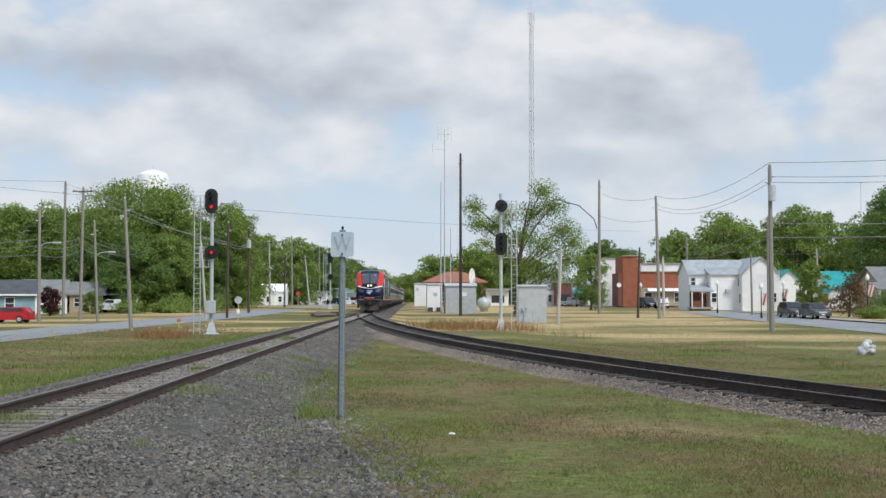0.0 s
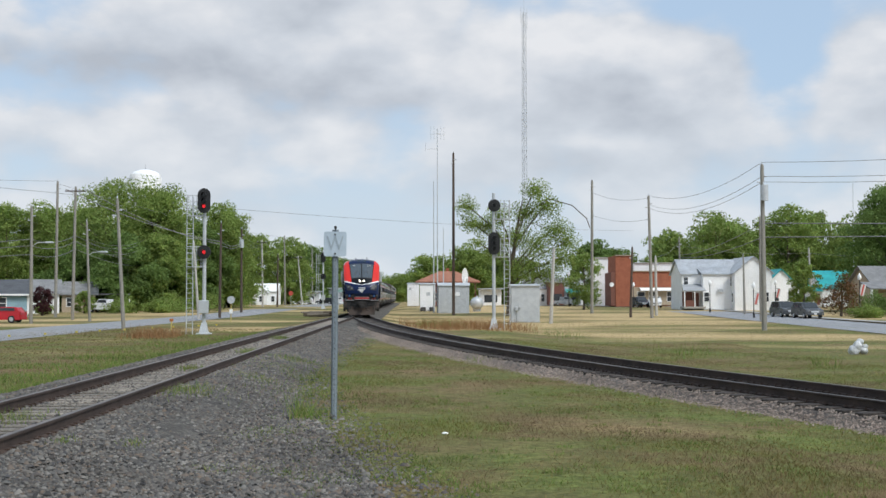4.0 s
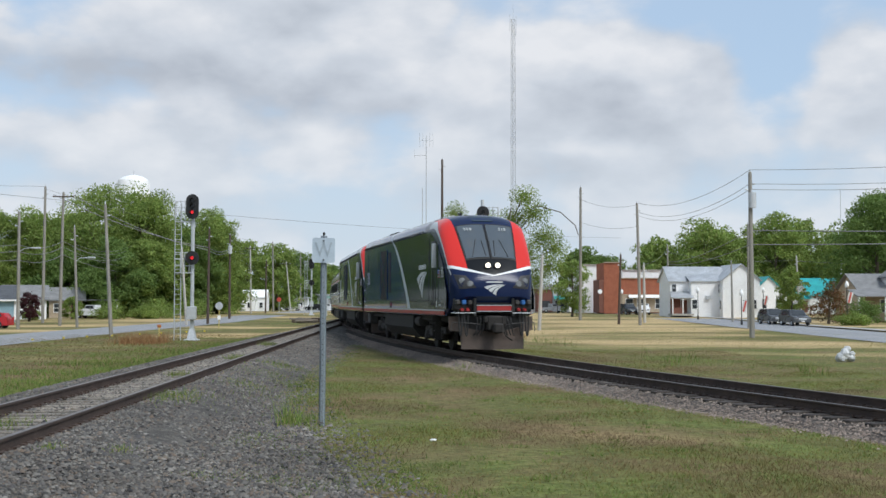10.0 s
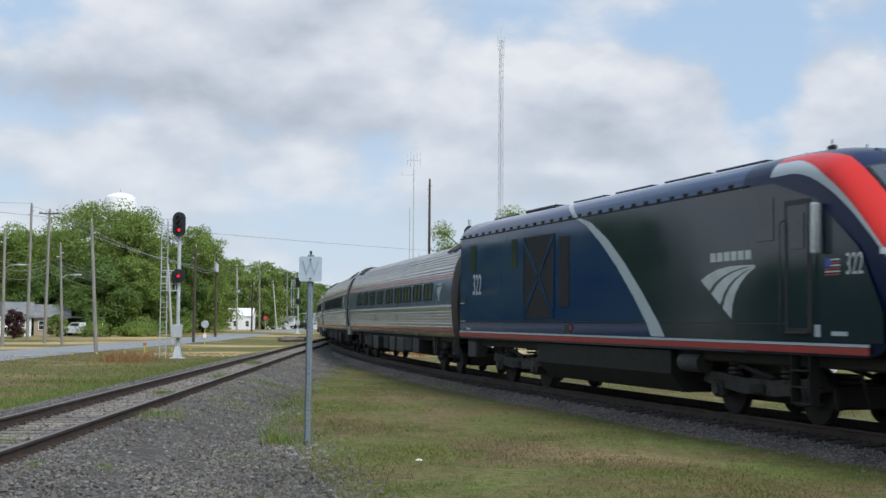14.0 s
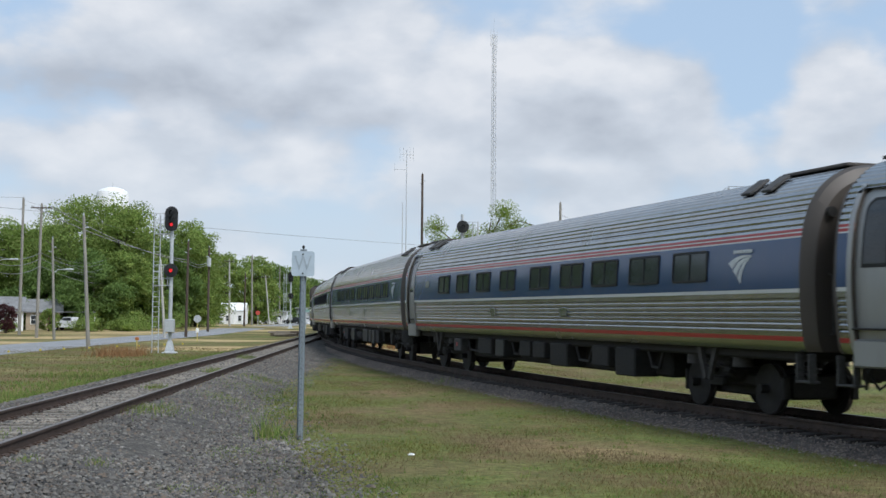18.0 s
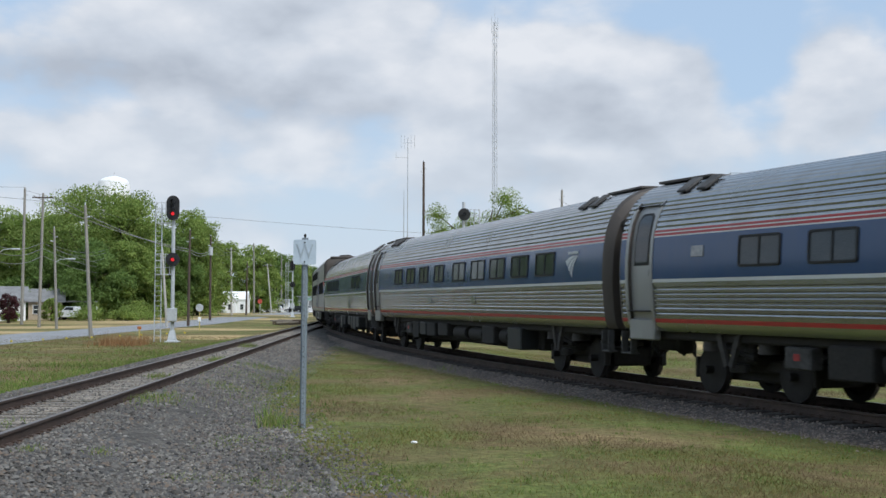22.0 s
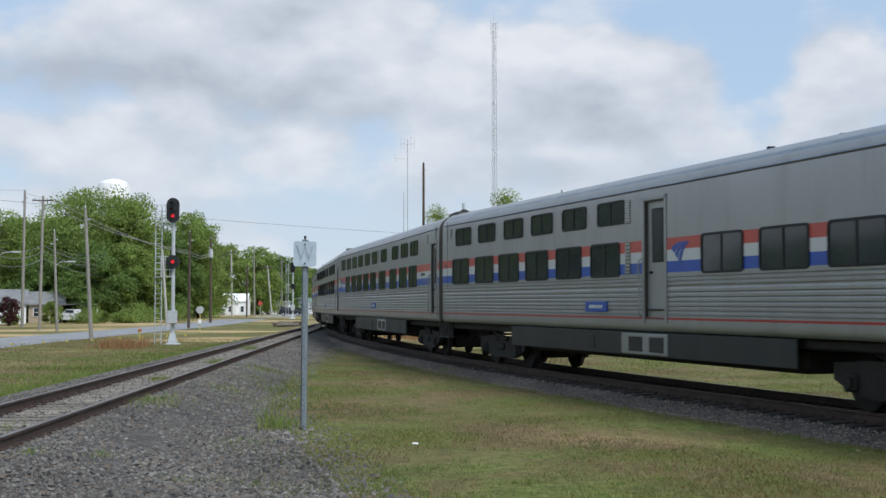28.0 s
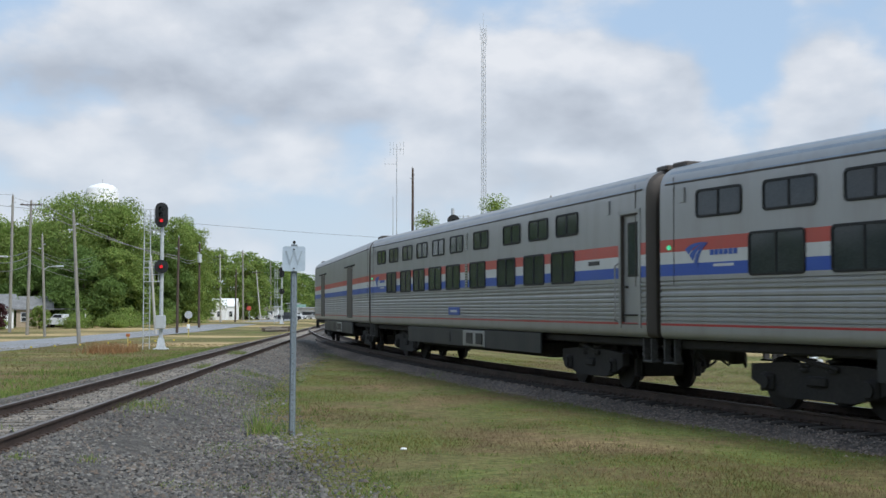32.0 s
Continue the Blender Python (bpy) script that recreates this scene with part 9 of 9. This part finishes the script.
# short turf in the wedge between the tracks
x, y = field(360000, -3.6, 16, 10.5, 62, 1.8)
gap = track_gap(x, y)
near_curve = 1.5 + 0.5 * patchy(x, y, 0.55, 21.0) + 1.0 * RNG.random(len(x)) ** 2.2
keep = (x > apron_edge(y) - 0.7 + 1.1 * patchy(x, y, 0.8, 17.0) + 1.6 * RNG.random(len(x)) ** 1.7) & (gap > near_curve) & (x < 0.42 * y + 1.0)
x, y = x[keep], y[keep]
p = patchy(x, y, 0.35, 1.0)
keep = RNG.random(len(x)) < np.clip(0.66 + p * 1.5, 0.10, 1)
x, y, p = x[keep], y[keep], p[keep]
h = RNG.uniform(0.02, 0.06, len(x)) * (1 + 0.6 * np.clip(p, 0, 1))
scatter_blades("turf_blades", x, y, ground_z(x, y) - 0.005, h, 0.011, RNG, M["blade_short"], "short mown turf, green with dry brown patches", 0.7)
# coarser tufts standing in the turf
tx, ty = field(620, -1.2, 15, 11, 48, 1.5)
x = np.repeat(tx, 34) + RNG.normal(scale=0.09, size=620 * 34)
y = np.repeat(ty, 34) + RNG.normal(scale=0.09, size=620 * 34)
keep = (x > apron_edge(y)) & (track_gap(x, y) > 1.7) & (x < 0.42 * y + 1.0)
x, y = x[keep], y[keep]
scatter_blades("turf_tufts", x, y, ground_z(x, y) - 0.005, RNG.uniform(0.03, 0.085, len(x)), 0.012, RNG, M["blade"], "coarser green tufts in the mown turf", 0.5)
# tufts creeping into the gravel
for k, (tx, ty, r, cnt, hh) in enumerate(((-3.9, 22.5, 0.5, 420, 0.16), (-2.4, 30, 0.7, 600, 0.12), (-2.0, 25.5, 0.9, 800, 0.12), (-1.72, 20.3, 0.16, 130, 0.45), (-1.5, 20.9, 0.3, 160, 0.22), (-3.3, 15.2, 0.14, 120, 0.1), (-4.0, 14.6, 0.12, 90, 0.1),
                                          (-3.2, 36, 0.6, 520, 0.14), (-3.0, 32, 0.9, 900, 0.1), (-3.3, 27.5, 0.5, 520, 0.1), (6.7, 31.5, 0.35, 260, 0.25), (9.4, 27.8, 0.4, 240, 0.16), (12.2, 25.6, 0.4, 240, 0.14), (2.6, 40, 0.5, 300, 0.2), (-1.4, 14.4, 0.5, 300, 0.08), (-5.2, 30, 0.25, 160, 0.16), (-5.0, 39, 0.3, 200, 0.2), (-5.3, 52, 0.35, 220, 0.22), (-5.6, 17.6, 0.4, 260, 0.12), (-1.9, 17.6, 0.5, 300, 0.08), (-0.9, 16.4, 0.8, 420, 0.08))):
    x, y = tx + RNG.normal(scale=r * 0.6, size=cnt), ty + RNG.normal(scale=r * 1.3, size=cnt)
    d = np.abs(x - TRACK_X)
    z = np.where(d < 2.5, rail_z(x) + bed_z(d), ground_z(x, y) + np.where(track_gap(x, y) < 2.2, 0.03, 0.0))
    scatter_blades("grass_tuft", x, y, z, hh * RNG.uniform(0.5, 1.1, cnt), 0.016, RNG, M["blade"], "green grass tuft growing in the gravel", 0.35)
# low weeds creeping over the loose stone
x, y = field(60000, -4.4, 0.8, 12, 60, 1.5)
keep = (x < apron_edge(y) + 0.8) & (patchy(x, y, 0.75, 12.0) + 0.35 * patchy(x, y, 2.6, 3.0) > 0.30 - 0.22 * np.clip((x - apron_edge(y)) / 1.6 + 1, 0, 1.6)) & (RNG.random(len(x)) < 0.75)
x, y = x[keep], y[keep]
scatter_blades("creeping_weeds", x, y, ground_z(x, y) + 0.02, RNG.uniform(0.025, 0.085, len(x)), 0.014, RNG, M["blade"], "low green weeds creeping over the gravel", 0.8, "weeds")
# tall grass on the far side of the straight track
x, y = field(42000, -13.5, -7.7, 22, 78, 1.3)
keep = RNG.random(len(x)) < np.clip(0.55 + 0.9 * patchy(x, y, 0.3, 5.0) - 0.12 * np.abs(x + 9.4), 0.03, 1)
x, y = x[keep], y[keep]
scatter_blades("verge_grass", x, y, ground_z(x, y), RNG.uniform(0.06, 0.22, len(x)), 0.026, RNG, M["blade"], "rank green grass along the ballast", 0.35)
# field on the left
x, y = field(26000, -26, -9, 30, 95, 1.1)
x, y = x[track_gap(x, y) > 3], y[track_gap(x, y) > 3]
scatter_blades("field_grass", x, y, ground_z(x, y), RNG.uniform(0.03, 0.09, len(x)), 0.035, RNG, M["blade_short"], "rough field grass beside the road", 0.6)
# lawn on the right, beyond the curve
x, y = field(18000, 4, 36, 36, 120, 1.2)
keep = (track_gap(x, y) > 2.8) & (x < 0.42 * y + 2)
x, y = x[keep], y[keep]
scatter_blades("lawn_blades", x, y, ground_z(x, y), RNG.uniform(0.02, 0.065, len(x)), 0.03, RNG, M["blade_dry"], "dry mown lawn beyond the curve", 0.7)
# dead straw beside the curve and on the field
for cnt, x0, x1, y0, y1, hh, mt, label in ((5200, -1.0, 9.0, 78, 101, 0.95, "straw", "tall dead straw along the curve"), (1900, -16.8, -13.2, 70, 78, 0.85, "straw", "patch of rust-brown dead brush"), (1500, 0.5, 4.5, 92, 104, 0.9, "blade", "green weeds along the curve"), (300, 8, 10, 66, 80, 0.6, "blade", "green weeds along the curve"),
                                          (170, 9.6, 13.0, 45, 56, 0.7, "blade", "clump of tall green weeds"), (160, 13.8, 14.4, 40, 43, 0.5, "blade", "clump of tall green weeds"), (240, 4.6, 6.0, 27, 32, 0.4, "blade", "leafy green weed in the ballast"), (300, 17.4, 18.6, 33, 38, 0.6, "blade", "clump of tall green weeds")):
    x, y = field(cnt, x0, x1, y0, y1)
    q = patchy(x, y, 0.55, 8.0)
    keep = (track_gap(x, y) > 2.2) & (RNG.random(cnt) < np.clip(0.6 + q, 0.05, 1) * np.exp(-1.6 * (np.abs(2 * x - x0 - x1) / (x1 - x0)) ** 3 - 1.6 * (np.abs(2 * y - y0 - y1) / (y1 - y0)) ** 3))
    x, y = x[keep], y[keep]
    if len(x) > 10:
        scatter_blades("weeds", x, y, ground_z(x, y), hh * RNG.uniform(0.35, 1.05, len(x)), 0.03, RNG, M[mt], label, 0.3, "weeds")

# ---- ties and rail anchors ----
TIE = Geo().box((0, 0, -0.09), (2.55, 0.22, 0.18), 0.014).mesh("tie", M["tie"])
TIE_DARK = Geo().box((0, 0, -0.09), (2.55, 0.22, 0.18), 0.014).mesh("tie", M["tie_dark"])
rng = random.Random(21)
for k in range(236):
    yy = 8.4 + k * 0.53
    part("tie", TIE, None, track_straight, m=pose(TRACK_X + rng.uniform(-0.05, 0.05), yy, float(rail_z(TRACK_X)) - 0.176 + rng.uniform(-0.012, 0.0), 0, 0, rng.uniform(-1.2, 1.2)))
for k in range(228):
    px, py, pa = track_point(150 - k * 0.56)
    part("tie", TIE_DARK, None, track_curve, m=pose(px, py, float(rail_z(px)) - 0.176 + rng.uniform(-0.012, 0), 0, 0, math.degrees(pa) + rng.uniform(-1.2, 1.2)))
for track, pts in ((track_straight, [(TRACK_X, 8.4 + k * 0.53, 0.0) for k in range(120)]), (track_curve, [track_point(150 - k * 0.56) for k in range(120)])):
    g = Geo()
    for px, py, pa in pts:
        for off in (-GAUGE, GAUGE):
            for dd in (-0.16, 0.16):
                g.box((px - math.cos(pa) * off + math.sin(pa) * dd, py - math.sin(pa) * off - math.cos(pa) * dd, float(rail_z(px)) - 0.165), (0.17, 0.03, 0.05))
    tagged(part("rail_anchors", g, M["rail"], track, smooth=0), kind="stuff")

# ---- motion ----
# seconds and how far the train's front is past the switch
RUN = [(0, -3.48), (3, 25.84), (6, 55.61), (8, 76.06), (8.5, 81.39), (9, 86.83), (9.5, 92.39), (10, 98.03), (10.5, 103.67), (11, 109.39), (11.5, 115.20), (12, 120.94), (12.5, 126.61), (13, 132.33), (13.5, 137.98), (14, 143.76), (14.5, 149.59), (16.5, 172.17), (18, 189.29), (19, 200.54), (20, 211.90), (22, 233.95), (23, 244.93), (24.5, 261.35), (25.5, 272.35), (27.5, 293.46), (28, 298.72), (29, 309.21), (31, 329.76), (32, 340.33)]


def train_at(t):
    """How far the train has come, gliding between the rows of RUN."""
    ts, ss = [r[0] for r in RUN], [r[1] for r in RUN]
    v = np.gradient(np.array(ss), np.array(ts))
    i = min(max(int(np.searchsorted(ts, t)) - 1, 0), len(ts) - 2)
    h = ts[i + 1] - ts[i]
    k = (t - ts[i]) / h
    return (2 * k**3 - 3 * k**2 + 1) * ss[i] + (k**3 - 2 * k**2 + k) * h * v[i] + (3 * k**2 - 2 * k**3) * ss[i + 1] + (k**3 - k**2) * h * v[i + 1]


def car_pose(s_front, length, b1, b2):
    """A car whose two bogies stand on the line; its origin is its middle at rail height."""
    xa, ya, _ = track_point(s_front - b1)
    xb, yb, _ = track_point(s_front - b2)
    a, b = Vector((xa, ya, float(rail_z(xa)))), Vector((xb, yb, float(rail_z(xb))))
    d = (a - b).normalized()
    left = Vector((0, 0, 1)).cross(d).normalized()
    up = d.cross(left)
    o = a + d * (b1 - length / 2)
    return Matrix(((d.x, left.x, up.x, o.x), (d.y, left.y, up.y, o.y), (d.z, left.z, up.z, o.z), (0, 0, 0, 1)))


def motions():
    walk(MOVING_CAR, [(t, pose(x, 260, gz(x, 260) + 0.03)) for t, x in ((0, -63), (16.8, -63), (17.6, -60), (20, -50.2), (22, -42), (24.5, -31.7), (25.5, -27.6), (27, -21.5), (28.2, -17.6), (29.2, -16.2), (32, -16.0))])
    for ob, u0, length, b1, b2 in TRAIN:
        walk(ob, [(t, car_pose(train_at(t) - u0, length, b1, b2)) for t in np.linspace(0, 32, 97)])
    # wheels roll while they are near enough to be seen turning
    for w, k, dx, bx in WHEELS:
        _, u0, length, _, _ = TRAIN[k]
        behind = u0 + length / 2 - bx - dx
        rows, last = [], 0.0
        for n in range(0, 961):
            t = n / 30
            s = train_at(t) - behind
            if n in (0, 960) or 84 < s < 136:
                roll = min(max(s, 84.0), 136.0) / WHEEL_R
                rows.append((t, pose(dx, 0, WHEEL_R, 0, math.degrees(roll) % 360 if 84 < s < 136 else math.degrees(84 / WHEEL_R if s <= 84 else 136 / WHEEL_R) % 360, 0)))
        if len(rows) > 2:
            # hold still outside that stretch
            if rows[1][0] > 1 / 30:
                rows.insert(1, (rows[1][0] - 1 / 30, rows[0][1]))
            if rows[-2][0] < 32 - 1 / 30:
                rows.insert(len(rows) - 1, (rows[-2][0] + 1 / 30, rows[-1][1]))
        walk(w, rows)


motions()
